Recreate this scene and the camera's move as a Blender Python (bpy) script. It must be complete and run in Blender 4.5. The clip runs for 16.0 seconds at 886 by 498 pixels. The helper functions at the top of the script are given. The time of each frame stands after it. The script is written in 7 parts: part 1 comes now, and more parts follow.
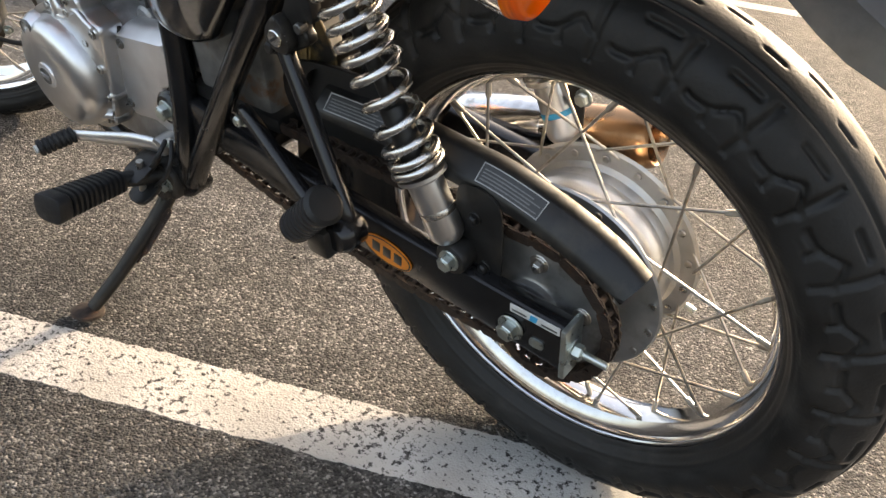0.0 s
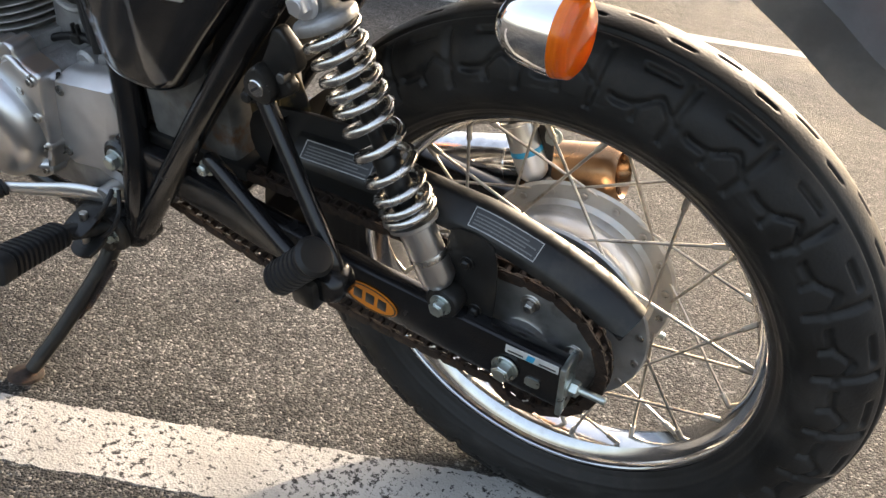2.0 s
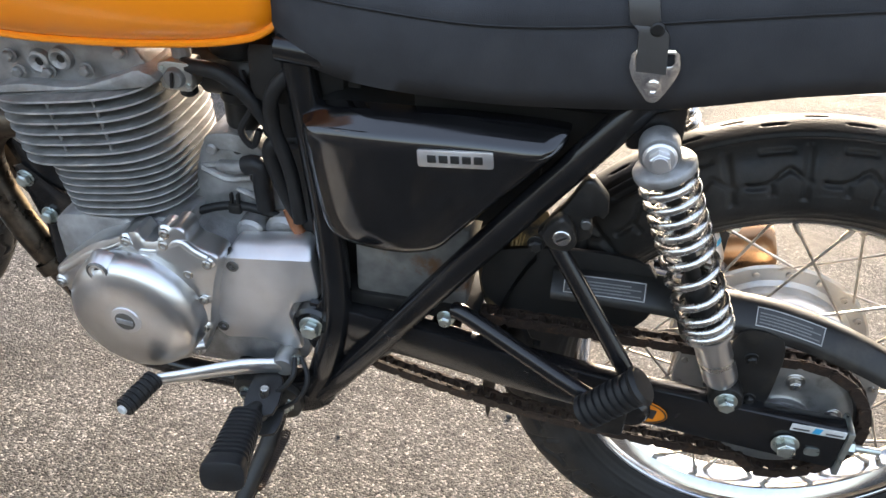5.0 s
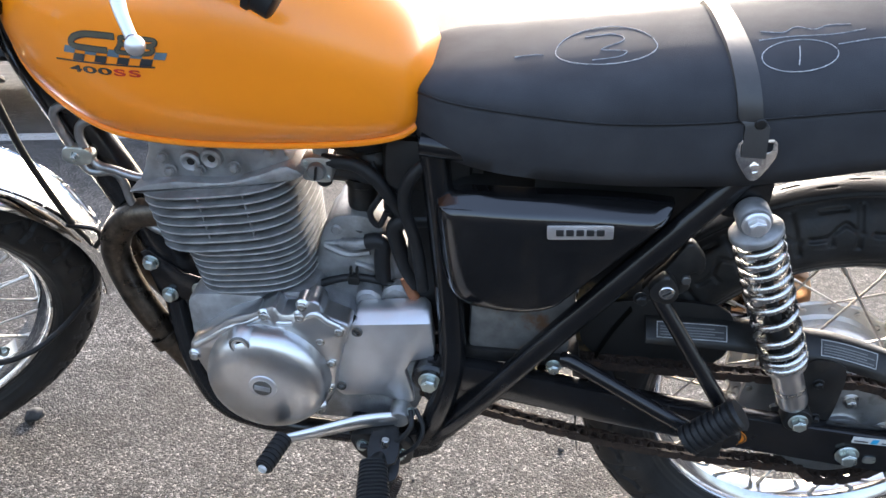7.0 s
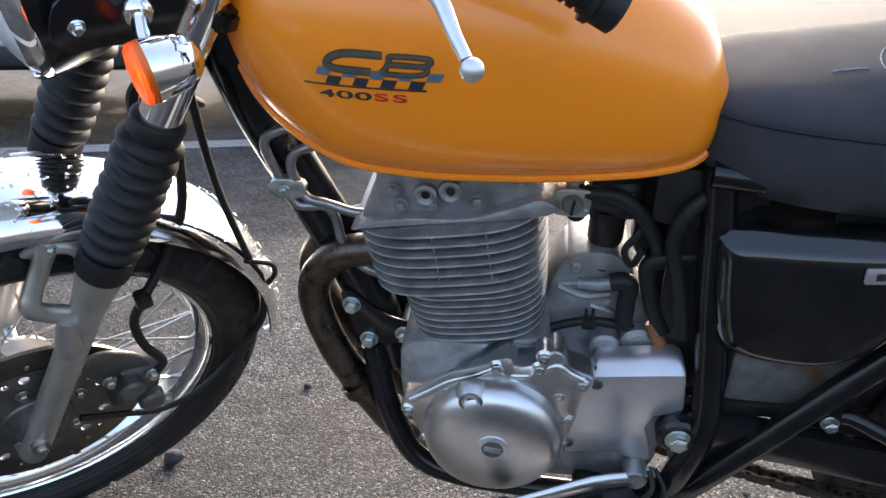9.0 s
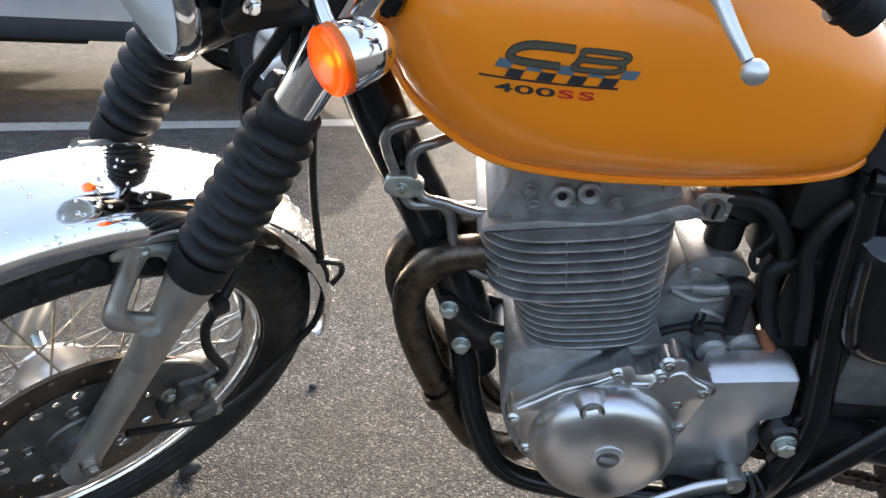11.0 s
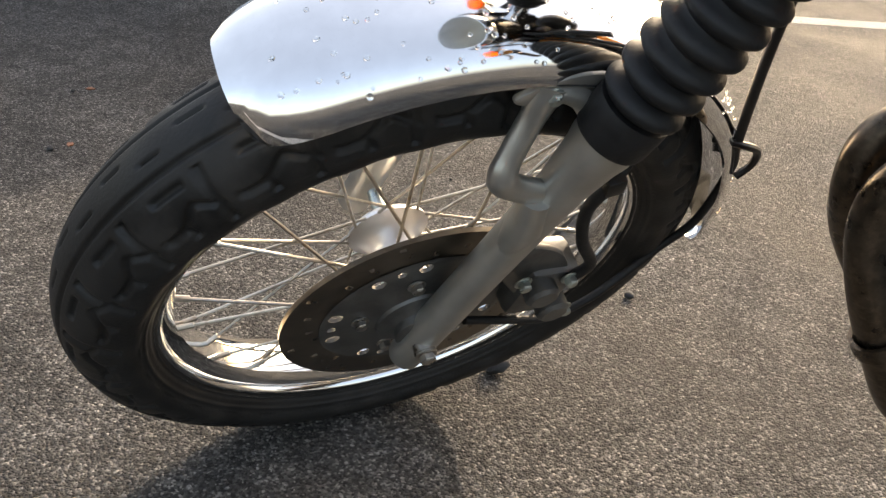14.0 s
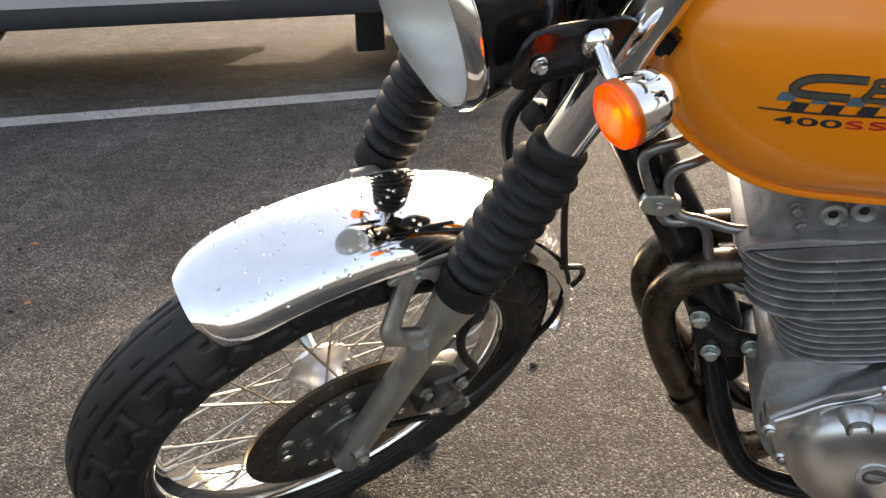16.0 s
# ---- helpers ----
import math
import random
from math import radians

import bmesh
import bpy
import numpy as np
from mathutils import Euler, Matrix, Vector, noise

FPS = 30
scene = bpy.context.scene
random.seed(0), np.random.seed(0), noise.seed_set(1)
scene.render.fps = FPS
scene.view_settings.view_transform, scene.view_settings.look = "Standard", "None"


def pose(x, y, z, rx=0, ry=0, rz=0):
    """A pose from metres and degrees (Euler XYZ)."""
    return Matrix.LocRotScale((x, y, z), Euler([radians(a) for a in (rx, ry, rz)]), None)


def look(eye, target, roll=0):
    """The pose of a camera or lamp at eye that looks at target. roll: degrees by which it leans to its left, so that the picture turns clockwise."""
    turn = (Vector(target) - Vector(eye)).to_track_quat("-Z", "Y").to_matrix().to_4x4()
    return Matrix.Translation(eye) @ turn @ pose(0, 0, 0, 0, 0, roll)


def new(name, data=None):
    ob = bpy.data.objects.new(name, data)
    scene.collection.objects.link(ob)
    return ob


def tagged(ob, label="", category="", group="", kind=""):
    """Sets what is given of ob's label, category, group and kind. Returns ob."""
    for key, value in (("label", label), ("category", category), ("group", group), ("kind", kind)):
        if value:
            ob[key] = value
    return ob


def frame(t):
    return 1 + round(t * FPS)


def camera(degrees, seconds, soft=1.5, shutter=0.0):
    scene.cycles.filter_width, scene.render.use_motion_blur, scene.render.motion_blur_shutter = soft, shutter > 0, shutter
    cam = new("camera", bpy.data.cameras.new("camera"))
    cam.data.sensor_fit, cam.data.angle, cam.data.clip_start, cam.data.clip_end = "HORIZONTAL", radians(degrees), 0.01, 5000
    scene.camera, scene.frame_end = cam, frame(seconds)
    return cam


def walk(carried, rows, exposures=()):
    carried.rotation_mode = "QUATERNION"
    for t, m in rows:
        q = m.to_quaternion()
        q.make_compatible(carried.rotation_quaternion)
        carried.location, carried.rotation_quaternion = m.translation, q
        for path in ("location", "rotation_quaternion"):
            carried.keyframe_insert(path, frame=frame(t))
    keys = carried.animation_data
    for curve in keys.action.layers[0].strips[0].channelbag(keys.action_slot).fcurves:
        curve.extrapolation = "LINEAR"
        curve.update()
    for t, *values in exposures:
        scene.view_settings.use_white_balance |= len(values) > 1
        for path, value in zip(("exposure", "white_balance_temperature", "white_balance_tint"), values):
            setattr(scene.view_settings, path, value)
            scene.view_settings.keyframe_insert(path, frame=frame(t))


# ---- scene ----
cam = camera(56.5, 16.0)
PATH = [
    (0, (0.4, -0.556, 0.757), (-0.665, 0.822, -0.228), 8.1),
    (0.5, (0.39, -0.54, 0.754), (-0.622, 0.878, -0.229), 8.8),
    (1, (0.387, -0.55, 0.757), (-0.588, 0.89, -0.23), 9.4),
    (1.5, (0.371, -0.568, 0.765), (-0.564, 0.917, -0.194), 10.1),
    (2, (0.31, -0.608, 0.765), (-0.56, 0.947, -0.144), 9.2),
    (2.5, (0.196, -0.643, 0.755), (-0.578, 0.972, -0.136), 6.0),
    (3, (0.091, -0.678, 0.759), (-0.652, 0.997, -0.043), 6.9),
    (3.5, (-0.005, -0.725, 0.771), (-0.652, 1.003, 0.0), 6.2),
    (4, (-0.089, -0.768, 0.787), (-0.623, 0.991, -0.002), 5.8),
    (4.2, (-0.112, -0.78, 0.79), (-0.606, 0.991, 0.004), 6.0),
    (6.3, (-0.294, -0.892, 0.846), (-0.531, 0.972, 0.162), 2.8),
    (6.5, (-0.321, -0.918, 0.857), (-0.525, 0.952, 0.178), 3.1),
    (7, (-0.362, -0.958, 0.861), (-0.614, 0.915, 0.208), 3.4),
    (7.5, (-0.406, -0.967, 0.868), (-0.751, 0.897, 0.23), 3.1),
    (8, (-0.458, -0.966, 0.879), (-0.849, 0.891, 0.248), 2.2),
    (8.5, (-0.542, -0.914, 0.863), (-0.914, 0.938, 0.208), 1.8),
    (8.7, (-0.583, -0.882, 0.857), (-0.934, 0.974, 0.201), 1.9),
    (10.8, (-0.859, -0.834, 0.837), (-0.887, 1.056, 0.182), 5.1),
    (11, (-0.883, -0.837, 0.836), (-0.929, 1.046, 0.162), 5.3),
    (11.5, (-0.95, -0.841, 0.833), (-1.113, 1.023, 0.125), 5.3),
    (12, (-1.005, -0.833, 0.816), (-1.346, 0.981, 0.046), 5.1),
    (12.5, (-1.044, -0.771, 0.771), (-1.581, 0.968, -0.059), 4.6),
    (13, (-1.064, -0.695, 0.72), (-1.653, 0.984, -0.194), 6.2),
    (13.5, (-1.069, -0.678, 0.713), (-1.641, 0.985, -0.239), 6.7),
    (14, (-1.064, -0.677, 0.717), (-1.632, 0.994, -0.225), 6.2),
    (14.5, (-1.053, -0.689, 0.728), (-1.62, 1.0, -0.181), 5.6),
    (15, (-1.027, -0.728, 0.753), (-1.577, 0.991, -0.108), 4.9),
    (15.5, (-0.994, -0.789, 0.797), (-1.509, 0.957, -0.033), 3.1),
    (16, (-0.967, -0.845, 0.915), (-1.423, 0.923, 0.097), -0.7),
]
walk(cam, [(t, look(eye, target, roll)) for t, eye, target, roll in PATH],
     [(0.0, 1.88, 7350, 14), (2.0, 1.8, 6900, 13), (3.5, 2.0, 6950, 13), (4.2, 2.35, 6950, 13), (6.4, 2.4, 5850, 13), (7.2, 2.03, 5850, 14), (8.0, 1.75, 5850, 15), (8.7, 1.7, 5850, 15), (11.0, 1.73, 6150, 12), (11.6, 1.42, 6250, 12), (12.5, 1.36, 6800, 12), (13.5, 1.45, 7200, 13), (14.5, 1.4, 7200, 13), (16.0, 1.58, 7200, 14)])

# world, sun
world = bpy.data.worlds.new("sky")
scene.world = world
world.use_nodes = True
wn = world.node_tree
sky = wn.nodes.new("ShaderNodeTexSky")
sky.sky_type = "NISHITA"
sky.sun_disc = False
SUN_AZ, SUN_EL = radians(88), radians(23)  # azimuth counted from +x towards +y
sky.sun_elevation = SUN_EL
sky.sun_rotation = radians(90) - SUN_AZ
sky.air_density, sky.dust_density, sky.ozone_density = 1.2, 6.0, 1.0
bg = wn.nodes["Background"]
haze = wn.nodes.new("ShaderNodeMix")  # thin bright cloud over the clear sky
haze.data_type, haze.blend_type = "RGBA", "ADD"
haze.inputs[0].default_value = 1.0
haze.inputs[7].default_value = (0.72, 0.77, 0.86, 1)
wn.links.new(sky.outputs[0], haze.inputs[6])
wn.links.new(haze.outputs[2], bg.inputs[0])
bg.inputs[1].default_value = 0.15
sun = new("sun", bpy.data.lights.new("sun", "SUN"))
sun.data.energy, sun.data.angle, sun.data.color = 2.1, radians(1.2), (1.0, 0.87, 0.69)
to_sun = Vector((math.cos(SUN_AZ) * math.cos(SUN_EL), math.sin(SUN_AZ) * math.cos(SUN_EL), math.sin(SUN_EL)))
sun.rotation_euler = to_sun.to_track_quat("Z", "Y").to_euler()


# ---- materials ----
def mat(name, color, rough=0.5, metal=0.0, noise_scale=0.0, amount=0.2, bump=0.0, bump_scale=200.0, coat=0.0,
        dirt=None, dirt_scale=12.0, dirt_lo=0.55, dirt_hi=0.75, rough_var=0.0, spec=0.5):
    """A procedural surface: base colour with fine grain, patches of dirt and a fine relief."""
    m = bpy.data.materials.new(name)
    m.use_nodes = True
    nt = m.node_tree
    b = nt.nodes["Principled BSDF"]
    b.inputs["Base Color"].default_value = (*color, 1)
    b.inputs["Roughness"].default_value = rough
    b.inputs["Metallic"].default_value = metal
    b.inputs["Coat Weight"].default_value = coat
    b.inputs["Coat Roughness"].default_value = 0.06
    b.inputs["Specular IOR Level"].default_value = spec
    tc = nt.nodes.new("ShaderNodeTexCoord")
    col = None
    if noise_scale:
        n = nt.nodes.new("ShaderNodeTexNoise")
        n.inputs["Scale"].default_value = noise_scale
        n.inputs["Detail"].default_value = 6
        nt.links.new(tc.outputs["Object"], n.inputs["Vector"])
        r = nt.nodes.new("ShaderNodeValToRGB")
        r.color_ramp.elements[0].position, r.color_ramp.elements[1].position = 0.3, 0.7
        r.color_ramp.elements[0].color = (*[c * (1 - amount) for c in color], 1)
        r.color_ramp.elements[1].color = (*[min(1, c * (1 + amount)) for c in color], 1)
        nt.links.new(n.outputs[0], r.inputs[0])
        col = r.outputs[0]
        if rough_var:
            mr = nt.nodes.new("ShaderNodeMapRange")
            mr.inputs[1].default_value, mr.inputs[2].default_value = 0.3, 0.7
            mr.inputs[3].default_value, mr.inputs[4].default_value = max(0.02, rough - rough_var), min(1, rough + rough_var)
            nt.links.new(n.outputs[0], mr.inputs[0])
            nt.links.new(mr.outputs[0], b.inputs["Roughness"])
    if dirt:
        d = nt.nodes.new("ShaderNodeTexNoise")
        d.inputs["Scale"].default_value = dirt_scale
        d.inputs["Detail"].default_value = 8
        d.inputs["Roughness"].default_value = 0.65
        nt.links.new(tc.outputs["Object"], d.inputs["Vector"])
        dr = nt.nodes.new("ShaderNodeMapRange")
        dr.inputs[1].default_value, dr.inputs[2].default_value = dirt_lo, dirt_hi
        nt.links.new(d.outputs[0], dr.inputs[0])
        mx = nt.nodes.new("ShaderNodeMix")
        mx.data_type = "RGBA"
        nt.links.new(dr.outputs[0], mx.inputs[0])
        if col:
            nt.links.new(col, mx.inputs[6])
        else:
            mx.inputs[6].default_value = (*color, 1)
        mx.inputs[7].default_value = (*dirt, 1)
        col = mx.outputs[2]
    if col:
        nt.links.new(col, b.inputs["Base Color"])
    if bump:
        n2 = nt.nodes.new("ShaderNodeTexNoise")
        n2.inputs["Scale"].default_value = bump_scale
        n2.inputs["Detail"].default_value = 4
        nt.links.new(tc.outputs["Object"], n2.inputs["Vector"])
        bp = nt.nodes.new("ShaderNodeBump")
        bp.inputs["Strength"].default_value = bump
        bp.inputs["Distance"].default_value = 0.002
        nt.links.new(n2.outputs[0], bp.inputs["Height"])
        nt.links.new(bp.outputs[0], b.inputs["Normal"])
    return m


CHROME = mat("chrome", (0.88, 0.88, 0.87), 0.06, 1.0, 40, 0.05, rough_var=0.03)
CHROME_OLD = mat("worn_chrome", (0.66, 0.65, 0.63), 0.18, 1.0, 60, 0.2, rough_var=0.1, dirt=(0.16, 0.13, 0.1), dirt_scale=40, dirt_lo=0.6, dirt_hi=0.8)
CHROME_RIM = mat("dull_chrome_rim", (0.46, 0.46, 0.465), 0.11, 1.0, 50, 0.12, rough_var=0.04, dirt=(0.3, 0.28, 0.26), dirt_scale=25, dirt_lo=0.55, dirt_hi=0.8)
SPRING = mat("dusty_chrome_spring", (0.6, 0.59, 0.57), 0.24, 1.0, 80, 0.2, rough_var=0.08, dirt=(0.3, 0.27, 0.23), dirt_scale=40, dirt_lo=0.5, dirt_hi=0.8)
HEAT_TINT = mat("copper_tinted_steel", (0.26, 0.15, 0.08), 0.26, 1.0, 12, 0.4, dirt=(0.12, 0.08, 0.05), dirt_scale=18, rough_var=0.06)
MUDDY = mat("muddy_black_plastic", (0.012, 0.011, 0.01), 0.55, 0.0, 40, 0.3, dirt=(0.16, 0.11, 0.045), dirt_scale=28, dirt_lo=0.46, dirt_hi=0.6)
BLACK_GLOSS = mat("black_paint", (0.007, 0.007, 0.0075), 0.2, 0.0, 30, 0.3, rough_var=0.08, spec=0.4)
BLACK_SATIN = mat("black_satin_paint", (0.01, 0.0098, 0.0095), 0.4, 0.0, 35, 0.35, bump=0.08, rough_var=0.1, dirt=(0.035, 0.03, 0.024), dirt_scale=22, dirt_lo=0.5, dirt_hi=0.75, spec=0.35)
BLACK_PLASTIC = mat("black_plastic", (0.009, 0.009, 0.009), 0.5, 0.0, 60, 0.2, bump=0.08, bump_scale=500, spec=0.35)
RUBBER = mat("black_rubber", (0.009, 0.009, 0.0095), 0.55, 0.0, 90, 0.25, bump=0.15, bump_scale=300, dirt=(0.022, 0.02, 0.018), dirt_scale=25, rough_var=0.1, spec=0.35)
TYRE = mat("tyre_rubber", (0.0125, 0.0122, 0.0118), 0.55, 0.0, 22, 0.35, bump=0.2, bump_scale=300, dirt=(0.040, 0.036, 0.032), dirt_scale=11, dirt_lo=0.52, dirt_hi=0.8, rough_var=0.12, spec=0.3)
ORANGE = mat("orange_paint", (0.93, 0.27, 0.004), 0.3, 0.0, 6, 0.04, coat=0.35, dirt=(0.85, 0.42, 0.12), dirt_scale=160, dirt_lo=0.72, dirt_hi=0.76)
ALLOY_CAST = mat("cast_alloy", (0.31, 0.31, 0.31), 0.5, 0.6, 50, 0.25, bump=0.3, bump_scale=350, dirt=(0.17, 0.16, 0.145), dirt_scale=18, dirt_lo=0.5, dirt_hi=0.75, rough_var=0.1)
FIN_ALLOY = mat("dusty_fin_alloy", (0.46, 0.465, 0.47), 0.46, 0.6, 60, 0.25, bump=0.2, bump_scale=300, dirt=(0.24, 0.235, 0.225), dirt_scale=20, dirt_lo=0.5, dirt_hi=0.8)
# darker tone that puts the shade of the gaps onto the fin faces
FIN_SHADE = mat("shaded_fin_face", (0.20, 0.2, 0.195), 0.6, 0.4, 60, 0.3, bump=0.2, bump_scale=300, dirt=(0.12, 0.115, 0.105), dirt_scale=20, dirt_lo=0.5, dirt_hi=0.8)
ALLOY_POLISHED = mat("polished_alloy", (0.60, 0.605, 0.61), 0.33, 1.0, 30, 0.06, bump=0.012, bump_scale=250, dirt=(0.48, 0.475, 0.47), dirt_scale=20, dirt_lo=0.55, dirt_hi=0.85, rough_var=0.04)
ALLOY_SILVER = mat("silver_painted_alloy", (0.7, 0.7, 0.71), 0.4, 0.9, 40, 0.06, bump=0.03, rough_var=0.05)
FORK_GREY = mat("grey_alloy", (0.43, 0.42, 0.385), 0.38, 0.8, 35, 0.12, bump=0.05, rough_var=0.1)
ZINC = mat("zinc_plated_steel", (0.47, 0.51, 0.485), 0.34, 0.95, 90, 0.2, bump=0.08, rough_var=0.12)
STEEL = mat("bare_steel", (0.42, 0.4, 0.37), 0.33, 1.0, 80, 0.25, rough_var=0.12)
SPOKE = mat("dull_spoke_steel", (0.5, 0.47, 0.42), 0.36, 0.95, 70, 0.25, dirt=(0.3, 0.22, 0.14), dirt_scale=60)
DISC = mat("brake_disc_steel", (0.18, 0.155, 0.125), 0.36, 0.95, 45, 0.25, dirt=(0.15, 0.11, 0.075), dirt_scale=30, rough_var=0.1)
CHAIN = mat("rusty_chain", (0.03, 0.02, 0.015), 0.6, 0.4, 120, 0.5, bump=0.2, dirt=(0.08, 0.04, 0.02), dirt_scale=80)
REFLECTOR = mat("lamp_reflector", (0.85, 0.85, 0.82), 0.3, 0.35, 20, 0.05)
CARRIER_ALLOY = mat("dull_grey_carrier", (0.27, 0.27, 0.265), 0.42, 0.8, 45, 0.2, bump=0.1, dirt=(0.12, 0.11, 0.1), dirt_scale=30, rough_var=0.08)
HUB_ALLOY = mat("dull_silver_hub", (0.46, 0.455, 0.44), 0.42, 0.85, 40, 0.12, bump=0.05, dirt=(0.3, 0.28, 0.25), dirt_scale=25, dirt_lo=0.55, dirt_hi=0.8, rough_var=0.08)
STRAW = mat("dry_straw", (0.28, 0.19, 0.08), 0.8, 0.0, 90, 0.4)
DARK_ALLOY = mat("dark_dust_and_shade_alloy", (0.13, 0.127, 0.12), 0.45, 0.7, 45, 0.3, bump=0.15, dirt=(0.09, 0.08, 0.07), dirt_scale=25, rough_var=0.08)
COVER_GLOSS = mat("gloss_black_lacquer", (0.006, 0.006, 0.0065), 0.09, 0.0, 14, 0.2, rough_var=0.03, coat=0.4)
EXHAUST = mat("tarnished_exhaust", (0.085, 0.07, 0.055), 0.34, 0.95, 60, 0.4, bump=0.2, bump_scale=150, dirt=(0.16, 0.13, 0.10), dirt_scale=110, dirt_lo=0.48, dirt_hi=0.75, rough_var=0.12)
VINYL = mat("black_vinyl", (0.044, 0.045, 0.049), 0.8, 0.0, 20, 0.15, bump=0.2, bump_scale=800, dirt=(0.058, 0.058, 0.061), dirt_scale=9, dirt_lo=0.5, dirt_hi=0.85, spec=0.05)
CHALK = mat("white_chalk", (0.33, 0.33, 0.34), 0.9, 0.0, 300, 0.5)
OIL_PIPE = mat("grey_steel_pipe", (0.30, 0.30, 0.30), 0.36, 0.9, 60, 0.3)
PALE_GREY = mat("pale_grey_plastic", (0.16, 0.157, 0.152), 0.4, 0.0, 20, 0.25, bump=0.1, dirt=(0.26, 0.25, 0.235), dirt_scale=10, dirt_lo=0.45, dirt_hi=0.7)
DUSTY = mat("dusty_grey_case", (0.11, 0.108, 0.103), 0.6, 0.0, 40, 0.4, dirt=(0.10, 0.05, 0.022), dirt_scale=22, dirt_lo=0.55, dirt_hi=0.65)
LABEL_BLACK = mat("label_black", (0.02, 0.02, 0.02), 0.4, 0.0, 60, 0.2)
LABEL_WHITE = mat("label_white", (0.55, 0.55, 0.53), 0.45, 0.0, 60, 0.15)
LABEL_PALE = mat("label_worn_white", (0.33, 0.33, 0.32), 0.45, 0.0, 60, 0.3)
LABEL_GREY = mat("label_grey", (0.12, 0.12, 0.115), 0.45, 0.0, 60, 0.15)
STRAP = mat("smooth_black_strap", (0.04, 0.038, 0.036), 0.5, 0.0, 40, 0.2, bump=0.1, bump_scale=120, rough_var=0.1)
LABEL_BLUE = mat("label_blue", (0.02, 0.28, 0.5), 0.45, 0.0, 60, 0.15)
STICKER_ORANGE = mat("sticker_orange", (0.65, 0.2, 0.01), 0.4, 0.0, 60, 0.08)
DECAL_BLACK = mat("decal_black", (0.025, 0.027, 0.03), 0.3, 0.0, 60, 0.15, coat=0.4)
DECAL_GREY = mat("decal_grey_green", (0.085, 0.08, 0.055), 0.3, 0.0, 60, 0.15, coat=0.4)
DECAL_BLUE = mat("decal_blue_grey", (0.1, 0.15, 0.19), 0.3, 0.0, 60, 0.15, coat=0.4)
DECAL_RED = mat("decal_red", (0.5, 0.02, 0.015), 0.3, 0.0, 60, 0.15, coat=0.4)
COPPER = mat("brown_rubber_hose", (0.2, 0.075, 0.03), 0.6, 0.0, 60, 0.3)
CAR_SILVER = mat("silver_car_paint", (0.55, 0.57, 0.6), 0.25, 0.6, 4, 0.05, coat=0.8)
CAR_BLACK = mat("car_sill_plastic", (0.02, 0.022, 0.025), 0.5, 0.0, 10, 0.2)
PEBBLE = mat("dark_pebble", (0.03, 0.03, 0.03), 0.8, 0.0, 90, 0.4, bump=0.4)


def lens_mat(name, color, rough=0.12, clear=0.95):
    m = bpy.data.materials.new(name)
    m.use_nodes = True
    b = m.node_tree.nodes["Principled BSDF"]
    b.inputs["Base Color"].default_value = (*color, 1)
    b.inputs["Roughness"].default_value = rough
    b.inputs["Transmission Weight"].default_value = clear
    b.inputs["IOR"].default_value = 1.45
    return m


def amber_mat():
    """Thin amber plastic: lets light through, scatters it and shines."""
    m = bpy.data.materials.new("amber_lens")
    m.use_nodes = True
    nt = m.node_tree
    b = nt.nodes["Principled BSDF"]
    b.inputs["Base Color"].default_value = (1.0, 0.26, 0.006, 1)
    b.inputs["Transmission Weight"].default_value = 0.55
    b.inputs["Roughness"].default_value = 0.15
    b.inputs["Coat Weight"].default_value = 0.5
    tr = nt.nodes.new("ShaderNodeBsdfTranslucent")
    tr.inputs[0].default_value = (1.0, 0.30, 0.01, 1)
    w = nt.nodes.new("ShaderNodeTexWave")
    w.inputs["Scale"].default_value = 90
    tc = nt.nodes.new("ShaderNodeTexCoord")
    nt.links.new(tc.outputs["Object"], w.inputs["Vector"])
    bp = nt.nodes.new("ShaderNodeBump")
    bp.inputs["Strength"].default_value, bp.inputs["Distance"].default_value = 0.5, 0.002
    nt.links.new(w.outputs[1], bp.inputs["Height"])
    nt.links.new(bp.outputs[0], b.inputs["Normal"])
    mix = nt.nodes.new("ShaderNodeMixShader")
    mix.inputs[0].default_value = 0.35
    nt.links.new(b.outputs[0], mix.inputs[1])
    nt.links.new(tr.outputs[0], mix.inputs[2])
    nt.links.new(mix.outputs[0], nt.nodes["Material Output"].inputs[0])
    return m


AMBER = amber_mat()


def lit_bulb():
    """The glowing bulb of a front position lamp."""
    m = mat("lit_amber_bulb", (1.0, 0.4, 0.05), 0.3)
    b = m.node_tree.nodes["Principled BSDF"]
    b.inputs["Emission Color"].default_value = (1.0, 0.42, 0.06, 1)
    b.inputs["Emission Strength"].default_value = 14.0
    return m


LIT_BULB = lit_bulb()
GLASS = lens_mat("clear_glass", (0.96, 0.97, 0.97), 0.05)
RIB_GLASS = lens_mat("ribbed_lamp_glass", (0.97, 0.97, 0.94), 0.12, 0.8)


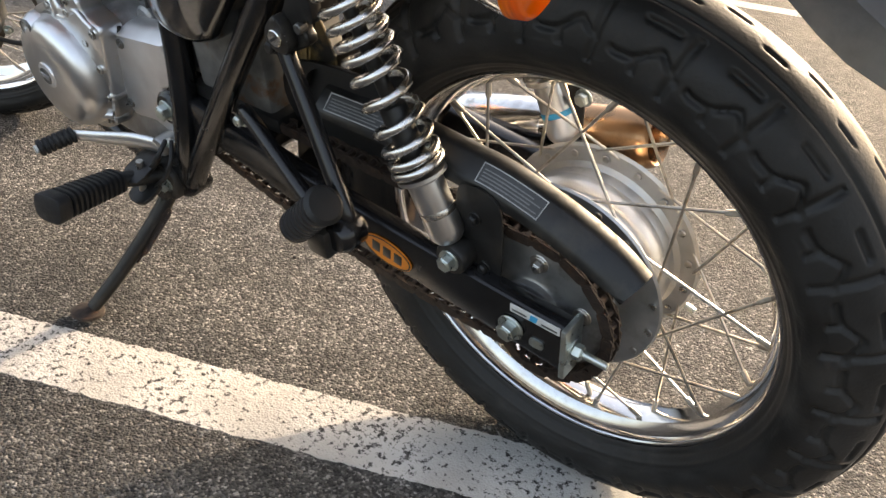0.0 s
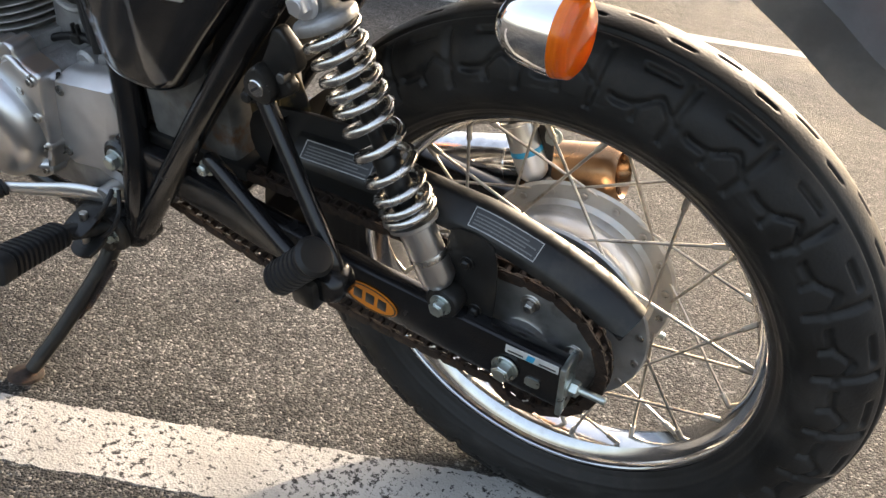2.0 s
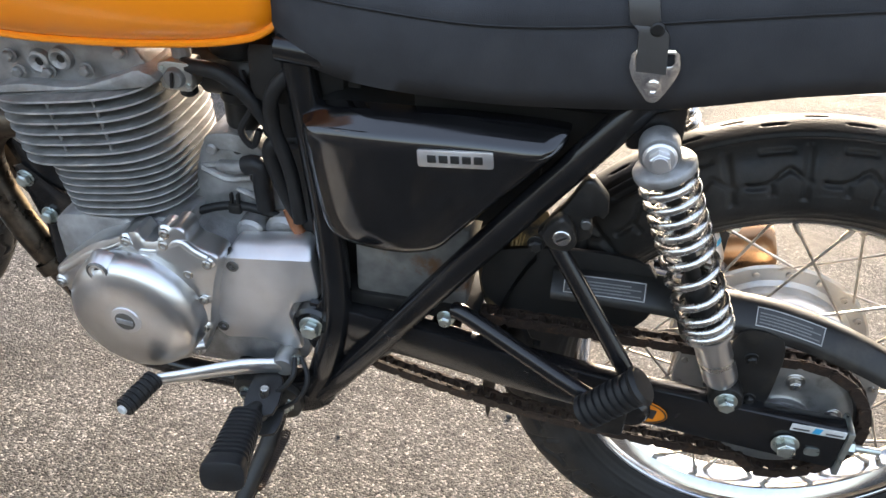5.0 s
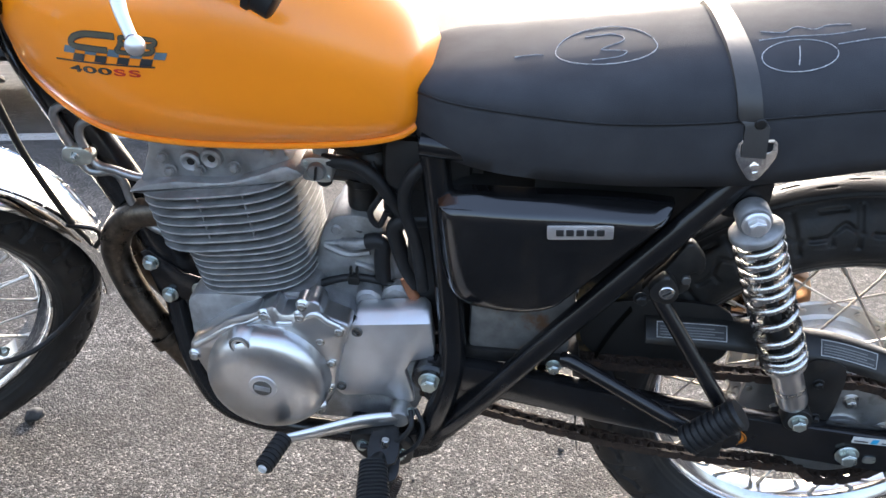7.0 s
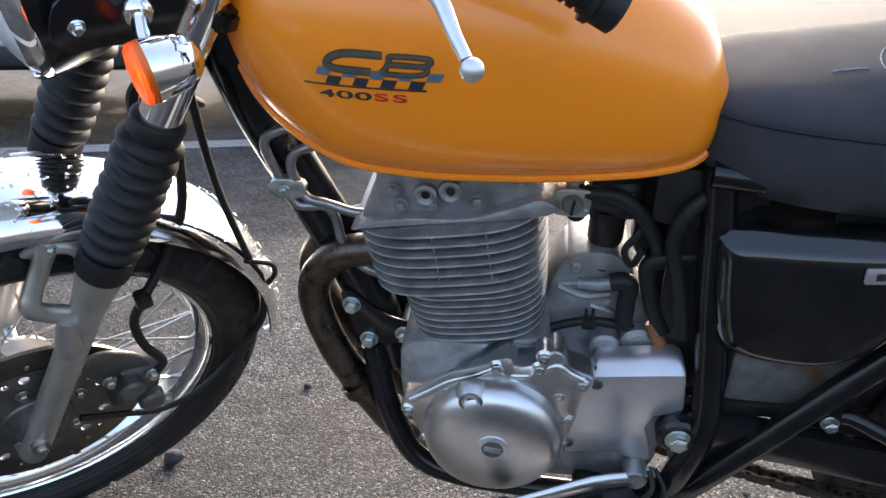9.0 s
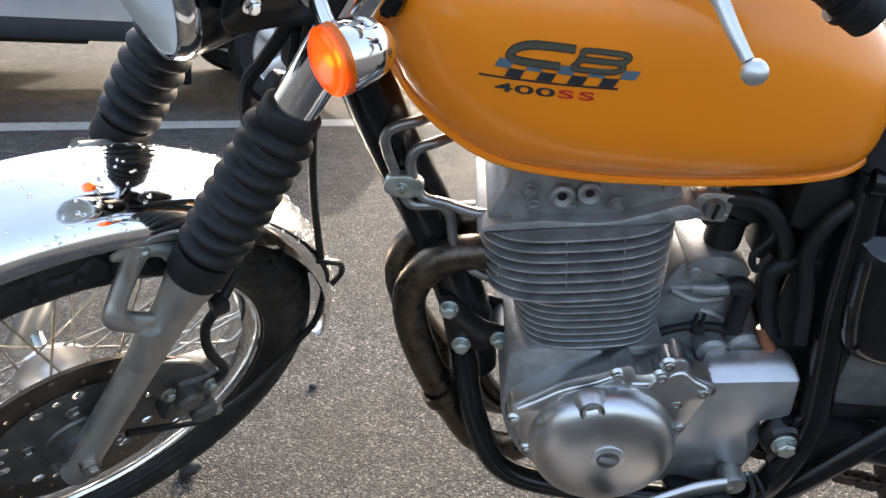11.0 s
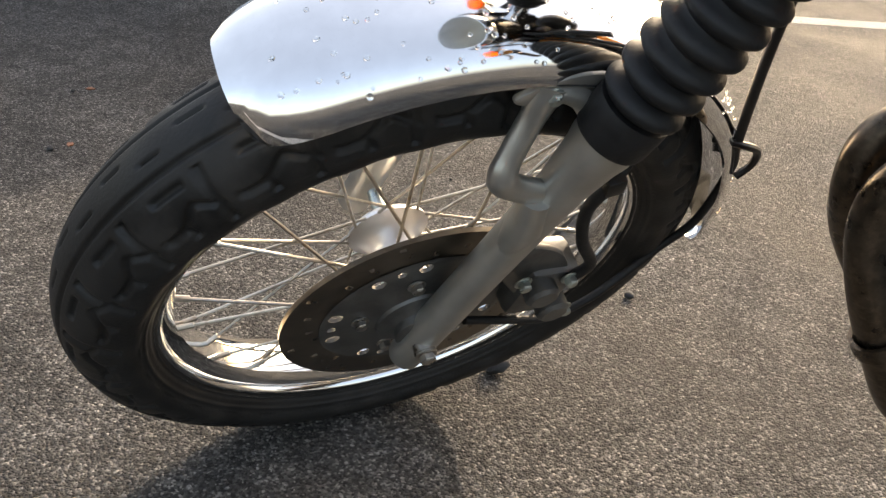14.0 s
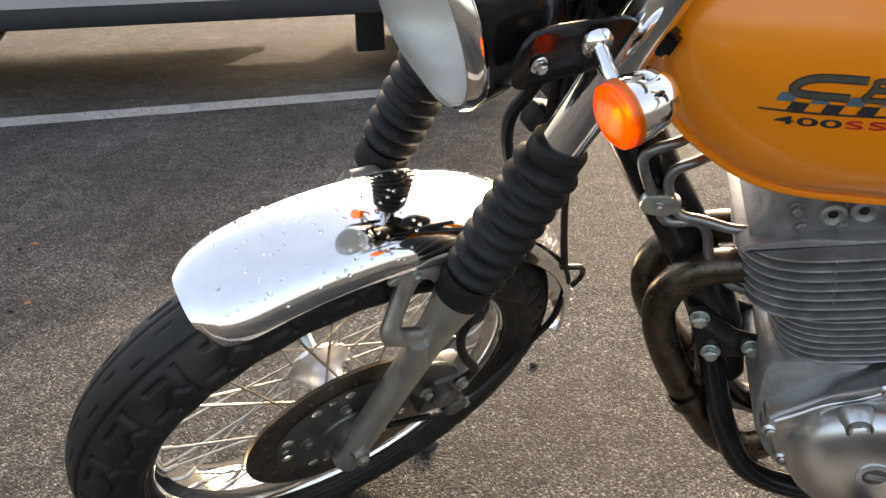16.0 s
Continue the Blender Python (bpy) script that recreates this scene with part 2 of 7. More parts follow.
def asphalt():
    m = bpy.data.materials.new("worn_asphalt")
    m.use_nodes = True
    nt = m.node_tree
    L = nt.links.new
    b = nt.nodes["Principled BSDF"]
    b.inputs["Specular IOR Level"].default_value = 0.22
    tc = nt.nodes.new("ShaderNodeTexCoord")
    v = nt.nodes.new("ShaderNodeTexVoronoi")
    v.inputs["Scale"].default_value = 300
    L(tc.outputs["Object"], v.inputs["Vector"])
    sep = nt.nodes.new("ShaderNodeSeparateColor")
    L(v.outputs["Color"], sep.inputs[0])
    ramp = nt.nodes.new("ShaderNodeValToRGB")
    e = ramp.color_ramp.elements
    e[0].position, e[0].color = 0.0, (0.024, 0.0237, 0.0232, 1)
    e[1].position, e[1].color = 1.0, (0.27, 0.266, 0.259, 1)
    for p, c in ((0.35, (0.046, 0.0457, 0.045)), (0.7, (0.082, 0.0808, 0.0792)), (0.9, (0.15, 0.1475, 0.1435))):
        k = ramp.color_ramp.elements.new(p)
        k.color = (*c, 1)
    L(sep.outputs[0], ramp.inputs[0])
    big = nt.nodes.new("ShaderNodeTexNoise")
    big.inputs["Scale"].default_value, big.inputs["Detail"].default_value = 2.2, 7
    L(tc.outputs["Object"], big.inputs["Vector"])
    br = nt.nodes.new("ShaderNodeValToRGB")
    br.color_ramp.elements[0].position, br.color_ramp.elements[0].color = 0.34, (0.52, 0.515, 0.51, 1)
    br.color_ramp.elements[1].position, br.color_ramp.elements[1].color = 0.66, (1.15, 1.13, 1.10, 1)
    L(big.outputs[0], br.inputs[0])
    mul = nt.nodes.new("ShaderNodeMix")
    mul.data_type, mul.blend_type = "RGBA", "MULTIPLY"
    mul.inputs[0].default_value = 1.0
    L(ramp.outputs[0], mul.inputs[6])
    L(br.outputs[0], mul.inputs[7])
    mid = nt.nodes.new("ShaderNodeTexNoise")  # patches a hand wide: stains, filled pores
    mid.inputs["Scale"].default_value, mid.inputs["Detail"].default_value, mid.inputs["Roughness"].default_value = 13, 8, 0.7
    L(tc.outputs["Object"], mid.inputs["Vector"])
    md = nt.nodes.new("ShaderNodeValToRGB")
    md.color_ramp.elements[0].position, md.color_ramp.elements[0].color = 0.36, (0.68, 0.68, 0.68, 1)
    md.color_ramp.elements[1].position, md.color_ramp.elements[1].color = 0.62, (1.2, 1.19, 1.17, 1)
    L(mid.outputs[0], md.inputs[0])
    mul2 = nt.nodes.new("ShaderNodeMix")
    mul2.data_type, mul2.blend_type = "RGBA", "MULTIPLY"
    mul2.inputs[0].default_value = 1.0
    L(mul.outputs[2], mul2.inputs[6])
    L(md.outputs[0], mul2.inputs[7])
    stones = nt.nodes.new("ShaderNodeTexVoronoi")  # coarser chips among the fine grit
    stones.inputs["Scale"].default_value = 135
    L(tc.outputs["Object"], stones.inputs["Vector"])
    chip = nt.nodes.new("ShaderNodeSeparateColor")
    L(stones.outputs["Color"], chip.inputs[0])
    cr = nt.nodes.new("ShaderNodeMapRange")
    cr.inputs[3].default_value, cr.inputs[4].default_value = 0.72, 1.28
    L(chip.outputs[1], cr.inputs[0])
    mul3 = nt.nodes.new("ShaderNodeMix")
    mul3.data_type, mul3.blend_type = "RGBA", "MULTIPLY"
    mul3.inputs[0].default_value = 1.0
    L(mul2.outputs[2], mul3.inputs[6])
    L(cr.outputs[0], mul3.inputs[7])
    L(mul3.outputs[2], b.inputs["Base Color"])
    rr = nt.nodes.new("ShaderNodeMapRange")
    rr.inputs[1].default_value, rr.inputs[2].default_value = 0.35, 0.65
    rr.inputs[3].default_value, rr.inputs[4].default_value = 0.78, 0.95
    L(big.outputs[0], rr.inputs[0])
    L(rr.outputs[0], b.inputs["Roughness"])
    n = nt.nodes.new("ShaderNodeTexNoise")
    n.inputs["Scale"].default_value, n.inputs["Detail"].default_value = 330, 5
    L(tc.outputs["Object"], n.inputs["Vector"])
    mx = nt.nodes.new("ShaderNodeMath")
    mx.operation = "SUBTRACT"
    L(n.outputs[0], mx.inputs[0])
    L(v.outputs["Distance"], mx.inputs[1])
    low = nt.nodes.new("ShaderNodeMath")
    low.operation = "MULTIPLY_ADD"
    low.inputs[1].default_value = -0.8
    L(stones.outputs["Distance"], low.inputs[0])
    L(mx.outputs[0], low.inputs[2])
    bp = nt.nodes.new("ShaderNodeBump")
    bp.inputs["Strength"].default_value, bp.inputs["Distance"].default_value = 1.0, 0.0028
    L(low.outputs[0], bp.inputs["Height"])
    L(bp.outputs[0], b.inputs["Normal"])
    return m


def line_paint():
    """Worn white road paint: asphalt shows through the chips."""
    m = asphalt()
    m.name = "worn_white_road_paint"
    nt = m.node_tree
    L = nt.links.new
    b = nt.nodes["Principled BSDF"]
    base = b.inputs["Base Color"].links[0].from_socket
    tc = nt.nodes.new("ShaderNodeTexCoord")
    n1 = nt.nodes.new("ShaderNodeTexNoise")
    n1.inputs["Scale"].default_value, n1.inputs["Detail"].default_value, n1.inputs["Roughness"].default_value = 95, 5, 0.75
    n2 = nt.nodes.new("ShaderNodeTexNoise")
    n2.inputs["Scale"].default_value, n2.inputs["Detail"].default_value = 6, 4
    for n in (n1, n2):
        L(tc.outputs["Object"], n.inputs["Vector"])
    add = nt.nodes.new("ShaderNodeMath")
    add.operation = "MULTIPLY_ADD"
    L(n2.outputs[0], add.inputs[0])
    add.inputs[1].default_value = 0.3
    L(n1.outputs[0], add.inputs[2])
    mr = nt.nodes.new("ShaderNodeMapRange")
    mr.inputs[1].default_value, mr.inputs[2].default_value = 0.704, 0.735
    L(add.outputs[0], mr.inputs[0])
    tint = nt.nodes.new("ShaderNodeValToRGB")
    tint.color_ramp.elements[0].color, tint.color_ramp.elements[1].color = (0.27, 0.26, 0.24, 1), (0.43, 0.42, 0.395, 1)
    tint.color_ramp.elements[0].position, tint.color_ramp.elements[1].position = 0.3, 0.6
    L(n2.outputs[0], tint.inputs[0])
    mix = nt.nodes.new("ShaderNodeMix")
    mix.data_type = "RGBA"
    L(mr.outputs[0], mix.inputs[0])
    L(tint.outputs[0], mix.inputs[6])
    L(base, mix.inputs[7])
    L(mix.outputs[2], b.inputs["Base Color"])
    b.inputs["Normal"].links[0].from_node.inputs["Strength"].default_value = 0.35
    return m


ASPHALT = asphalt()
PAINT = line_paint()


# ---- mesh helpers ----
def finish(name, bm, material, smooth=True, sharp=40):
    bmesh.ops.recalc_face_normals(bm, faces=bm.faces)
    me = bpy.data.meshes.new(name)
    bm.to_mesh(me)
    bm.free()
    me.materials.append(material)
    if smooth:
        me.polygons.foreach_set("use_smooth", [True] * len(me.polygons))
        me.set_sharp_from_angle(angle=radians(sharp))
    return me


def part(name, bm, material, parent, label="", m=None, sharp=40):
    ob = new(name, finish(name, bm, material, sharp=sharp))
    ob.parent = parent
    if m is not None:
        ob.matrix_basis = m
    return tagged(ob, label)


def ring_faces(bm, rings, closed_ring=True, closed_path=False, caps=True):
    n = len(rings[0])
    last = len(rings) if closed_path else len(rings) - 1
    for i in range(last):
        a, b = rings[i], rings[(i + 1) % len(rings)]
        for j in range(n if closed_ring else n - 1):
            k = (j + 1) % n
            bm.faces.new((a[j], a[k], b[k], b[j]))
    if caps and not closed_path and closed_ring:
        bm.faces.new(rings[0][::-1])
        bm.faces.new(rings[-1])


def smooth_path(pts, steps=6):
    """A Catmull-Rom curve through the points."""
    p = [Vector(q) for q in pts]
    p = [2 * p[0] - p[1], *p, 2 * p[-1] - p[-2]]
    out = []
    for i in range(1, len(p) - 2):
        for s in range(steps):
            t = s / steps
            out.append(0.5 * (2 * p[i] + (p[i + 1] - p[i - 1]) * t + (2 * p[i - 1] - 5 * p[i] + 4 * p[i + 1] - p[i + 2]) * t * t
                              + (3 * p[i] - p[i - 1] - 3 * p[i + 1] + p[i + 2]) * t ** 3))
    return out + [p[-2]]


def tube(pts, r, segs=12, curve=0, bm=None, flat=1.0, closed=False):
    """A tube along the points. r: one radius or one a point. flat: height against width."""
    bm = bm or bmesh.new()
    p = smooth_path(pts, curve) if curve else [Vector(q) for q in pts]
    rad = r if callable(r) else (lambda f: r)
    if isinstance(r, (list, tuple)):
        rad = lambda f: float(np.interp(f, np.linspace(0, 1, len(r)), r))  # noqa: E731
    rings, up = [], None
    for i, q in enumerate(p):
        a = p[(i - 1) % len(p)] if closed else p[max(i - 1, 0)]
        b = p[(i + 1) % len(p)] if closed else p[min(i + 1, len(p) - 1)]
        d = (b - a).normalized()
        if up is None:
            up = Vector((0, 1, 0)) if abs(d.y) < 0.9 else Vector((0, 0, 1))
        side = d.cross(up).normalized()
        up = side.cross(d).normalized()
        rr = rad(i / max(1, len(p) - 1))
        rings.append([bm.verts.new(q + rr * (math.cos(w) * side * flat + math.sin(w) * up)) for w in (2 * math.pi * k / segs for k in range(segs))])
    ring_faces(bm, rings, closed_path=closed)
    return bm


def lathe(profile, centre, axis=(0, -1, 0), segs=48, bm=None, closed=False, a0=0.0, a1=2 * math.pi):
    """Turns a profile of (radius, height along the axis) round the axis."""
    bm = bm or bmesh.new()
    ax = Vector(axis).normalized()
    u = ax.orthogonal().normalized()
    v = ax.cross(u)
    c = Vector(centre)
    full = abs(a1 - a0 - 2 * math.pi) < 1e-6
    steps = segs if full else segs + 1
    rings = []
    for i in range(steps):
        w = a0 + (a1 - a0) * i / segs
        d = math.cos(w) * u + math.sin(w) * v
        rings.append([bm.verts.new(c + max(r, 1e-4) * d + h * ax) for r, h in profile])
    ring_faces(bm, rings, closed_ring=closed, closed_path=full, caps=closed)
    return bm


def cyl(a, b, r, segs=16, bevel=0.0, bm=None, r2=None):
    a, b = Vector(a), Vector(b)
    h = (b - a).length
    r2 = r if r2 is None else r2
    k = min(bevel, h * 0.45, r * 0.5)
    prof = [(0, 0), (r - k, 0), (r, k), (r2, h - k), (r2 - k, h), (0, h)] if k else [(0, 0), (r, 0), (r2, h), (0, h)]
    return lathe(prof, a, b - a, segs, bm)


def prism(outline, y0, y1, bevel=0.0, bm=None, segments=2, plane="xz", m=None):
    """A plate: an outline in x and z, from y0 to y1, with rounded edges."""
    out = bmesh.new()
    low = [out.verts.new((x, y0, z)) for x, z in outline]
    high = [out.verts.new((x, y1, z)) for x, z in outline]
    ring_faces(out, [low, high])
    bmesh.ops.recalc_face_normals(out, faces=out.faces)
    if bevel:
        bmesh.ops.bevel(out, geom=list(out.edges), offset=bevel, segments=segments, affect="EDGES", profile=0.5)
    return merge(bm, out, m)


def merge(bm, other, m=None):
    if m is not None:
        bmesh.ops.transform(other, matrix=m, verts=other.verts)
    if bm is None:
        return other
    me = bpy.data.meshes.new("tmp")
    other.to_mesh(me)
    other.free()
    bm.from_mesh(me)
    bpy.data.meshes.remove(me)
    return bm


def block(size, bevel=0.003, m=None, bm=None, segments=2):
    out = bmesh.new()
    bmesh.ops.create_cube(out, size=1)
    bmesh.ops.scale(out, vec=size, verts=out.verts)
    if bevel:
        bmesh.ops.bevel(out, geom=list(out.edges), offset=bevel, segments=segments, affect="EDGES", profile=0.5)
    return merge(bm, out, m)


def rounded(outline, steps=4):
    """A closed Catmull-Rom outline through the points (x, z)."""
    n = len(outline)
    out = []
    for i in range(n):
        p0, p1, p2, p3 = (Vector(outline[(i + k) % n]) for k in (-1, 0, 1, 2))
        for s in range(steps):
            t = s / steps
            q = 0.5 * (2 * p1 + (p2 - p0) * t + (2 * p0 - 5 * p1 + 4 * p2 - p3) * t * t + (3 * p1 - p0 - 3 * p2 + p3) * t ** 3)
            out.append((q.x, q.y))
    return out


def dome(outline, levels, bm=None, y_of=None):
    """A pressed panel: the outline stepped inwards. levels: (inset as a share of the size, y)."""
    bm = bm or bmesh.new()
    cx = sum(p[0] for p in outline) / len(outline)
    cz = sum(p[1] for p in outline) / len(outline)
    rings = []
    for s, y in levels:
        rings.append([bm.verts.new((cx + (x - cx) * s, y, cz + (z - cz) * s)) for x, z in outline])
    ring_faces(bm, rings)
    return bm


def hexbolt(at, axis, r=0.008, h=0.007, washer=True, bm=None):
    """A hexagon bolt head with its washer."""
    bm = bm or bmesh.new()
    a, d = Vector(at), Vector(axis).normalized()
    if washer:
        cyl(a, a + d * 0.002, r * 1.35, 20, 0.0005, bm)
    cyl(a + d * 0.002, a + d * (0.002 + h), r, 6, 0.001, bm)
    cyl(a + d * (0.002 + h), a + d * (0.003 + h), r * 0.72, 16, 0.0004, bm)
    return bm


def letters(text, size, m, depth=0.0006, extra=0.0, shear=0.0):
    """Raised writing in the built-in font, standing in x and z and read from -y."""
    cu = bpy.data.curves.new("text", "FONT")
    cu.body, cu.size, cu.extrude, cu.shear, cu.offset = text, size, depth, shear, extra
    cu.align_x, cu.align_y = "CENTER", "CENTER"
    ob = bpy.data.objects.new("text", cu)
    me = bpy.data.meshes.new_from_object(ob)
    bm = bmesh.new()
    bm.from_mesh(me)
    bpy.data.objects.remove(ob)
    bpy.data.meshes.remove(me)
    bmesh.ops.transform(bm, matrix=m @ Matrix.Rotation(radians(90), 4, "X"), verts=bm.verts)
    return bm


def grid_mesh(name, v, wrap_u, wrap_v, material, sharp=40):
    """A mesh from a grid of points."""
    n, k = v.shape[:2]
    idx = np.arange(n * k).reshape(n, k)
    i2 = np.roll(idx, -1, 0) if wrap_u else idx[1:]
    a = idx if wrap_u else idx[:-1]
    if wrap_v:
        f = np.stack([a, np.roll(a, -1, 1), np.roll(i2, -1, 1), i2], -1)
    else:
        f = np.stack([a[:, :-1], a[:, 1:], i2[:, 1:], i2[:, :-1]], -1)
    me = bpy.data.meshes.new(name)
    me.from_pydata(v.reshape(-1, 3).tolist(), [], f.reshape(-1, 4).tolist())
    me.materials.append(material)
    me.polygons.foreach_set("use_smooth", [True] * len(me.polygons))
    me.set_sharp_from_angle(angle=radians(sharp))
    me.update()
    return me


def arc_points(profile, n):
    """n points evenly along a smooth curve through the profile, and their way along it."""
    p = np.array([tuple(q) for q in smooth_path([(a, b, 0) for a, b in profile], 8)])[:, :2]
    s = np.r_[0, np.cumsum(np.linalg.norm(np.diff(p, axis=0), axis=1))]
    t = np.linspace(0, s[-1], n)
    return np.stack([np.interp(t, s, p[:, 0]), np.interp(t, s, p[:, 1])], 1), t


# ---- setting ----
RUN = Vector((0.877, 0.48, 0))      # the way the painted lines run
ACROSS = Vector((-0.48, 0.877, 0))


def ground_sheet():
    bm = bmesh.new()
    for x0, x1, y0, y1 in ((-400, 400, -400, 400),):
        vs = [bm.verts.new((x, y, 0)) for x, y in ((x0, y0), (x1, y0), (x1, y1), (x0, y1))]
        bm.faces.new(vs)
    ob = new("ground", finish("ground", bm, ASPHALT))
    tagged(ob, "worn grey asphalt of a parking lot with coarse light grit", "ground", kind="structure")


def road_line(name, low, high, s0, s1, label, turn=0.0):
    """A painted line with ragged edges, 4 mm thick at most."""
    bm = bmesh.new()
    n = int((s1 - s0) / 0.006)
    rows = []
    for i in range(n + 1):
        s = s0 + (s1 - s0) * i / n
        e0 = low + turn * s + 0.004 * noise.noise((s * 22, 1.3, 0)) + 0.0035 * noise.noise((s * 90, 4.3, 0))
        e1 = high + turn * s + 0.004 * noise.noise((s * 22, 7.7, 0)) + 0.0035 * noise.noise((s * 90, 9.1, 0))
        p0, p1 = RUN * s + ACROSS * e0, RUN * s + ACROSS * e1
        rows.append([bm.verts.new((*p0.xy, 0.0)), bm.verts.new((*p0.xy, 0.0008)), bm.verts.new((*p1.xy, 0.0008)), bm.verts.new((*p1.xy, 0.0))])
    ring_faces(bm, rows)
    ob = new(name, finish(name, bm, PAINT, smooth=False))
    tagged(ob, label, "road line", kind="structure")


ground_sheet()
road_line("road_line", 0.058, 0.176, -3.0, 4.0, "chipped white parking line painted on grey asphalt")
road_line("road_line", 3.47, 3.62, -5.5, 6.0, "thin white parking line painted on grey asphalt", 0.03)


def parked_car():
    """A silver car beyond the second line: body, sills, wheels in their arches."""
    car = new("car")
    car.matrix_basis = Matrix.Translation(ACROSS * 3.77) @ Matrix.Rotation(math.atan2(RUN.y, RUN.x), 4, "Z")
    tagged(car, "silver parked car with dark plastic sill on asphalt", "car")
    wheels = (-2.75, 0.0)

    def section(x):
        f = max(0.05, min(1, (x + 3.35) / 0.5, (0.72 - x) / 0.25)) ** 0.5
        top = 0.9 + 0.52 * max(0.0, min(1, (x + 3.2) / 0.5, (0.35 - x) / 0.75))
        h = 0.74 + 0.26 * f
        low = 0.42
        for c in wheels:  # the arch rises over each wheel
            if abs(x - c) < 0.36:
                low = max(low, 0.30 + math.sqrt(0.36 ** 2 - (x - c) ** 2))
        near = [(0.10 - 0.10 * f, low), (0.05 - 0.05 * f, max(0.52, low + 0.01)), (0.02 - 0.04 * f, max(0.66, low + 0.02)), (0.06 - 0.05 * f, 0.82), (0.12, 0.92 * h), (0.30, top * h)]
        return [(x, y, z) for y, z in near] + [(x, 1.48 - y, z) for y, z in near[::-1]]

    bm = bmesh.new()
    ring_faces(bm, [[bm.verts.new(p) for p in section(x)] for x in np.linspace(-3.3, 0.71, 120)])
    part("body", bm, CAR_SILVER, car, "silver painted body")
    part("sill", block((2.02, 0.13, 0.12), 0.02, Matrix.Translation((-1.37, 0.075, 0.385))), CAR_BLACK, car, "dark plastic sill")
    # unseen far side: deepened to block low sun, split to pass one patch
    for x0, x1 in ((-3.1, -0.86), (-0.32, 0.6)):
        part("sill", block((x1 - x0, 0.13, 0.30), 0.02, Matrix.Translation(((x0 + x1) / 2, 1.405, 0.29))), CAR_BLACK, car, "dark plastic sill")
    part("floor_pan", block((2.0, 0.9, 0.12), 0.02, Matrix.Translation((-1.37, 0.74, 0.37))), CAR_BLACK, car)
    part("mud_flap", block((0.16, 0.05, 0.34), 0.012, Matrix.Translation((-0.47, 0.66, 0.20))), CAR_BLACK, car, "black rubber mud flap")
    for x in wheels:
        for y, s in ((0.10, -1), (1.38, 1)):
            tyre = part("tyre", lathe([(0.2, -0.08), (0.27, -0.09), (0.295, -0.065), (0.30, 0), (0.295, 0.065), (0.27, 0.09), (0.2, 0.08)], (x, y, 0.3), (0, s, 0), 48, closed=True), RUBBER, car, "black rubber tyre")
            rim = lathe([(0.0, 0.075), (0.03, 0.075), (0.05, 0.06), (0.055, 0.02), (0.19, 0.02), (0.19, 0.07), (0.203, 0.085), (0.203, -0.08)], (x, y, 0.3), (0, s, 0), 48)
            for k in range(5):
                turn = Matrix.Translation((x, y + s * 0.06, 0.3)) @ Matrix.Rotation(k * 2 * math.pi / 5 + 0.3, 4, "Y")
                merge(rim, block((0.062, 0.022, 0.155), 0.008, turn @ Matrix.Translation((0, 0, 0.118))))
            part("rim", rim, ALLOY_SILVER, tyre, "silver alloy wheel rim")


parked_car()


def pebble(x, y, r, seed):
    bm = bmesh.new()
    bmesh.ops.create_icosphere(bm, subdivisions=2, radius=r)
    for v in bm.verts:
        v.co *= 1 + 0.5 * noise.noise(v.co * 60 + Vector((seed, 0, 0)))
        v.co.z *= 0.7
    low = min(v.co.z for v in bm.verts)
    ob = new("pebble", finish("pebble", bm, PEBBLE))
    ob.location = (x, y, -low)
    tagged(ob, "small dark lump of dirt lying on the asphalt", "pebble", "pebbles on the asphalt")


pebble(-1.29, 0.287, 0.018, 1.0)
for i, (px, py) in enumerate(((-0.555, 0.262), (-2.61, 0.87), (-2.38, 0.56), (-1.6, 0.9), (-0.3, 0.42), (-1.15, 0.6))):
    pebble(px, py, 0.004 + 0.002 * (i % 3), 3.0 * i + 2)


def leaf(x, y, turn, seed):
    bm = bmesh.new()
    pts = [(-0.012, 0), (-0.006, 0.006), (0.002, 0.0075), (0.012, 0), (0.002, -0.0065), (-0.006, -0.006)]
    low = [bm.verts.new((a, b, 0.001 + 0.002 * abs(b) * 80 * 0.01)) for a, b in pts]
    top = [bm.verts.new((a, b, 0.0022 + 0.25 * abs(b))) for a, b in pts]
    ring_faces(bm, [low, top])
    ob = new("leaf", finish("leaf", bm, COPPER))
    ob.matrix_basis = pose(x, y, 0, 0, 0, turn)
    tagged(ob, "small dry brown leaf on the asphalt", "leaf", "leaves on the asphalt")


leaf(-2.592, 0.911, 30, 1)
leaf(-2.368, 0.604, 110, 2)

# ---- motorcycle ----
bike = new("motorcycle")
bike.matrix_basis = Matrix.Translation((0.0398, 0.2326, 0.0048)) @ Matrix.Rotation(radians(3.5), 4, "Z") @ Matrix.Rotation(radians(15.3), 4, "X")
tagged(bike, "orange and black motorcycle leaning on its side stand on asphalt", "motorcycle")

RAKE = radians(27.5)
STEM = Vector((math.sin(RAKE), 0, math.cos(RAKE)))
STEM0 = Vector((-1.527, 0, 0))
STEER = Matrix.Translation(STEM0) @ Matrix.Rotation(radians(42.5), 4, STEM) @ Matrix.Translation(-STEM0)
AXLE_F = Vector((-1.418, 0, 0.32))
AXLE_R = Vector((-0.0095, 0, 0.327))


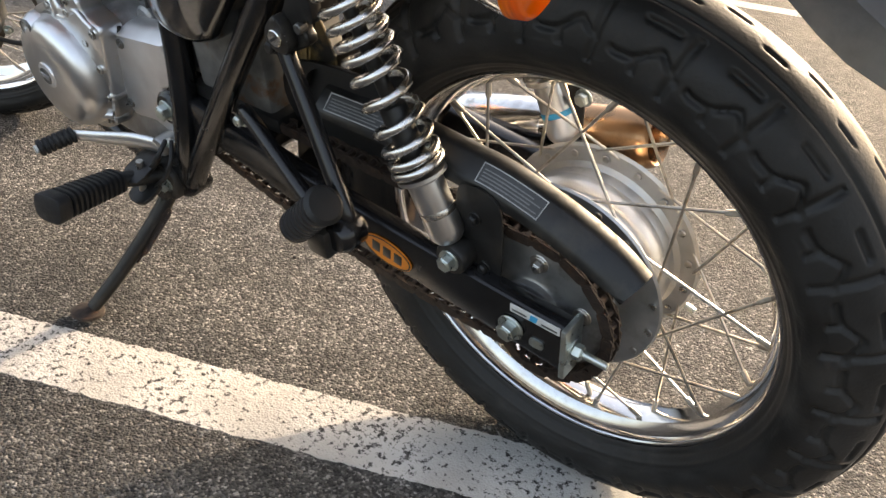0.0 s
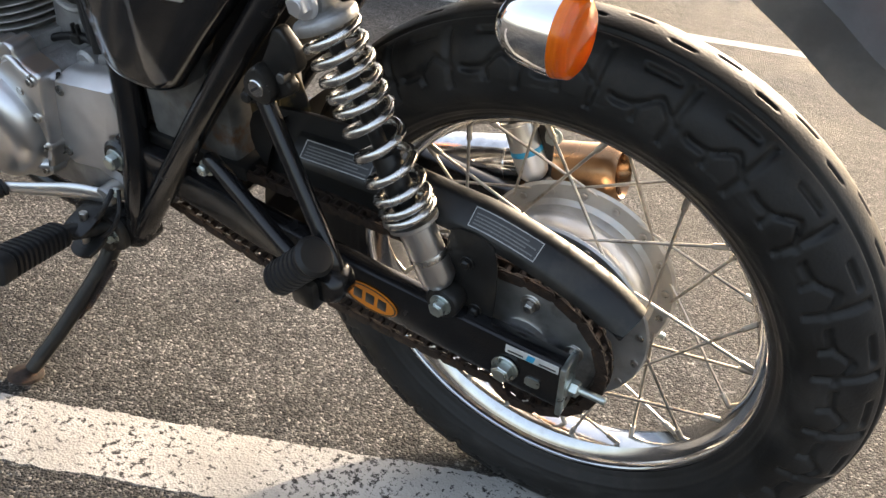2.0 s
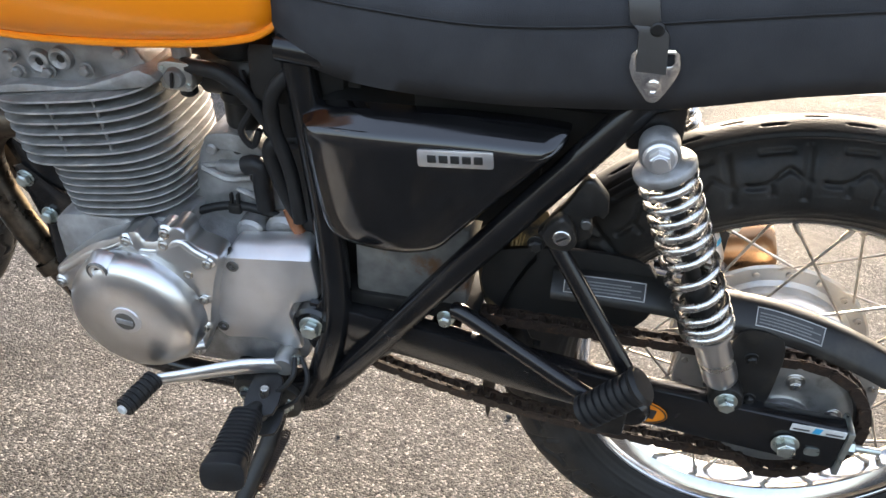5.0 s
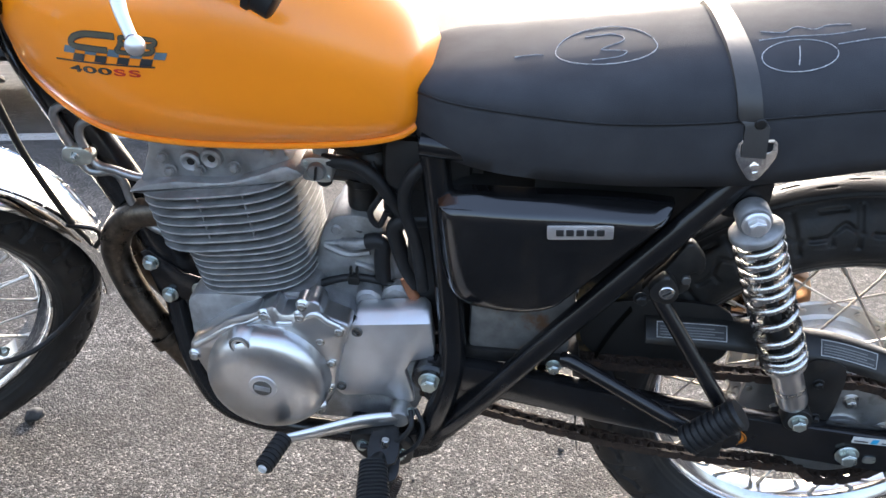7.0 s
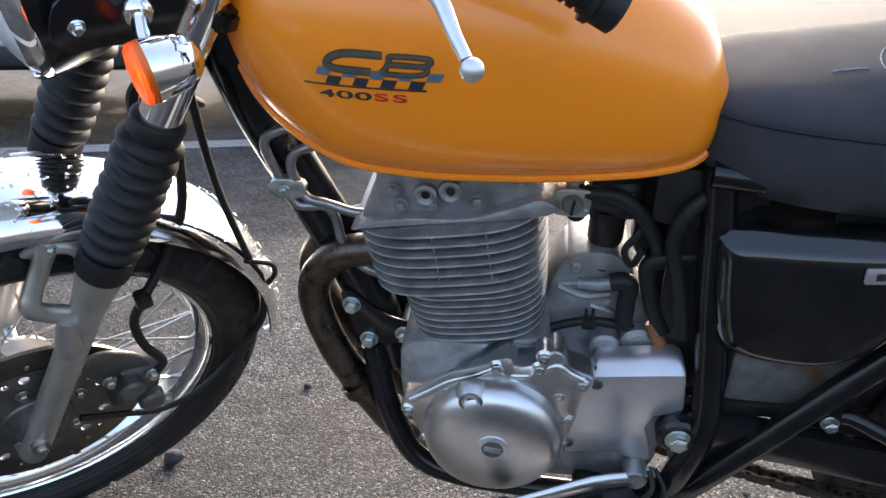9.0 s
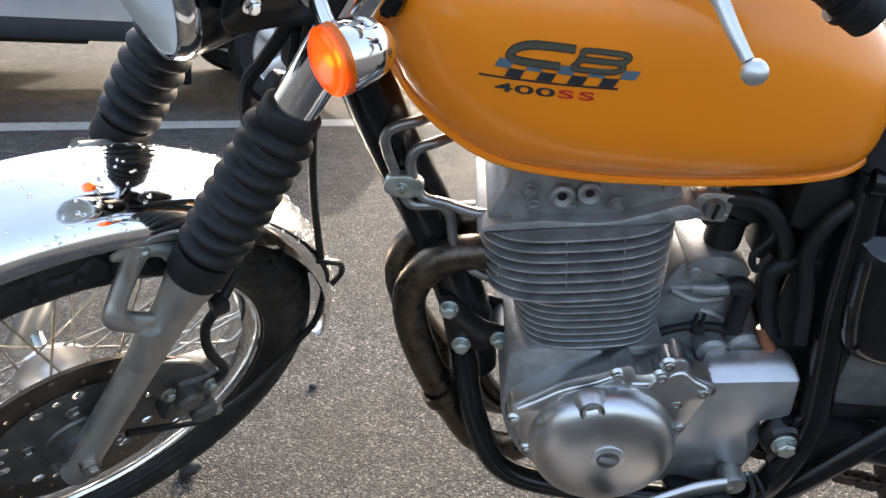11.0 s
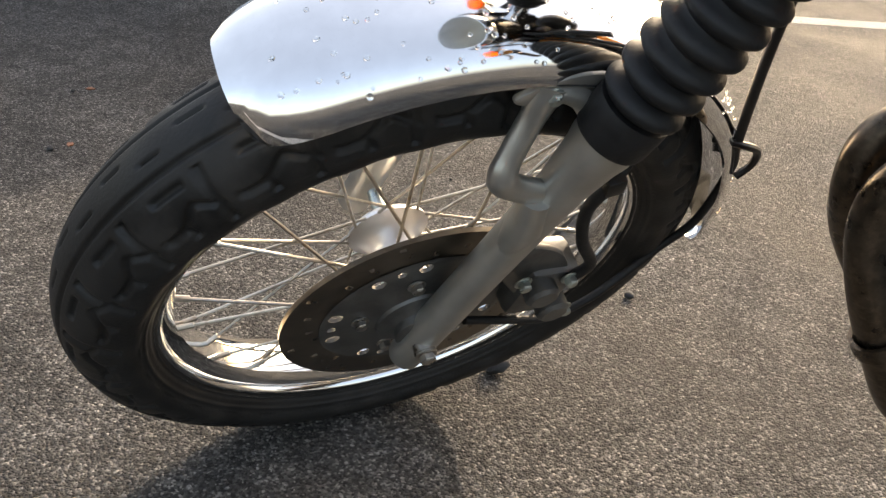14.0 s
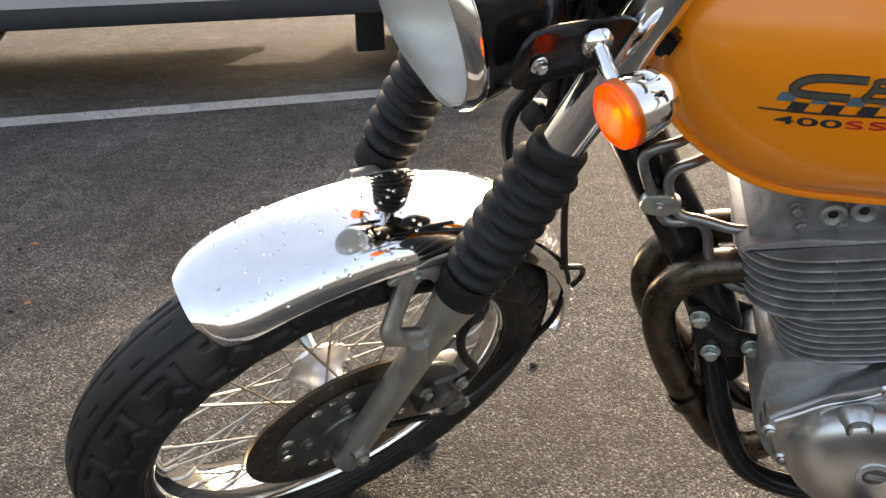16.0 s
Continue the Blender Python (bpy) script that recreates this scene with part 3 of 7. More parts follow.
def tyre_mesh(big, width, seat, pitches, knobby):
    """A tyre round the y axis at the origin, with its tread cut in."""
    w = width / 2
    prof = [(-0.60 * w, seat), (-0.86 * w, seat + 0.016), (-1.0 * w, seat + 0.34 * (big - seat)), (-0.95 * w, seat + 0.57 * (big - seat)), (-0.75 * w, seat + 0.80 * (big - seat)),
            (-0.38 * w, seat + 0.955 * (big - seat)), (0, big)]
    prof += [(-a, b) for a, b in prof[-2::-1]]
    p, s = arc_points(prof, 171)
    mid = s[-1] / 2
    tan = np.gradient(p, axis=0)
    tan /= np.linalg.norm(tan, axis=1)[:, None]
    nor = np.stack([-tan[:, 1], tan[:, 0]], 1)
    n = 760
    th = np.linspace(0, 2 * np.pi, n, endpoint=False)
    u = (th * pitches / (2 * np.pi))[:, None]
    side = np.sign(s - mid)[None]
    a = np.abs(s - mid)[None]
    half = mid
    uu = u + 0.5 * (side > 0)
    f = uu - np.floor(uu)

    def cut(d, width):
        return np.clip(1.5 - np.abs(d) / width, 0, 1)

    # a rib each side of the middle, then blocks parted by long cuts and a zigzag
    zig = 0.50 * half + 0.06 * half * (np.abs(((f + 0.15) % 1) * 2 - 1) * 2 - 1) + 0.02 * half * np.sin(f * 4 * np.pi)
    depth = cut(a - zig, 0.0030) * (np.abs(f - 0.5) < 0.44)
    lean = f - 0.12 - 0.10 * (a / half - 0.3)
    depth = np.maximum(depth, cut(lean, 0.045) * (a > 0.24 * half) * (a < 0.66 * half))
    depth = np.maximum(depth, cut(f - 0.62 + 0.3 * (a / half - 0.5), 0.04) * (a > 0.5 * half) * (a < 0.62 * half))
    depth = np.maximum(depth, cut(a - 0.29 * half, 0.0028) * (np.abs(f - 0.5) < 0.2))
    depth = np.maximum(depth, 0.8 * cut(a - 0.17 * half + 0 * u, 0.0020))
    depth = np.maximum(depth, 0.6 * cut(a - 0.05 * half, 0.0015) * (np.abs(f - 0.5) < 0.14))
    fine = 0.0006 * np.sin(u * 2.4 * np.pi) * (a > 0.62 * half) * (a < 0.8 * half)
    d = -0.0040 * depth * (a < 0.9 * half) + fine
    # two moulded rings on the flank
    d = d + 0.0009 * cut(a - 0.86 * half, 0.0016) * np.ones_like(u) - 0.0008 * cut(a - 0.95 * half, 0.002) * np.ones_like(u)
    y = p[:, 0][None] + nor[:, 0][None] * d
    r = p[:, 1][None] + nor[:, 1][None] * d
    v = np.stack([r * np.cos(th)[:, None], y, r * np.sin(th)[:, None]], -1)
    return v


def spoke_meshes(hub_r, rim_r, y_hub, y_rim, swing, name):
    bm = tube([(0, y_hub * 0.97, hub_r - 0.004), (0, y_hub * 1.0, hub_r + 0.004), (math.sin(swing) * rim_r, y_rim, math.cos(swing) * rim_r)], 0.00175, 6)
    d = (Vector((math.sin(swing) * rim_r, y_rim, math.cos(swing) * rim_r)) - Vector((0, y_hub, hub_r))).normalized()
    e = Vector((math.sin(swing) * rim_r, y_rim, math.cos(swing) * rim_r))
    cyl(e - d * 0.014, e + d * 0.004, 0.0032, 8, 0.0, bm)
    cyl((0, y_hub * 0.97, hub_r), (0, y_hub * 1.06, hub_r), 0.004, 8, 0.001, bm)
    return finish(name, bm, SPOKE)


def wheel(centre, seat, big, width, hub_r, y_left, y_right, pitches, m=None, finish_=None):
    """A spoked wheel: chrome rim, tyre, spokes. Its parts hang on the rim."""
    c = Vector(centre)
    place = (m or Matrix()) @ Matrix.Translation(c)
    lip = seat + 0.0135
    prof = [(lip, -0.0335), (lip - 0.001, -0.0365), (lip - 0.004, -0.037), (lip - 0.0065, -0.036), (lip - 0.0075, -0.0335), (lip - 0.0125, -0.0325), (lip - 0.0145, -0.030), (lip - 0.0155, -0.0235), (lip - 0.0175, -0.022), (lip - 0.0215, -0.019), (lip - 0.027, -0.0125), (lip - 0.0285, 0),
            (lip - 0.027, 0.0125), (lip - 0.0215, 0.019), (lip - 0.0175, 0.022), (lip - 0.0155, 0.0235), (lip - 0.0145, 0.030), (lip - 0.0125, 0.0325), (lip - 0.0075, 0.0335), (lip - 0.0065, 0.036), (lip - 0.004, 0.037), (lip - 0.001, 0.0365), (lip, 0.0335),
            (seat, 0.030), (seat - 0.004, 0), (seat, -0.030)]
    rim = part("wheel", lathe(prof, (0, 0, 0), (0, 1, 0), 120, closed=True), finish_ or CHROME_RIM, bike, "chrome spoked wheel with black tyre", m=place, sharp=32)
    t = new("tyre", grid_mesh("tyre", tyre_mesh(big, width, seat + 0.004, pitches, True), True, False, TYRE, 60))
    t.parent = rim
    tagged(t, "black tyre with zigzag block tread")
    for y_hub, y_rim in ((y_left, -0.006), (y_right, 0.006)):
        for sgn in (-1, 1):
            me = spoke_meshes(hub_r, lip - 0.029, y_hub, y_rim, sgn * radians(38), "spoke")
            for k in range(9):
                s = new("spoke", me)
                s.parent = rim
                s.matrix_basis = Matrix.Rotation(2 * math.pi * (k + (0.25 if sgn > 0 else -0.25) + (0.5 if y_hub > 0 else 0.0)) / 9, 4, "Y")
    return rim


# rear wheel
rw = wheel(AXLE_R + Vector((0, 0.011, 0)), 0.2312, 0.335, 0.113, 0.106, -0.028, 0.047, 26)
hub = lathe([(0.02, -0.05), (0.062, -0.048), (0.066, -0.034), (0.115, -0.034), (0.117, -0.0315), (0.115, -0.029), (0.099, -0.028), (0.094, -0.022), (0.093, -0.004), (0.096, 0.0), (0.096, 0.022), (0.093, 0.026), (0.094, 0.038), (0.099, 0.043),
             (0.116, 0.044), (0.119, 0.047), (0.116, 0.050), (0.094, 0.064), (0.088, 0.075), (0.03, 0.08), (0.02, 0.085)], (0, 0, 0), (0, 1, 0), 72)
hub = part("hub", hub, HUB_ALLOY, rw, "silver drum brake hub")
for k in range(18):
    w = 2 * math.pi * (k + 0.5) / 18
    for y in (-0.0345, 0.0425):
        part("rivet", lathe([(0.0045, 0.0), (0.0042, 0.0018), (0.002, 0.0024), (0, 0.0024)], (0.108 * math.cos(w), y, 0.108 * math.sin(w)), (0, -1, 0), 10), STEEL, rw)
for r_ in (0.078, 0.092):
    part("hub_ring", lathe([(r_ - 0.003, 0.0), (r_ - 0.002, 0.0022), (r_ + 0.002, 0.0022), (r_ + 0.003, 0.0)], (0, -0.0295, 0), (0, -1, 0), 72), HUB_ALLOY, rw)
spr = bmesh.new()
teeth = []
for k in range(38 * 4):
    w = 2 * math.pi * k / (38 * 4)
    teeth.append(((0.086 + (0.005 if k % 4 in (1, 2) else 0)) * math.cos(w), (0.086 + (0.005 if k % 4 in (1, 2) else 0)) * math.sin(w)))
spr = prism(teeth, -0.076, -0.07)
part("sprocket", spr, DARK_ALLOY, rw, "steel chain sprocket")
car_ = lathe([(0.018, -0.096), (0.030, -0.096), (0.033, -0.094), (0.034, -0.088), (0.037, -0.0855), (0.050, -0.0845), (0.074, -0.0825), (0.0785, -0.081), (0.080, -0.079), (0.080, -0.076), (0.02, -0.076)], (0, 0, 0), (0, 1, 0), 64)
car_ = part("sprocket_carrier", car_, CARRIER_ALLOY, rw, "dull grey alloy sprocket carrier")
part("collar", lathe([(0.022, -0.0955), (0.026, -0.0965), (0.0275, -0.099), (0.024, -0.101), (0.012, -0.101)], (0, 0, 0), (0, 1, 0), 40), DARK_ALLOY, rw)
for k in range(5):
    w = 2 * math.pi * (k + 0.2) / 5
    b = hexbolt((0.056 * math.cos(w), -0.083, 0.056 * math.sin(w)), (0, -1, 0), 0.0068, 0.007)
    merge(b, cyl((0.056 * math.cos(w), -0.079, 0.056 * math.sin(w)), (0.056 * math.cos(w), -0.084, 0.056 * math.sin(w)), 0.013, 16, 0.002))
    part("bolt", b, STEEL, rw)
part("axle", cyl((0, -0.125, 0), (0, 0.125, 0), 0.0085, 16, 0.001), ZINC, rw, "steel wheel axle")


def chain_path():
    """Upper and lower runs between the engine sprocket and the wheel sprocket."""
    c0, r0, c1, r1 = Vector((-0.605, 0.385)), 0.036, Vector((-0.0095, 0.327)), 0.09
    # wheel sprocket from the top over the back to the bottom, then the lower run sagging
    up = [(c1.x + r1 * math.cos(radians(a)), c1.y + r1 * math.sin(radians(a))) for a in range(95, -96, -10)]
    low = [(f * c0.x + (1 - f) * c1.x, f * (c0.y - r0) + (1 - f) * (c1.y - r1) - 0.028 * math.sin(math.pi * f) + 0.020 * (1 - f) ** 1.5) for f in np.linspace(0.05, 0.95, 24)]
    front = [(c0.x + r0 * math.cos(radians(a)), c0.y + r0 * math.sin(radians(a))) for a in range(-95, -271, -20)]
    top = [(f * c1.x + (1 - f) * c0.x, f * (c1.y + r1) + (1 - f) * (c0.y + r0) - 0.006 * math.sin(math.pi * f)) for f in np.linspace(0.05, 0.95, 24)]
    return up + low + front + top


def chain():
    p = np.array(chain_path())
    p = np.r_[p, p[:1]]
    s = np.r_[0, np.cumsum(np.linalg.norm(np.diff(p, axis=0), axis=1))]
    n = int(s[-1] / 0.0159 // 2 * 2)
    t = np.linspace(0, s[-1], n, endpoint=False)
    q = np.stack([np.interp(t, s, p[:, 0]), np.interp(t, s, p[:, 1])], 1)
    bm = bmesh.new()
    for i in range(n):
        a, b = q[i], q[(i + 1) % n]
        d = b - a
        w = math.atan2(d[1], d[0])
        mid = (a + b) / 2
        for y in ((-0.0815, -0.0645) if i % 2 else (-0.079, -0.067)):
            k = [(0.0085 * math.cos(v) + (0.008 if math.cos(v) > 0 else -0.008), 0.0072 * math.sin(v)) for v in (radians(a) for a in (20, 60, 120, 160, 200, 240, 300, 340))]
            prism(k, y - 0.001, y + 0.001, bm=bm, m=Matrix.Translation((mid[0], 0, mid[1])) @ Matrix.Rotation(-w, 4, "Y"))
        cyl((a[0], -0.083, a[1]), (a[0], -0.063, a[1]), 0.0045, 8, 0, bm)
    return bm


part("chain", chain(), CHAIN, bike, "rusty brown drive chain", sharp=30)

# swing arm, both sides
ARM = [(-0.555, 0.388), (-0.42, 0.380), (-0.30, 0.366), (-0.19, 0.352), (-0.07, 0.341), (0.05, 0.331)]


def swing_side(y):
    bm = bmesh.new()
    rings = []
    pth = smooth_path([(x, 0, z) for x, z in ARM], 4)
    hw, hh, rr = 0.0125, 0.0225, 0.006
    shape = [(sx * (hw - rr) + rr * math.cos(w), sz * (hh - rr) + rr * math.sin(w)) for sx, sz, w0 in ((1, 1, 0), (-1, 1, 90), (-1, -1, 180), (1, -1, 270)) for w in (radians(w0), radians(w0 + 45), radians(w0 + 90))]
    for i, q in enumerate(pth):
        f = i / (len(pth) - 1)
        yy = y * (0.86 + 0.14 * min(1, f * 3))
        rings.append([bm.verts.new((q.x, yy + a, q.z + b * (1.05 + 0.35 * f))) for a, b in shape])
    ring_faces(bm, rings)
    return bm


arm = part("swing_arm", swing_side(-0.103), BLACK_GLOSS, bike, "gloss black swing arm")
part("swing_arm", swing_side(0.103), BLACK_GLOSS, bike, "gloss black swing arm")
part("cross_tube", cyl((-0.40, -0.09, 0.38), (-0.40, 0.09, 0.38), 0.018, 20), BLACK_GLOSS, arm)
cap = prism([(0.050, 0.297), (0.0565, 0.297), (0.0565, 0.364), (0.050, 0.364)], -0.1195, -0.087, 0.0015)
cap = part("end_plate", cap, ZINC, arm, "zinc plated adjuster plate")
adj = hexbolt((0.056, -0.104, 0.329), (1, 0, 0), 0.0085, 0.009)
merge(adj, cyl((0.058, -0.104, 0.329), (0.095, -0.104, 0.329), 0.004, 10, 0.001))
part("adjuster_bolt", adj, ZINC, arm, "zinc chain adjuster bolt")
nut = hexbolt((-0.008, -0.1165, 0.331), (0, -1, 0), 0.0108, 0.011)
merge(nut, cyl((-0.008, -0.118, 0.331), (-0.008, -0.1195, 0.331), 0.0148, 28, 0.001))
part("axle_nut", nut, ZINC, arm, "zinc plated axle nut")
part("slot", prism(rounded([(0.016, 0.320), (0.028, 0.320), (0.030, 0.325), (0.028, 0.330), (0.016, 0.330), (0.014, 0.325)]), -0.1175, -0.1155), ZINC, arm)
rn = hexbolt((0.0, 0.118, 0.325), (0, 1, 0), 0.013, 0.012)
merge(rn, cyl((0, 0.118, 0.325), (0, 0.15, 0.325), 0.006, 10, 0.001))
part("axle_nut", rn, ZINC, arm)
# stickers on the arm
st = Matrix.Translation((-0.1715, -0.1165, 0.345)) @ Matrix.Rotation(radians(8), 4, "Y")
oval = [(math.cos(w) * 0.0345, math.sin(w) * 0.0175) for w in np.linspace(0, 2 * math.pi, 40, endpoint=False)]
stk = part("sticker", prism(oval, -0.0012, 0.0, m=st), STICKER_ORANGE, arm, "oval orange sticker with dark marks")
rim_o = bmesh.new()
rings = [[rim_o.verts.new((x * k, yy, z * kk)) for x, z in oval] for k, kk, yy in ((0.97, 0.94, -0.0013), (0.97, 0.94, -0.0018), (0.92, 0.86, -0.0018), (0.92, 0.86, -0.0013))]
ring_faces(rim_o, rings, caps=False)
bmesh.ops.transform(rim_o, matrix=st, verts=rim_o.verts)
part("border", rim_o, LABEL_BLACK, stk)
for dx in (-0.0155, 0.0, 0.0155):
    part("mark", prism([(dx - 0.0055, -0.007), (dx + 0.0055, -0.007), (dx + 0.0055, 0.007), (dx - 0.0055, 0.007)], -0.0018, -0.001, 0.0003, m=st), LABEL_BLACK, stk)
lb = Matrix.Translation((0.0195, -0.1165, 0.3590)) @ Matrix.Rotation(radians(1), 4, "Y")
lab = part("label", prism([(-0.0285, -0.0049), (0.0285, -0.0049), (0.0285, 0.0049), (-0.0285, 0.0049)], -0.0012, 0, m=lb), LABEL_WHITE, arm, "white and blue barcode label")
part("mark", prism([(-0.006, -0.004), (0.002, -0.004), (0.004, 0.004), (-0.004, 0.004)], -0.0016, -0.001, m=lb), LABEL_BLUE, lab)
for x0, x1 in ((-0.026, -0.009), (0.008, 0.026)):
    part("mark", prism([(x0, -0.0026), (x1, -0.0026), (x1, -0.0006), (x0, -0.0006)], -0.0016, -0.001, m=lb), LABEL_BLACK, lab)


# share of the turns against share of the length: close at both ends, widest low in the middle
COIL = smooth_path([(0, 0, 0), (0.15, 0.095, 0), (0.28, 0.23, 0), (0.40, 0.41, 0), (0.52, 0.57, 0), (0.68, 0.71, 0), (1.0, 1.0, 0)], 8)
COIL_F, COIL_Z = [q.x for q in COIL], [q.y for q in COIL]


def shock(side):
    """A chrome spring strut between swing arm and frame."""
    y = side * 0.106
    bot, top = Vector((-0.083, y, 0.382)), Vector((-0.207, side * 0.116, 0.674))
    d = (top - bot).normalized()
    n = (top - bot).length
    at = lambda s: bot + d * s  # noqa: E731
    body = part("shock_absorber", lathe([(0, 0.018), (0.013, 0.018), (0.0175, 0.024), (0.0185, 0.03), (0.0185, 0.088), (0.0225, 0.09), (0.0255, 0.092), (0.0255, 0.096), (0.0165, 0.098), (0, 0.098)], bot, d, 32), ALLOY_POLISHED, bike, "chrome spring shock absorber with satin lower body")
    part("damper_rod", lathe([(0, 0.097), (0.0135, 0.097), (0.0135, 0.165), (0.0125, 0.167), (0.0075, 0.168), (0.0075, 0.292), (0, 0.292)], bot, d, 24), BLACK_SATIN, body, "dark damper inside the spring")
    L = 0.294 - 0.100
    pts = []
    # closer coils towards the top
    total = 11.0
    for i in range(int(total * 20) + 1):
        f = i / (total * 20)
        z = 0.100 + L * float(np.interp(f, COIL_F, COIL_Z))
        w = 2 * math.pi * total * f
        u = d.cross(Vector((0, 1, 0))).normalized()
        v = d.cross(u)
        pts.append(at(z) + 0.0242 * (math.cos(w) * u + math.sin(w) * v))
    part("spring", tube(pts, 0.0046, 10), SPRING, body, "chrome coil spring")
    part("top_cap", lathe([(0, 0.292), (0.0275, 0.292), (0.029, 0.294), (0.029, 0.300), (0.0275, 0.302), (0.019, 0.304), (0.014, 0.309), (0, 0.309)], bot, d, 32), ALLOY_CAST, body, "grey alloy top cap")
    e = lathe([(0.009, -0.013), (0.0165, -0.013), (0.0185, -0.010), (0.0185, 0.010), (0.0165, 0.013), (0.009, 0.013)], top, (0, 1, 0), 28, closed=True)
    merge(e, block((0.022, 0.018, 0.026), 0.004, Matrix.Translation(at(n - 0.02)) @ Matrix.Rotation(-math.atan2(0.128, 0.293), 4, "Y")))
    part("top_eye", e, ALLOY_CAST, body)
    nb = hexbolt(top + Vector((0, side * 0.014, 0)), (0, side, 0), 0.010, 0.012)
    merge(nb, cyl(top + Vector((0, side * 0.014, 0)), top + Vector((0, side * 0.02, 0)), 0.015, 24, 0.002))
    part("top_nut", nb, ALLOY_SILVER, body, "domed mounting nut")
    le = lathe([(0.007, -0.012), (0.017, -0.012), (0.0185, -0.009), (0.0185, 0.009), (0.017, 0.012), (0.007, 0.012)], bot, (0, 1, 0), 24, closed=True)
    part("lower_eye", le, BLACK_SATIN, body)
    part("lower_bolt", hexbolt(bot + Vector((0, side * 0.012, 0)), (0, side, 0), 0.009, 0.009), ZINC, body, "zinc plated bolt")
    part("sticker", lathe([(0.0187, 0.050), (0.0189, 0.0505), (0.0189, 0.0565), (0.0187, 0.057)], bot, d, 32), LABEL_BLUE if side > 0 else SPRING, body)
    merge_b = block((0.03, 0.02, 0.03), 0.004, Matrix.Translation((bot.x, y * 0.94, bot.z - 0.02)))
    part("bracket", merge_b, BLACK_GLOSS, body)


shock(-1)
shock(1)

# chain guard: a channel over the upper run
GUARD = smooth_path([(-0.285, 0, 0.489), (-0.18, 0, 0.491), (-0.096, 0, 0.485), (-0.045, 0, 0.480), (0.020, 0, 0.4625), (0.073, 0, 0.4400), (0.104, 0, 0.418)], 5)


def guard_at(i):
    """A point of the guard's ridge and the way up from it."""
    a, b = GUARD[max(i - 1, 0)], GUARD[min(i + 1, len(GUARD) - 1)]
    d = (b - a).normalized()
    return GUARD[i], d, Vector((-d.z, 0, d.x))


def guard():
    bm = bmesh.new()
    rings = []
    for i in range(len(GUARD)):
        q, d, up = guard_at(i)
        f = i / (len(GUARD) - 1)
        drop = (0.023 + 0.004 * math.sin(math.pi * f)) * (1.0 - 0.35 * max(0.0, (f - 0.88) / 0.12))
        prof = [(-0.093, -drop), (-0.0925, -0.019), (-0.089, -0.0145), (-0.073, -0.0015), (-0.068, 0.0), (-0.058, 0.0), (-0.051, -0.004), (-0.049, -0.012), (-0.052, -0.013), (-0.060, -0.004), (-0.068, -0.004), (-0.086, -0.017), (-0.0895, -0.021), (-0.090, -drop)]
        rings.append([bm.verts.new(q + up * h + Vector((0, y, 0))) for y, h in prof])
    ring_faces(bm, rings)
    return bm


def guard_label(x0, x1, lines, label):
    """A black sticker with a white border and lines, on the guard's sloping face."""
    pts = [i for i in range(len(GUARD)) if x0 - 0.02 < GUARD[i].x < x1 + 0.02]
    run = [Vector((x, 0, np.interp(x, [GUARD[i].x for i in pts], [GUARD[i].z for i in pts]))) for x in np.linspace(x0, x1, 9)]

    def spot(u, v, lift):
        g = u * 8
        i = min(7, int(g))
        q = run[i].lerp(run[i + 1], g - i)
        d = (run[i + 1] - run[i]).normalized()
        up = Vector((-d.z, 0, d.x))
        slope = Vector((0, 0.016, 0)) + up * 0.013
        out = d.cross(slope).normalized()
        out = out if out.y < 0 else -out
        return q + Vector((0, -0.089, 0)) + up * -0.0145 + slope * v + out * lift

    def piece(u0, u1, v0, v1, low, high):
        bm = bmesh.new()
        rows = []
        for k in range(9):
            u = u0 + (u1 - u0) * k / 8
            rows.append([bm.verts.new(spot(u, v, h)) for v, h in ((v0, low), (v1, low), (v1, high), (v0, high))])
        ring_faces(bm, rows)
        bmesh.ops.recalc_face_normals(bm, faces=bm.faces)
        return bm

    lab_ = part("label", piece(0, 1, -0.02, 0.98, -0.0003, 0.0005), LABEL_BLACK, cg, label)
    for u0, u1, v0, v1 in ((0, 1, -0.02, 0.03), (0, 1, 0.93, 0.98), (0, 0.012, 0.03, 0.93), (0.988, 1, 0.03, 0.93)):
        part("border", piece(u0, u1, v0, v1, 0.0003, 0.0008), LABEL_PALE, lab_)
    for k in range(lines):
        v0 = 0.16 + 0.66 * k / lines
        part("line", piece(0.05, 0.95 - 0.13 * (k % 2), v0, v0 + 0.26 / lines, 0.0003, 0.0008), LABEL_GREY, lab_)


cg = part("chain_guard", guard(), BLACK_SATIN, bike, "black chain guard with warning labels")
guard_label(-0.272, -0.186, 4, "black and white warning label")
guard_label(-0.070, 0.003, 4, "black and white warning label")
part("stay", prism(rounded([(-0.085, 0.462), (-0.04, 0.458), (-0.034, 0.40), (-0.040, 0.355), (-0.06, 0.345), (-0.080, 0.36), (-0.088, 0.40)]), -0.0965, -0.0935, 0.001), BLACK_SATIN, cg)
for gx, gz in ((-0.066, 0.43), (-0.055, 0.372)):
    part("bolt", hexbolt((gx, -0.0965, gz), (0, -1, 0), 0.0055, 0.005), BLACK_SATIN, cg)

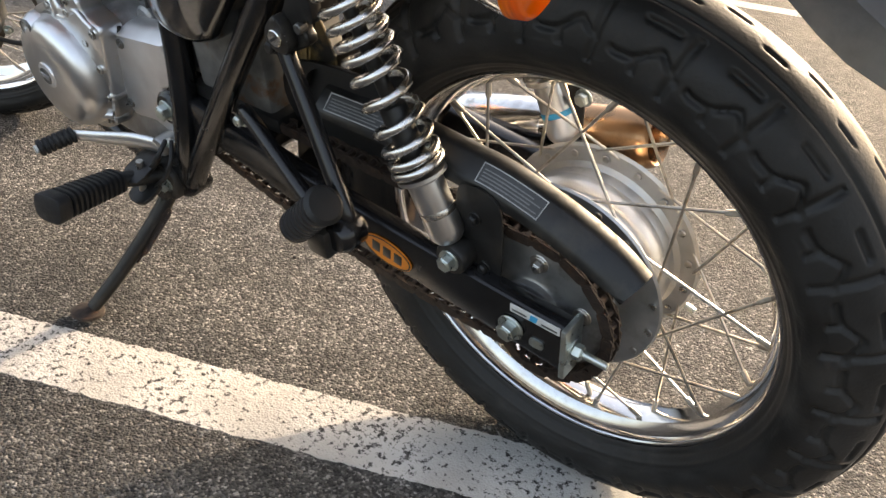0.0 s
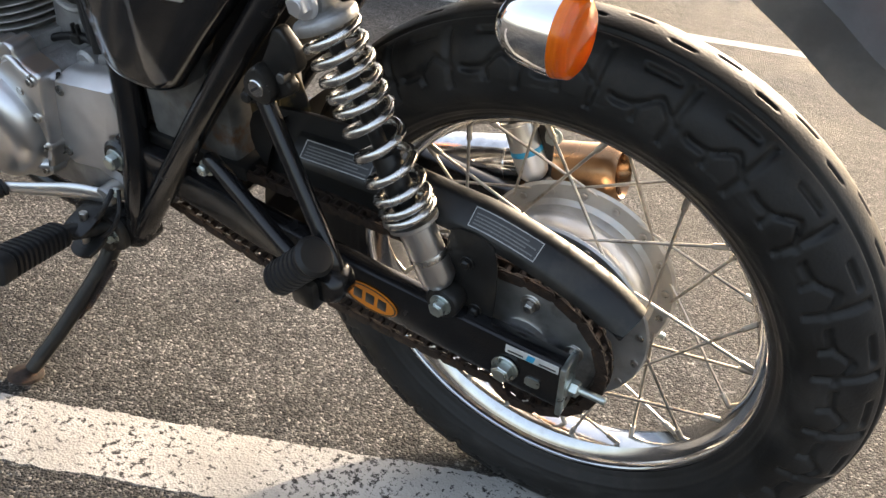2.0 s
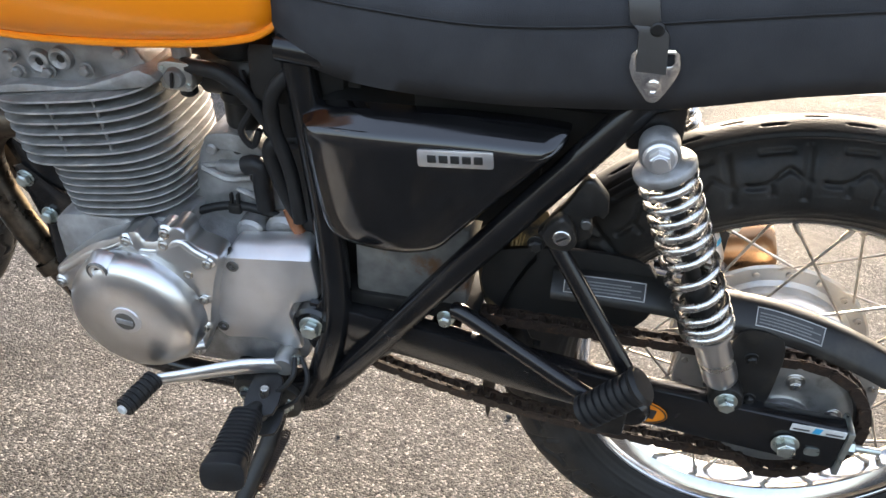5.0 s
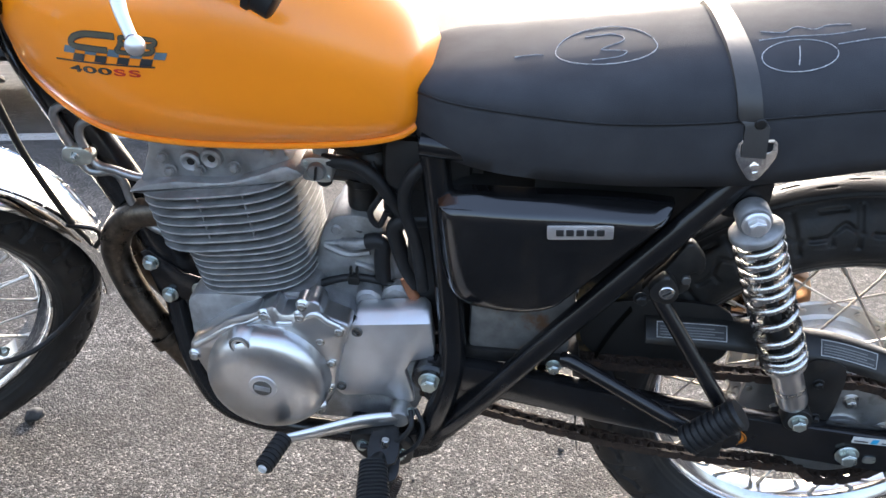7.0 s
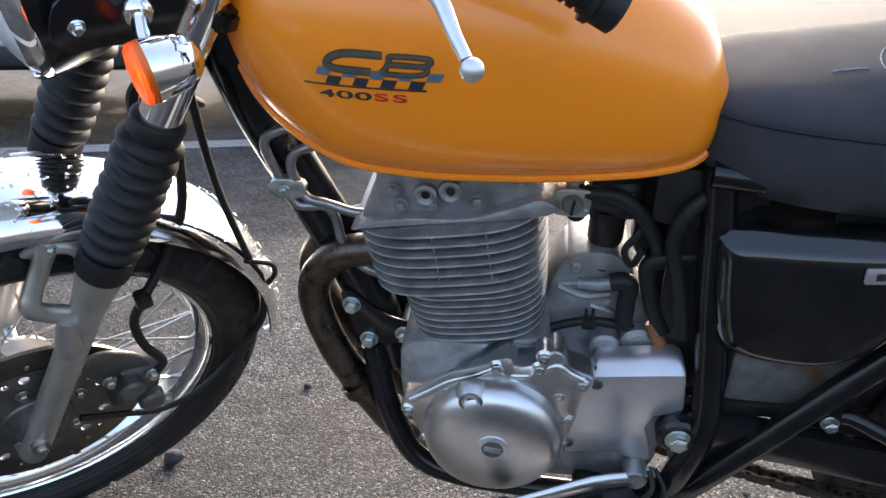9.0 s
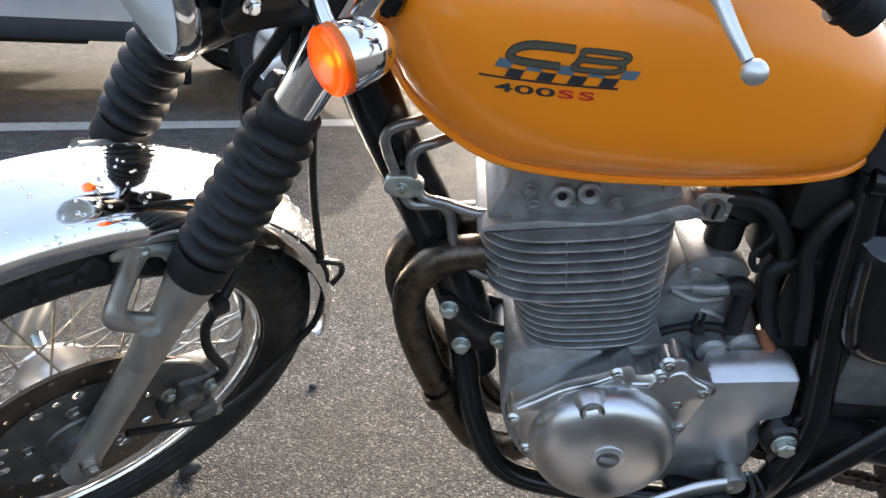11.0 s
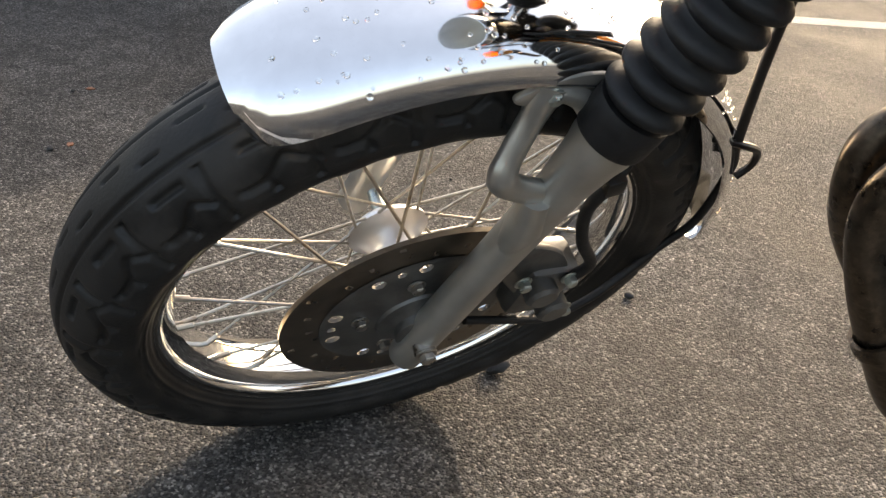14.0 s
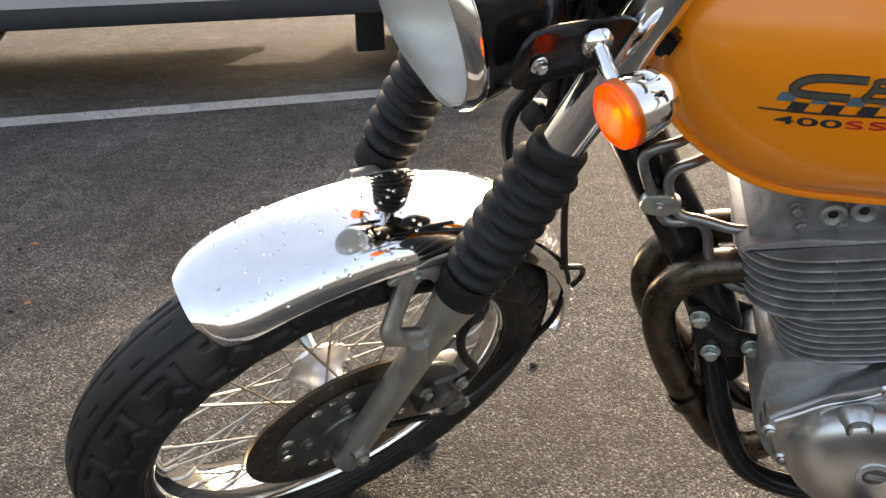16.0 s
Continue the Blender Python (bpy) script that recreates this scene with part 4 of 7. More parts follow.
# rear hugger and inner guard behind the pivot
hug = bmesh.new()
rows = []
for k in range(15):
    w = radians(150 + 45 * k / 14)
    r = 0.352
    rows.append([hug.verts.new((r * math.cos(w) * (1.0 - 0.004 * (j in (0, 6))), y, 0.325 + r * math.sin(w) - 0.0)) for j, y in enumerate((-0.075, -0.07, -0.04, 0, 0.04, 0.07, 0.075))])
ring_faces(hug, rows, closed_ring=False)
bmesh.ops.solidify(hug, geom=hug.faces, thickness=0.003)
part("inner_mudguard", hug, BLACK_PLASTIC, bike, "black plastic inner mudguard")

# ---- frame ----
fr = part("frame", tube([(-1.075, 0, 0.86), (-0.98, 0, 0.90), (-0.85, 0, 0.87), (-0.70, 0, 0.80), (-0.575, 0, 0.72)], 0.020, 16, 5), BLACK_GLOSS, bike, "gloss black tubular steel frame")
ht0, ht1 = STEM0 + STEM * 0.90, STEM0 + STEM * 1.11
part("head_tube", cyl(ht0, ht1, 0.029, 24, 0.003), BLACK_GLOSS, fr)
part("down_tube", tube([(-1.070, 0, 0.80), (-1.036, 0, 0.71), (-0.962, 0, 0.56), (-0.918, 0, 0.45), (-0.903, 0, 0.37)], 0.0245, 18, 4, flat=1.2), BLACK_GLOSS, fr)
part("gusset", prism([(-1.10, 0.80), (-1.05, 0.72), (-0.99, 0.80), (-0.99, 0.88), (-1.06, 0.88)], -0.012, 0.012, 0.002), BLACK_GLOSS, fr)
for s in (-1, 1):
    part("cradle_tube", tube([(-0.92, s * 0.02, 0.41), (-0.898, s * 0.045, 0.33), (-0.862, s * 0.06, 0.262), (-0.80, s * 0.065, 0.236), (-0.68, s * 0.07, 0.232), (-0.60, s * 0.085, 0.25), (-0.555, s * 0.095, 0.275)], 0.0155, 12, 5), BLACK_GLOSS, fr)
    part("pivot_tube", tube([(-0.560, s * 0.070, 0.72), (-0.552, s * 0.070, 0.66), (-0.540, s * 0.072, 0.56), (-0.528, s * 0.084, 0.47), (-0.524, s * 0.098, 0.40), (-0.540, s * 0.103, 0.32), (-0.560, s * 0.097, 0.268)], 0.0175, 14, 5), BLACK_GLOSS, fr)
    part("stay_tube", tube([(-0.222, s * 0.098, 0.714), (-0.267, s * 0.104, 0.655), (-0.378, s * 0.108, 0.506), (-0.505, s * 0.107, 0.328), (-0.548, s * 0.10, 0.268)], 0.0150, 14, 6), BLACK_GLOSS, fr)
    part("seat_rail", tube([(-0.57, s * 0.085, 0.715), (-0.40, s * 0.098, 0.71), (-0.22, s * 0.098, 0.712), (-0.12, s * 0.092, 0.765), (0.0, s * 0.085, 0.79), (0.14, s * 0.065, 0.80)], 0.0135, 12, 5), BLACK_GLOSS, fr)
    part("pivot_gusset", prism(rounded([(-0.535, 0.425), (-0.50, 0.40), (-0.44, 0.39), (-0.47, 0.345), (-0.53, 0.33), (-0.56, 0.36)]), s * 0.100 - 0.004, s * 0.100 + 0.004, 0.001), BLACK_GLOSS, fr)
    part("shock_tower", block((0.05, 0.02, 0.05), 0.006, Matrix.Translation((-0.212, s * 0.092, 0.685))), BLACK_GLOSS, fr)
part("pivot_collar", cyl((-0.551, -0.085, 0.384), (-0.551, -0.110, 0.384), 0.024, 28, 0.004), BLACK_GLOSS, fr)
part("pivot_bolt", hexbolt((-0.551, -0.110, 0.384), (0, -1, 0), 0.0108, 0.010), ZINC, fr, "zinc plated pivot bolt")
part("lower_bracket", prism(rounded([(-0.66, 0.29), (-0.60, 0.285), (-0.545, 0.29), (-0.53, 0.265), (-0.57, 0.235), (-0.64, 0.235)]), -0.112, -0.085, 0.003), BLACK_GLOSS, fr)

# inner parts behind the stay tube: battery box, air box, splash guard
box_ = part("battery_box", block((0.13, 0.13, 0.11), 0.008, Matrix.Translation((-0.44, -0.015, 0.475))), DUSTY, bike, "dusty grey battery case")
part("tray", block((0.16, 0.15, 0.02), 0.004, Matrix.Translation((-0.44, -0.01, 0.415))), BLACK_SATIN, box_)
part("air_box", block((0.24, 0.16, 0.13), 0.02, Matrix.Translation((-0.425, 0.0, 0.60))), BLACK_PLASTIC, bike, "black plastic air box")
part("splash_guard", prism(rounded([(-0.36, 0.55), (-0.31, 0.56), (-0.285, 0.50), (-0.29, 0.42), (-0.35, 0.40), (-0.37, 0.47)]), -0.05, -0.046, 0.001), MUDDY, bike, "dirty splash guard behind the frame")
part("rubber_flap", prism(rounded([(-0.34, 0.50), (-0.20, 0.51), (-0.17, 0.46), (-0.20, 0.41), (-0.30, 0.40), (-0.36, 0.44)]), -0.064, -0.058, 0.001), BLACK_PLASTIC, bike, "smooth black rubber flap behind the stays")
part("wiring_loom", tube([(-0.592, -0.045, 0.500), (-0.584, -0.05, 0.484), (-0.573, -0.055, 0.465), (-0.566, -0.06, 0.448)], 0.0075, 10, 4), COPPER, bike, "brown rubber hose")

part("inner_fender", prism([(-0.44, 0.71), (-0.235, 0.72), (-0.262, 0.64), (-0.33, 0.56), (-0.44, 0.54)], -0.072, -0.066, 0.001), BLACK_PLASTIC, bike, "black plastic inner fender")
part("frame_plate", prism([(-0.59, 0.71), (-0.50, 0.71), (-0.50, 0.42), (-0.575, 0.42), (-0.588, 0.50)], -0.052, -0.046, 0.001), BLACK_PLASTIC, bike, "black plastic plate behind the frame tube")
part("intake_hose", block((0.034, 0.06, 0.055), 0.014, Matrix.Translation((-0.607, -0.005, 0.603))), RUBBER, bike, "black rubber intake hose")
part("air_duct", block((0.11, 0.15, 0.075), 0.02, Matrix.Translation((-0.565, 0.01, 0.672))), BLACK_PLASTIC, bike, "black plastic intake duct")
part("inner_panel", prism(rounded([(-0.585, 0.70), (-0.50, 0.70), (-0.40, 0.56), (-0.40, 0.40), (-0.50, 0.34), (-0.575, 0.40), (-0.585, 0.52)]), 0.02, 0.028, 0.002), BLACK_PLASTIC, bike)

# helmet lock on its bracket
hl = part("lock_bracket", prism([(-0.306, 0.560), (-0.281, 0.597), (-0.266, 0.628), (-0.258, 0.629), (-0.242, 0.610), (-0.240, 0.594), (-0.2445, 0.586), (-0.2505, 0.590), (-0.2560, 0.586), (-0.2570, 0.577), (-0.2520, 0.571), (-0.2530, 0.563), (-0.2730, 0.551), (-0.2960, 0.545)], -0.111, -0.096, 0.003), BLACK_SATIN, bike, "angular black bracket with a small key lock")
part("lock_body", prism(rounded([(-0.300, 0.572), (-0.283, 0.592), (-0.270, 0.578), (-0.266, 0.562), (-0.276, 0.552), (-0.294, 0.556)], 3), -0.125, -0.108, 0.004), BLACK_SATIN, hl)
lk = part("lock_cylinder", cyl((-0.281, -0.124, 0.5705), (-0.281, -0.1285, 0.5705), 0.0090, 24, 0.001), CHROME_OLD, hl, "chrome key lock")
part("key_slot", block((0.011, 0.001, 0.0026), 0.0, Matrix.Translation((-0.281, -0.1288, 0.5705)) @ Matrix.Rotation(radians(-35), 4, "Y")), LABEL_BLACK, lk)
part("bolt", hexbolt((-0.3050, -0.111, 0.549), (0, -1, 0), 0.0068, 0.006), BLACK_SATIN, hl)
part("stud", cyl((-0.2595, -0.105, 0.581), (-0.2595, -0.116, 0.581), 0.0055, 14, 0.001), DARK_ALLOY, hl)

# straw and dirt caught behind the frame tube
random.seed(9)
for k in range(14):
    x0, z0 = -0.352 + 0.016 * random.random(), 0.418 + 0.03 * random.random()
    x1, z1 = x0 + 0.014 + 0.014 * random.random(), z0 + 0.05 + 0.05 * random.random()
    part("straw", tube([(x0, -0.054, z0), ((x0 + x1) / 2 + 0.004, -0.057, (z0 + z1) / 2), (x1, -0.053, z1)], [0.0015, 0.0018, 0.0008], 5, 3), STRAW, bike, "dry straw caught behind the frame" if not k else "")

# passenger foot-rest: two stays and a folded rubber peg
ps = part("footrest_stay", tube([(-0.288, -0.112, 0.558), (-0.276, -0.117, 0.540), (-0.194, -0.150, 0.428), (-0.184, -0.154, 0.405)], 0.0095, 12, 4), BLACK_GLOSS, bike, "black tubular passenger foot-rest stay")
part("lower_stay", tube([(-0.385, -0.109, 0.442), (-0.365, -0.115, 0.440), (-0.235, -0.150, 0.391), (-0.195, -0.155, 0.385)], 0.0095, 12, 4), BLACK_GLOSS, ps)
part("knuckle", lathe([(0, -0.018), (0.014, -0.018), (0.019, -0.012), (0.019, 0.012), (0.014, 0.018), (0, 0.018)], (-0.185, -0.158, 0.396), (0, 1, 0), 20), BLACK_GLOSS, ps)
part("bolt", hexbolt((-0.394, -0.107, 0.428), (0, -1, 0), 0.0075, 0.008), ZINC, ps)
part("clevis", block((0.03, 0.03, 0.035), 0.005, Matrix.Translation((-0.205, -0.170, 0.388))), BLACK_SATIN, ps)


def ribbed(a, b, r, ribs, bm=None, flat=1.0):
    """A rubber sleeve with rings moulded round it."""
    a, b = Vector(a), Vector(b)
    prof = [(0, 0)]
    L = (b - a).length
    for k in range(ribs):
        f0 = L * k / ribs
        h = L / ribs
        prof += [(r * 0.86, f0), (r, f0 + 0.12 * h), (r, f0 + 0.68 * h), (r * 0.86, f0 + 0.8 * h)]
    prof += [(r * 0.86, L), (0, L)]
    return lathe(prof, a, b - a, 24, bm)


part("rubber", ribbed((-0.187, -0.182, 0.444), (-0.234, -0.184, 0.396), 0.0185, 8), RUBBER, ps, "ribbed black rubber")
part("end_cap", lathe([(0, 0), (0.019, 0), (0.021, 0.004), (0.017, 0.008), (0, 0.008)], (-0.187, -0.182, 0.444), (0.7, 0, 0.7), 24), BLACK_PLASTIC, ps)

# rider's foot-rest
def peg_rubber(a, b, ribs):
    """A flattened foot-rest rubber with rings, widening to a plain rounded tip."""
    a, b = Vector(a), Vector(b)
    d = (b - a).normalized()
    u = d.cross(Vector((0, 0, 1))).normalized()
    v = u.cross(d)
    stations = []
    for k in range(ribs):
        f0, h = 0.80 * k / ribs, 0.80 / ribs
        stations += [(f0, 0.80), (f0 + 0.12 * h, 1.0), (f0 + 0.60 * h, 1.0), (f0 + 0.72 * h, 0.80)]
    stations += [(0.81, 0.90), (0.825, 1.03), (0.97, 1.05), (0.99, 1.0), (1.0, 0.86)]
    bm = bmesh.new()
    rings = []
    for f, k in stations:
        w, h = (0.0185 + 0.0050 * f) * k, (0.0155 + 0.0030 * f) * k
        rings.append([bm.verts.new(a.lerp(b, f) + u * w * math.copysign(abs(math.cos(q)) ** 0.6, math.cos(q)) + v * h * math.copysign(abs(math.sin(q)) ** 0.6, math.sin(q))) for q in (2 * math.pi * j / 28 for j in range(28))])
    ring_faces(bm, rings)
    return bm


pg = part("footrest", tube([(-0.592, -0.105, 0.262), (-0.603, -0.135, 0.272), (-0.616, -0.180, 0.287)], [0.014, 0.012, 0.011], 14), BLACK_SATIN, bike, "rider foot-rest with ribbed black rubber")
part("rubber", peg_rubber((-0.6150, -0.176, 0.2855), (-0.5960, -0.284, 0.314), 11), RUBBER, pg, "ribbed black rubber")
for s in (-1, 1):
    part("clevis", prism(rounded([(-0.024, -0.018), (0.020, -0.018), (0.030, 0.0), (0.020, 0.018), (-0.024, 0.018)], 3), -0.003, 0.003, 0.001, m=Matrix.Translation((-0.606, -0.142, 0.274 + s * 0.017)) @ Matrix.Rotation(radians(20), 4, "X") @ Matrix.Rotation(radians(90), 4, "Z") @ Matrix.Rotation(radians(90), 4, "X")), BLACK_SATIN, pg)
part("pivot_pin", cyl((-0.609, -0.150, 0.252), (-0.604, -0.143, 0.303), 0.0055, 12, 0.001), STEEL, pg)
part("mounting_block", prism(rounded([(-0.655, 0.282), (-0.60, 0.288), (-0.572, 0.272), (-0.574, 0.236), (-0.61, 0.226), (-0.645, 0.244)], 3), -0.122, -0.088, 0.004), BLACK_SATIN, pg)
part("bolt", hexbolt((-0.590, -0.122, 0.256), (0, -1, 0), 0.0088, 0.008), ZINC, pg)
part("bolt", hexbolt((-0.64, -0.120, 0.266), (0, -1, 0), 0.0075, 0.007), ZINC, pg)
# gear lever
gv = part("gear_lever", tube([(-0.592, -0.112, 0.314), (-0.64, -0.124, 0.312), (-0.70, -0.145, 0.305), (-0.738, -0.16, 0.303)], [0.0062, 0.0066, 0.0052, 0.0042], 14, 4, flat=1.75), ALLOY_POLISHED, bike, "satin alloy gear lever with rubber toe peg")
part("rubber", ribbed((-0.738, -0.158, 0.303), (-0.752, -0.208, 0.300), 0.0125, 7), RUBBER, gv, "ribbed rubber toe peg")
part("tip", cyl((-0.752, -0.208, 0.300), (-0.753, -0.2125, 0.2998), 0.006, 14, 0.001), LABEL_WHITE, gv)
part("boss", lathe([(0, -0.015), (0.0125, -0.015), (0.0145, -0.012), (0.0145, 0.012), (0.0125, 0.015), (0, 0.015)], (-0.590, -0.103, 0.315), (0, 1, 0), 22), CARRIER_ALLOY, gv)
part("clamp_bolt", hexbolt((-0.575, -0.108, 0.322), (0.3, -0.2, 1), 0.0052, 0.006), ZINC, gv)
part("cable", tube([(-0.575, -0.112, 0.330), (-0.572, -0.130, 0.318), (-0.588, -0.136, 0.296), (-0.612, -0.138, 0.282), (-0.640, -0.134, 0.275)], 0.0035, 8, 5), RUBBER, gv, "thin black cable")
part("cable", tube([(-0.568, -0.108, 0.330), (-0.556, -0.125, 0.310), (-0.566, -0.135, 0.285), (-0.592, -0.138, 0.262)], 0.0030, 8, 5), RUBBER, gv)

# side stand
sd = part("side_stand", tube([(-0.602, -0.112, 0.235), (-0.610, -0.145, 0.20), (-0.637, -0.215, 0.128), (-0.656, -0.262, 0.086)], [0.012, 0.0115, 0.0105, 0.010], 12, 3), BLACK_SATIN, bike, "black steel side stand")
foot = lathe([(0, -0.004), (0.022, -0.004), (0.024, -0.002), (0.023, 0.002), (0.012, 0.006), (0, 0.006)], (-0.661, -0.270, 0.0805), (0, 0.264, 0.965), 20)
part("foot_plate", foot, CHAIN, sd, "rusty flat steel foot")
part("pivot", cyl((-0.603, -0.095, 0.24), (-0.605, -0.13, 0.243), 0.017, 18, 0.003), BLACK_SATIN, sd)
part("bolt", hexbolt((-0.604, -0.128, 0.25), (0, -1, 0), 0.009, 0.008), ZINC, sd)
hp = [Vector((-0.588, -0.135, 0.215)).lerp(Vector((-0.612, -0.178, 0.158)), i / 200) + 0.006 * Vector((math.cos(i * 0.75), math.sin(i * 0.75) * 0.6, math.sin(i * 0.75) * 0.6)) for i in range(201)]
part("return_spring", tube(hp, 0.0014, 5), CHAIN, sd, "small dark return spring")
part("hook", tube([(-0.612, -0.178, 0.158), (-0.620, -0.19, 0.142), (-0.628, -0.19, 0.148)], 0.002, 6), CHAIN, sd)

# ---- engine ----
CYL = Matrix.Translation((-0.795, 0, 0.575)) @ Matrix.Rotation(radians(-9.0), 4, "Y")


def fin(z, hx, hy, thick, cx=0.0):
    """One cooling fin: a rounded plate across the cylinder, slightly scalloped."""
    out = []
    for k in range(40):
        w = 2 * math.pi * k / 40
        c, s = math.cos(w), math.sin(w)
        e = 0.62
        out.append((cx + hx * math.copysign(abs(c) ** e, c), hy * math.copysign(abs(s) ** e, s)))
    bm = bmesh.new()
    rings = []
    for k, zz in ((0.965, -thick), (1.0, -thick * 0.55), (1.0, thick * 0.55), (0.965, thick)):
        rings.append([bm.verts.new((cx + (x - cx) * k, y * k, z + zz)) for x, y in out])
    ring_faces(bm, rings)
    return bm


# the core's dark colour stands in for the shade deep between the fins
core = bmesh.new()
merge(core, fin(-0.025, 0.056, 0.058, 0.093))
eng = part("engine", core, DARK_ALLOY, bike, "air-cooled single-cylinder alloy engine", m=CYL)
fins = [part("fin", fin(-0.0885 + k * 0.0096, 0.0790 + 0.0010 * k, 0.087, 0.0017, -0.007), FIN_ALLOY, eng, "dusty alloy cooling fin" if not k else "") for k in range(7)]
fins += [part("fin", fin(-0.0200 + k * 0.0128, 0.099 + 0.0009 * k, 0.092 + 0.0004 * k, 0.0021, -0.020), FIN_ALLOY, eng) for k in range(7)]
for ob in fins:  # shade between the fins is coloured into the flat faces, rims paler
    ob.data.materials.append(FIN_SHADE)
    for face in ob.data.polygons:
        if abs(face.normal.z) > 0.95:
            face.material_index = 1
for y in (-0.0915, 0.0915):
    for x in (-0.035, 0.022):
        part("fin_post", block((0.002, 0.004, 0.066), 0.0008, Matrix.Translation((x, y * 0.93, 0.024))), ALLOY_CAST, eng)
# cylinder head with its covers
hd = [(-0.100, 0.060), (-0.101, 0.085), (-0.090, 0.105), (-0.07, 0.130), (0.055, 0.130), (0.07, 0.108), (0.080, 0.085), (0.078, 0.060)]
head = part("cylinder_head", prism(rounded(hd, 3), -0.062, 0.062, 0.006), ALLOY_CAST, eng, "cast alloy cylinder head")
part("gasket_ridge", prism(rounded([(-0.108, 0.058), (-0.108, 0.068), (-0.06, 0.072), (0.0, 0.066), (0.05, 0.075), (0.082, 0.082), (0.086, 0.062)], 3), -0.078, 0.078, 0.004), ALLOY_CAST, head)
INV = CYL.inverted()
for (vx, vz) in ((-0.8465, 0.659), (-0.8205, 0.665)):
    p = INV @ Vector((vx, 0, vz))
    pl = lathe([(0.004, 0.002), (0.006, 0.006), (0.0095, 0.008), (0.0125, 0.006), (0.0135, 0.0), (0.0135, -0.012)], (p.x, -0.0625, p.z), (0, -1, 0), 24)
    part("plug", pl, ALLOY_CAST, head, "round alloy plug with socket")
    part("socket", cyl((p.x, -0.062, p.z), (p.x, -0.066, p.z), 0.0052, 6), BLACK_SATIN, head)
for x, z in ((-0.066, 0.082), (0.015, 0.080), (0.062, 0.098), (-0.07, 0.100), (-0.03, 0.080)):
    part("bolt", hexbolt((x, -0.066, z), (0, -1, 0), 0.006, 0.006), ALLOY_CAST, head)

# crankcase
case = [(-0.875, 0.43), (-0.868, 0.36), (-0.835, 0.30), (-0.78, 0.275), (-0.66, 0.272), (-0.58, 0.29), (-0.56, 0.35), (-0.575, 0.40), (-0.60, 0.435), (-0.66, 0.450), (-0.70, 0.470), (-0.74, 0.478), (-0.86, 0.474)]
cc = part("crankcase", prism(rounded(case, 3), -0.084, 0.088, 0.008), ALLOY_CAST, bike, "dull cast alloy crankcase")
part("upper_case", prism(rounded([(-0.715, 0.50), (-0.705, 0.545), (-0.688, 0.570), (-0.642, 0.575), (-0.620, 0.558), (-0.610, 0.525), (-0.58, 0.47), (-0.57, 0.40), (-0.68, 0.40), (-0.72, 0.46)], 3), -0.028, 0.05, 0.008), ALLOY_CAST, cc)
part("top_flange", prism(rounded([(-0.690, 0.562), (-0.684, 0.578), (-0.645, 0.582), (-0.622, 0.566), (-0.628, 0.556), (-0.66, 0.560)], 3), -0.036, 0.055, 0.003), ALLOY_CAST, cc)
part("base_flange", block((0.150, 0.15, 0.020), 0.004, CYL @ Matrix.Translation((0, 0, -0.110))), ALLOY_CAST, cc)
part("rib", tube([(-0.70, -0.029, 0.53), (-0.67, -0.031, 0.52), (-0.64, -0.030, 0.525)], 0.005, 8, 4), ALLOY_CAST, cc)
part("hose_stub", tube([(-0.676, -0.030, 0.536), (-0.655, -0.037, 0.541), (-0.636, -0.040, 0.548)], 0.0075, 14, 3), ALLOY_CAST, cc, "alloy breather stub")
part("boss", cyl((-0.682, -0.025, 0.560), (-0.682, -0.039, 0.560), 0.007, 16, 0.002), ALLOY_CAST, cc)

# generator cover: flange, round bulge, raised rib
gen = [(-0.867, 0.410), (-0.862, 0.39), (-0.838, 0.335), (-0.80, 0.298), (-0.757, 0.287), (-0.710, 0.300), (-0.681, 0.342), (-0.672, 0.385), (-0.662, 0.43), (-0.653, 0.464), (-0.668, 0.474), (-0.685, 0.481), (-0.690, 0.498), (-0.704, 0.501), (-0.719, 0.4825), (-0.7395, 0.4765), (-0.750, 0.488), (-0.778, 0.474), (-0.810, 0.460), (-0.838, 0.438), (-0.859, 0.420)]
gc = part("generator_cover", dome(rounded(gen, 4), ((1.0, -0.080), (1.0, -0.107), (0.992, -0.1105), (0.978, -0.1125), (0.90, -0.115), (0.6, -0.119))), ALLOY_POLISHED, bike, "polished alloy generator cover", sharp=35)
bul = lathe([(0.082, 0.0), (0.0805, 0.014), (0.078, 0.022), (0.0735, 0.029), (0.066, 0.0335), (0.053, 0.037), (0.030, 0.039), (0.0, 0.039)], (-0.761, -0.113, 0.380), (0, -1, 0), 72)
part("bulge", bul, ALLOY_POLISHED, gc, "satin round cover")
cp = lathe([(0.0185, 0.0), (0.018, 0.002), (0.012, 0.0032), (0.0065, 0.0034), (0.006, 0.0015), (0, 0.0015)], (-0.760, -0.152, 0.3875), (0, -1, 0), 32)
part("centre_cap", cp, ALLOY_SILVER, gc, "round slotted cap")
part("cap_hole", cyl((-0.760, -0.1525, 0.3875), (-0.760, -0.1556, 0.3875), 0.0125, 28, 0.0005), DARK_ALLOY, gc)
part("cap_slot", block((0.020, 0.0025, 0.0075), 0.001, Matrix.Translation((-0.760, -0.1558, 0.3875)) @ Matrix.Rotation(radians(8), 4, "Y")), ALLOY_CAST, gc)
part("filler_plug", lathe([(0.019, -0.012), (0.017, -0.002), (0.014, 0.002), (0.013, 0.006), (0.011, 0.008), (0.007, 0.008), (0.006, 0.003), (0, 0.003)], (-0.7868, -0.137, 0.4465), (0, -1, 0), 24), ALLOY_POLISHED, gc)
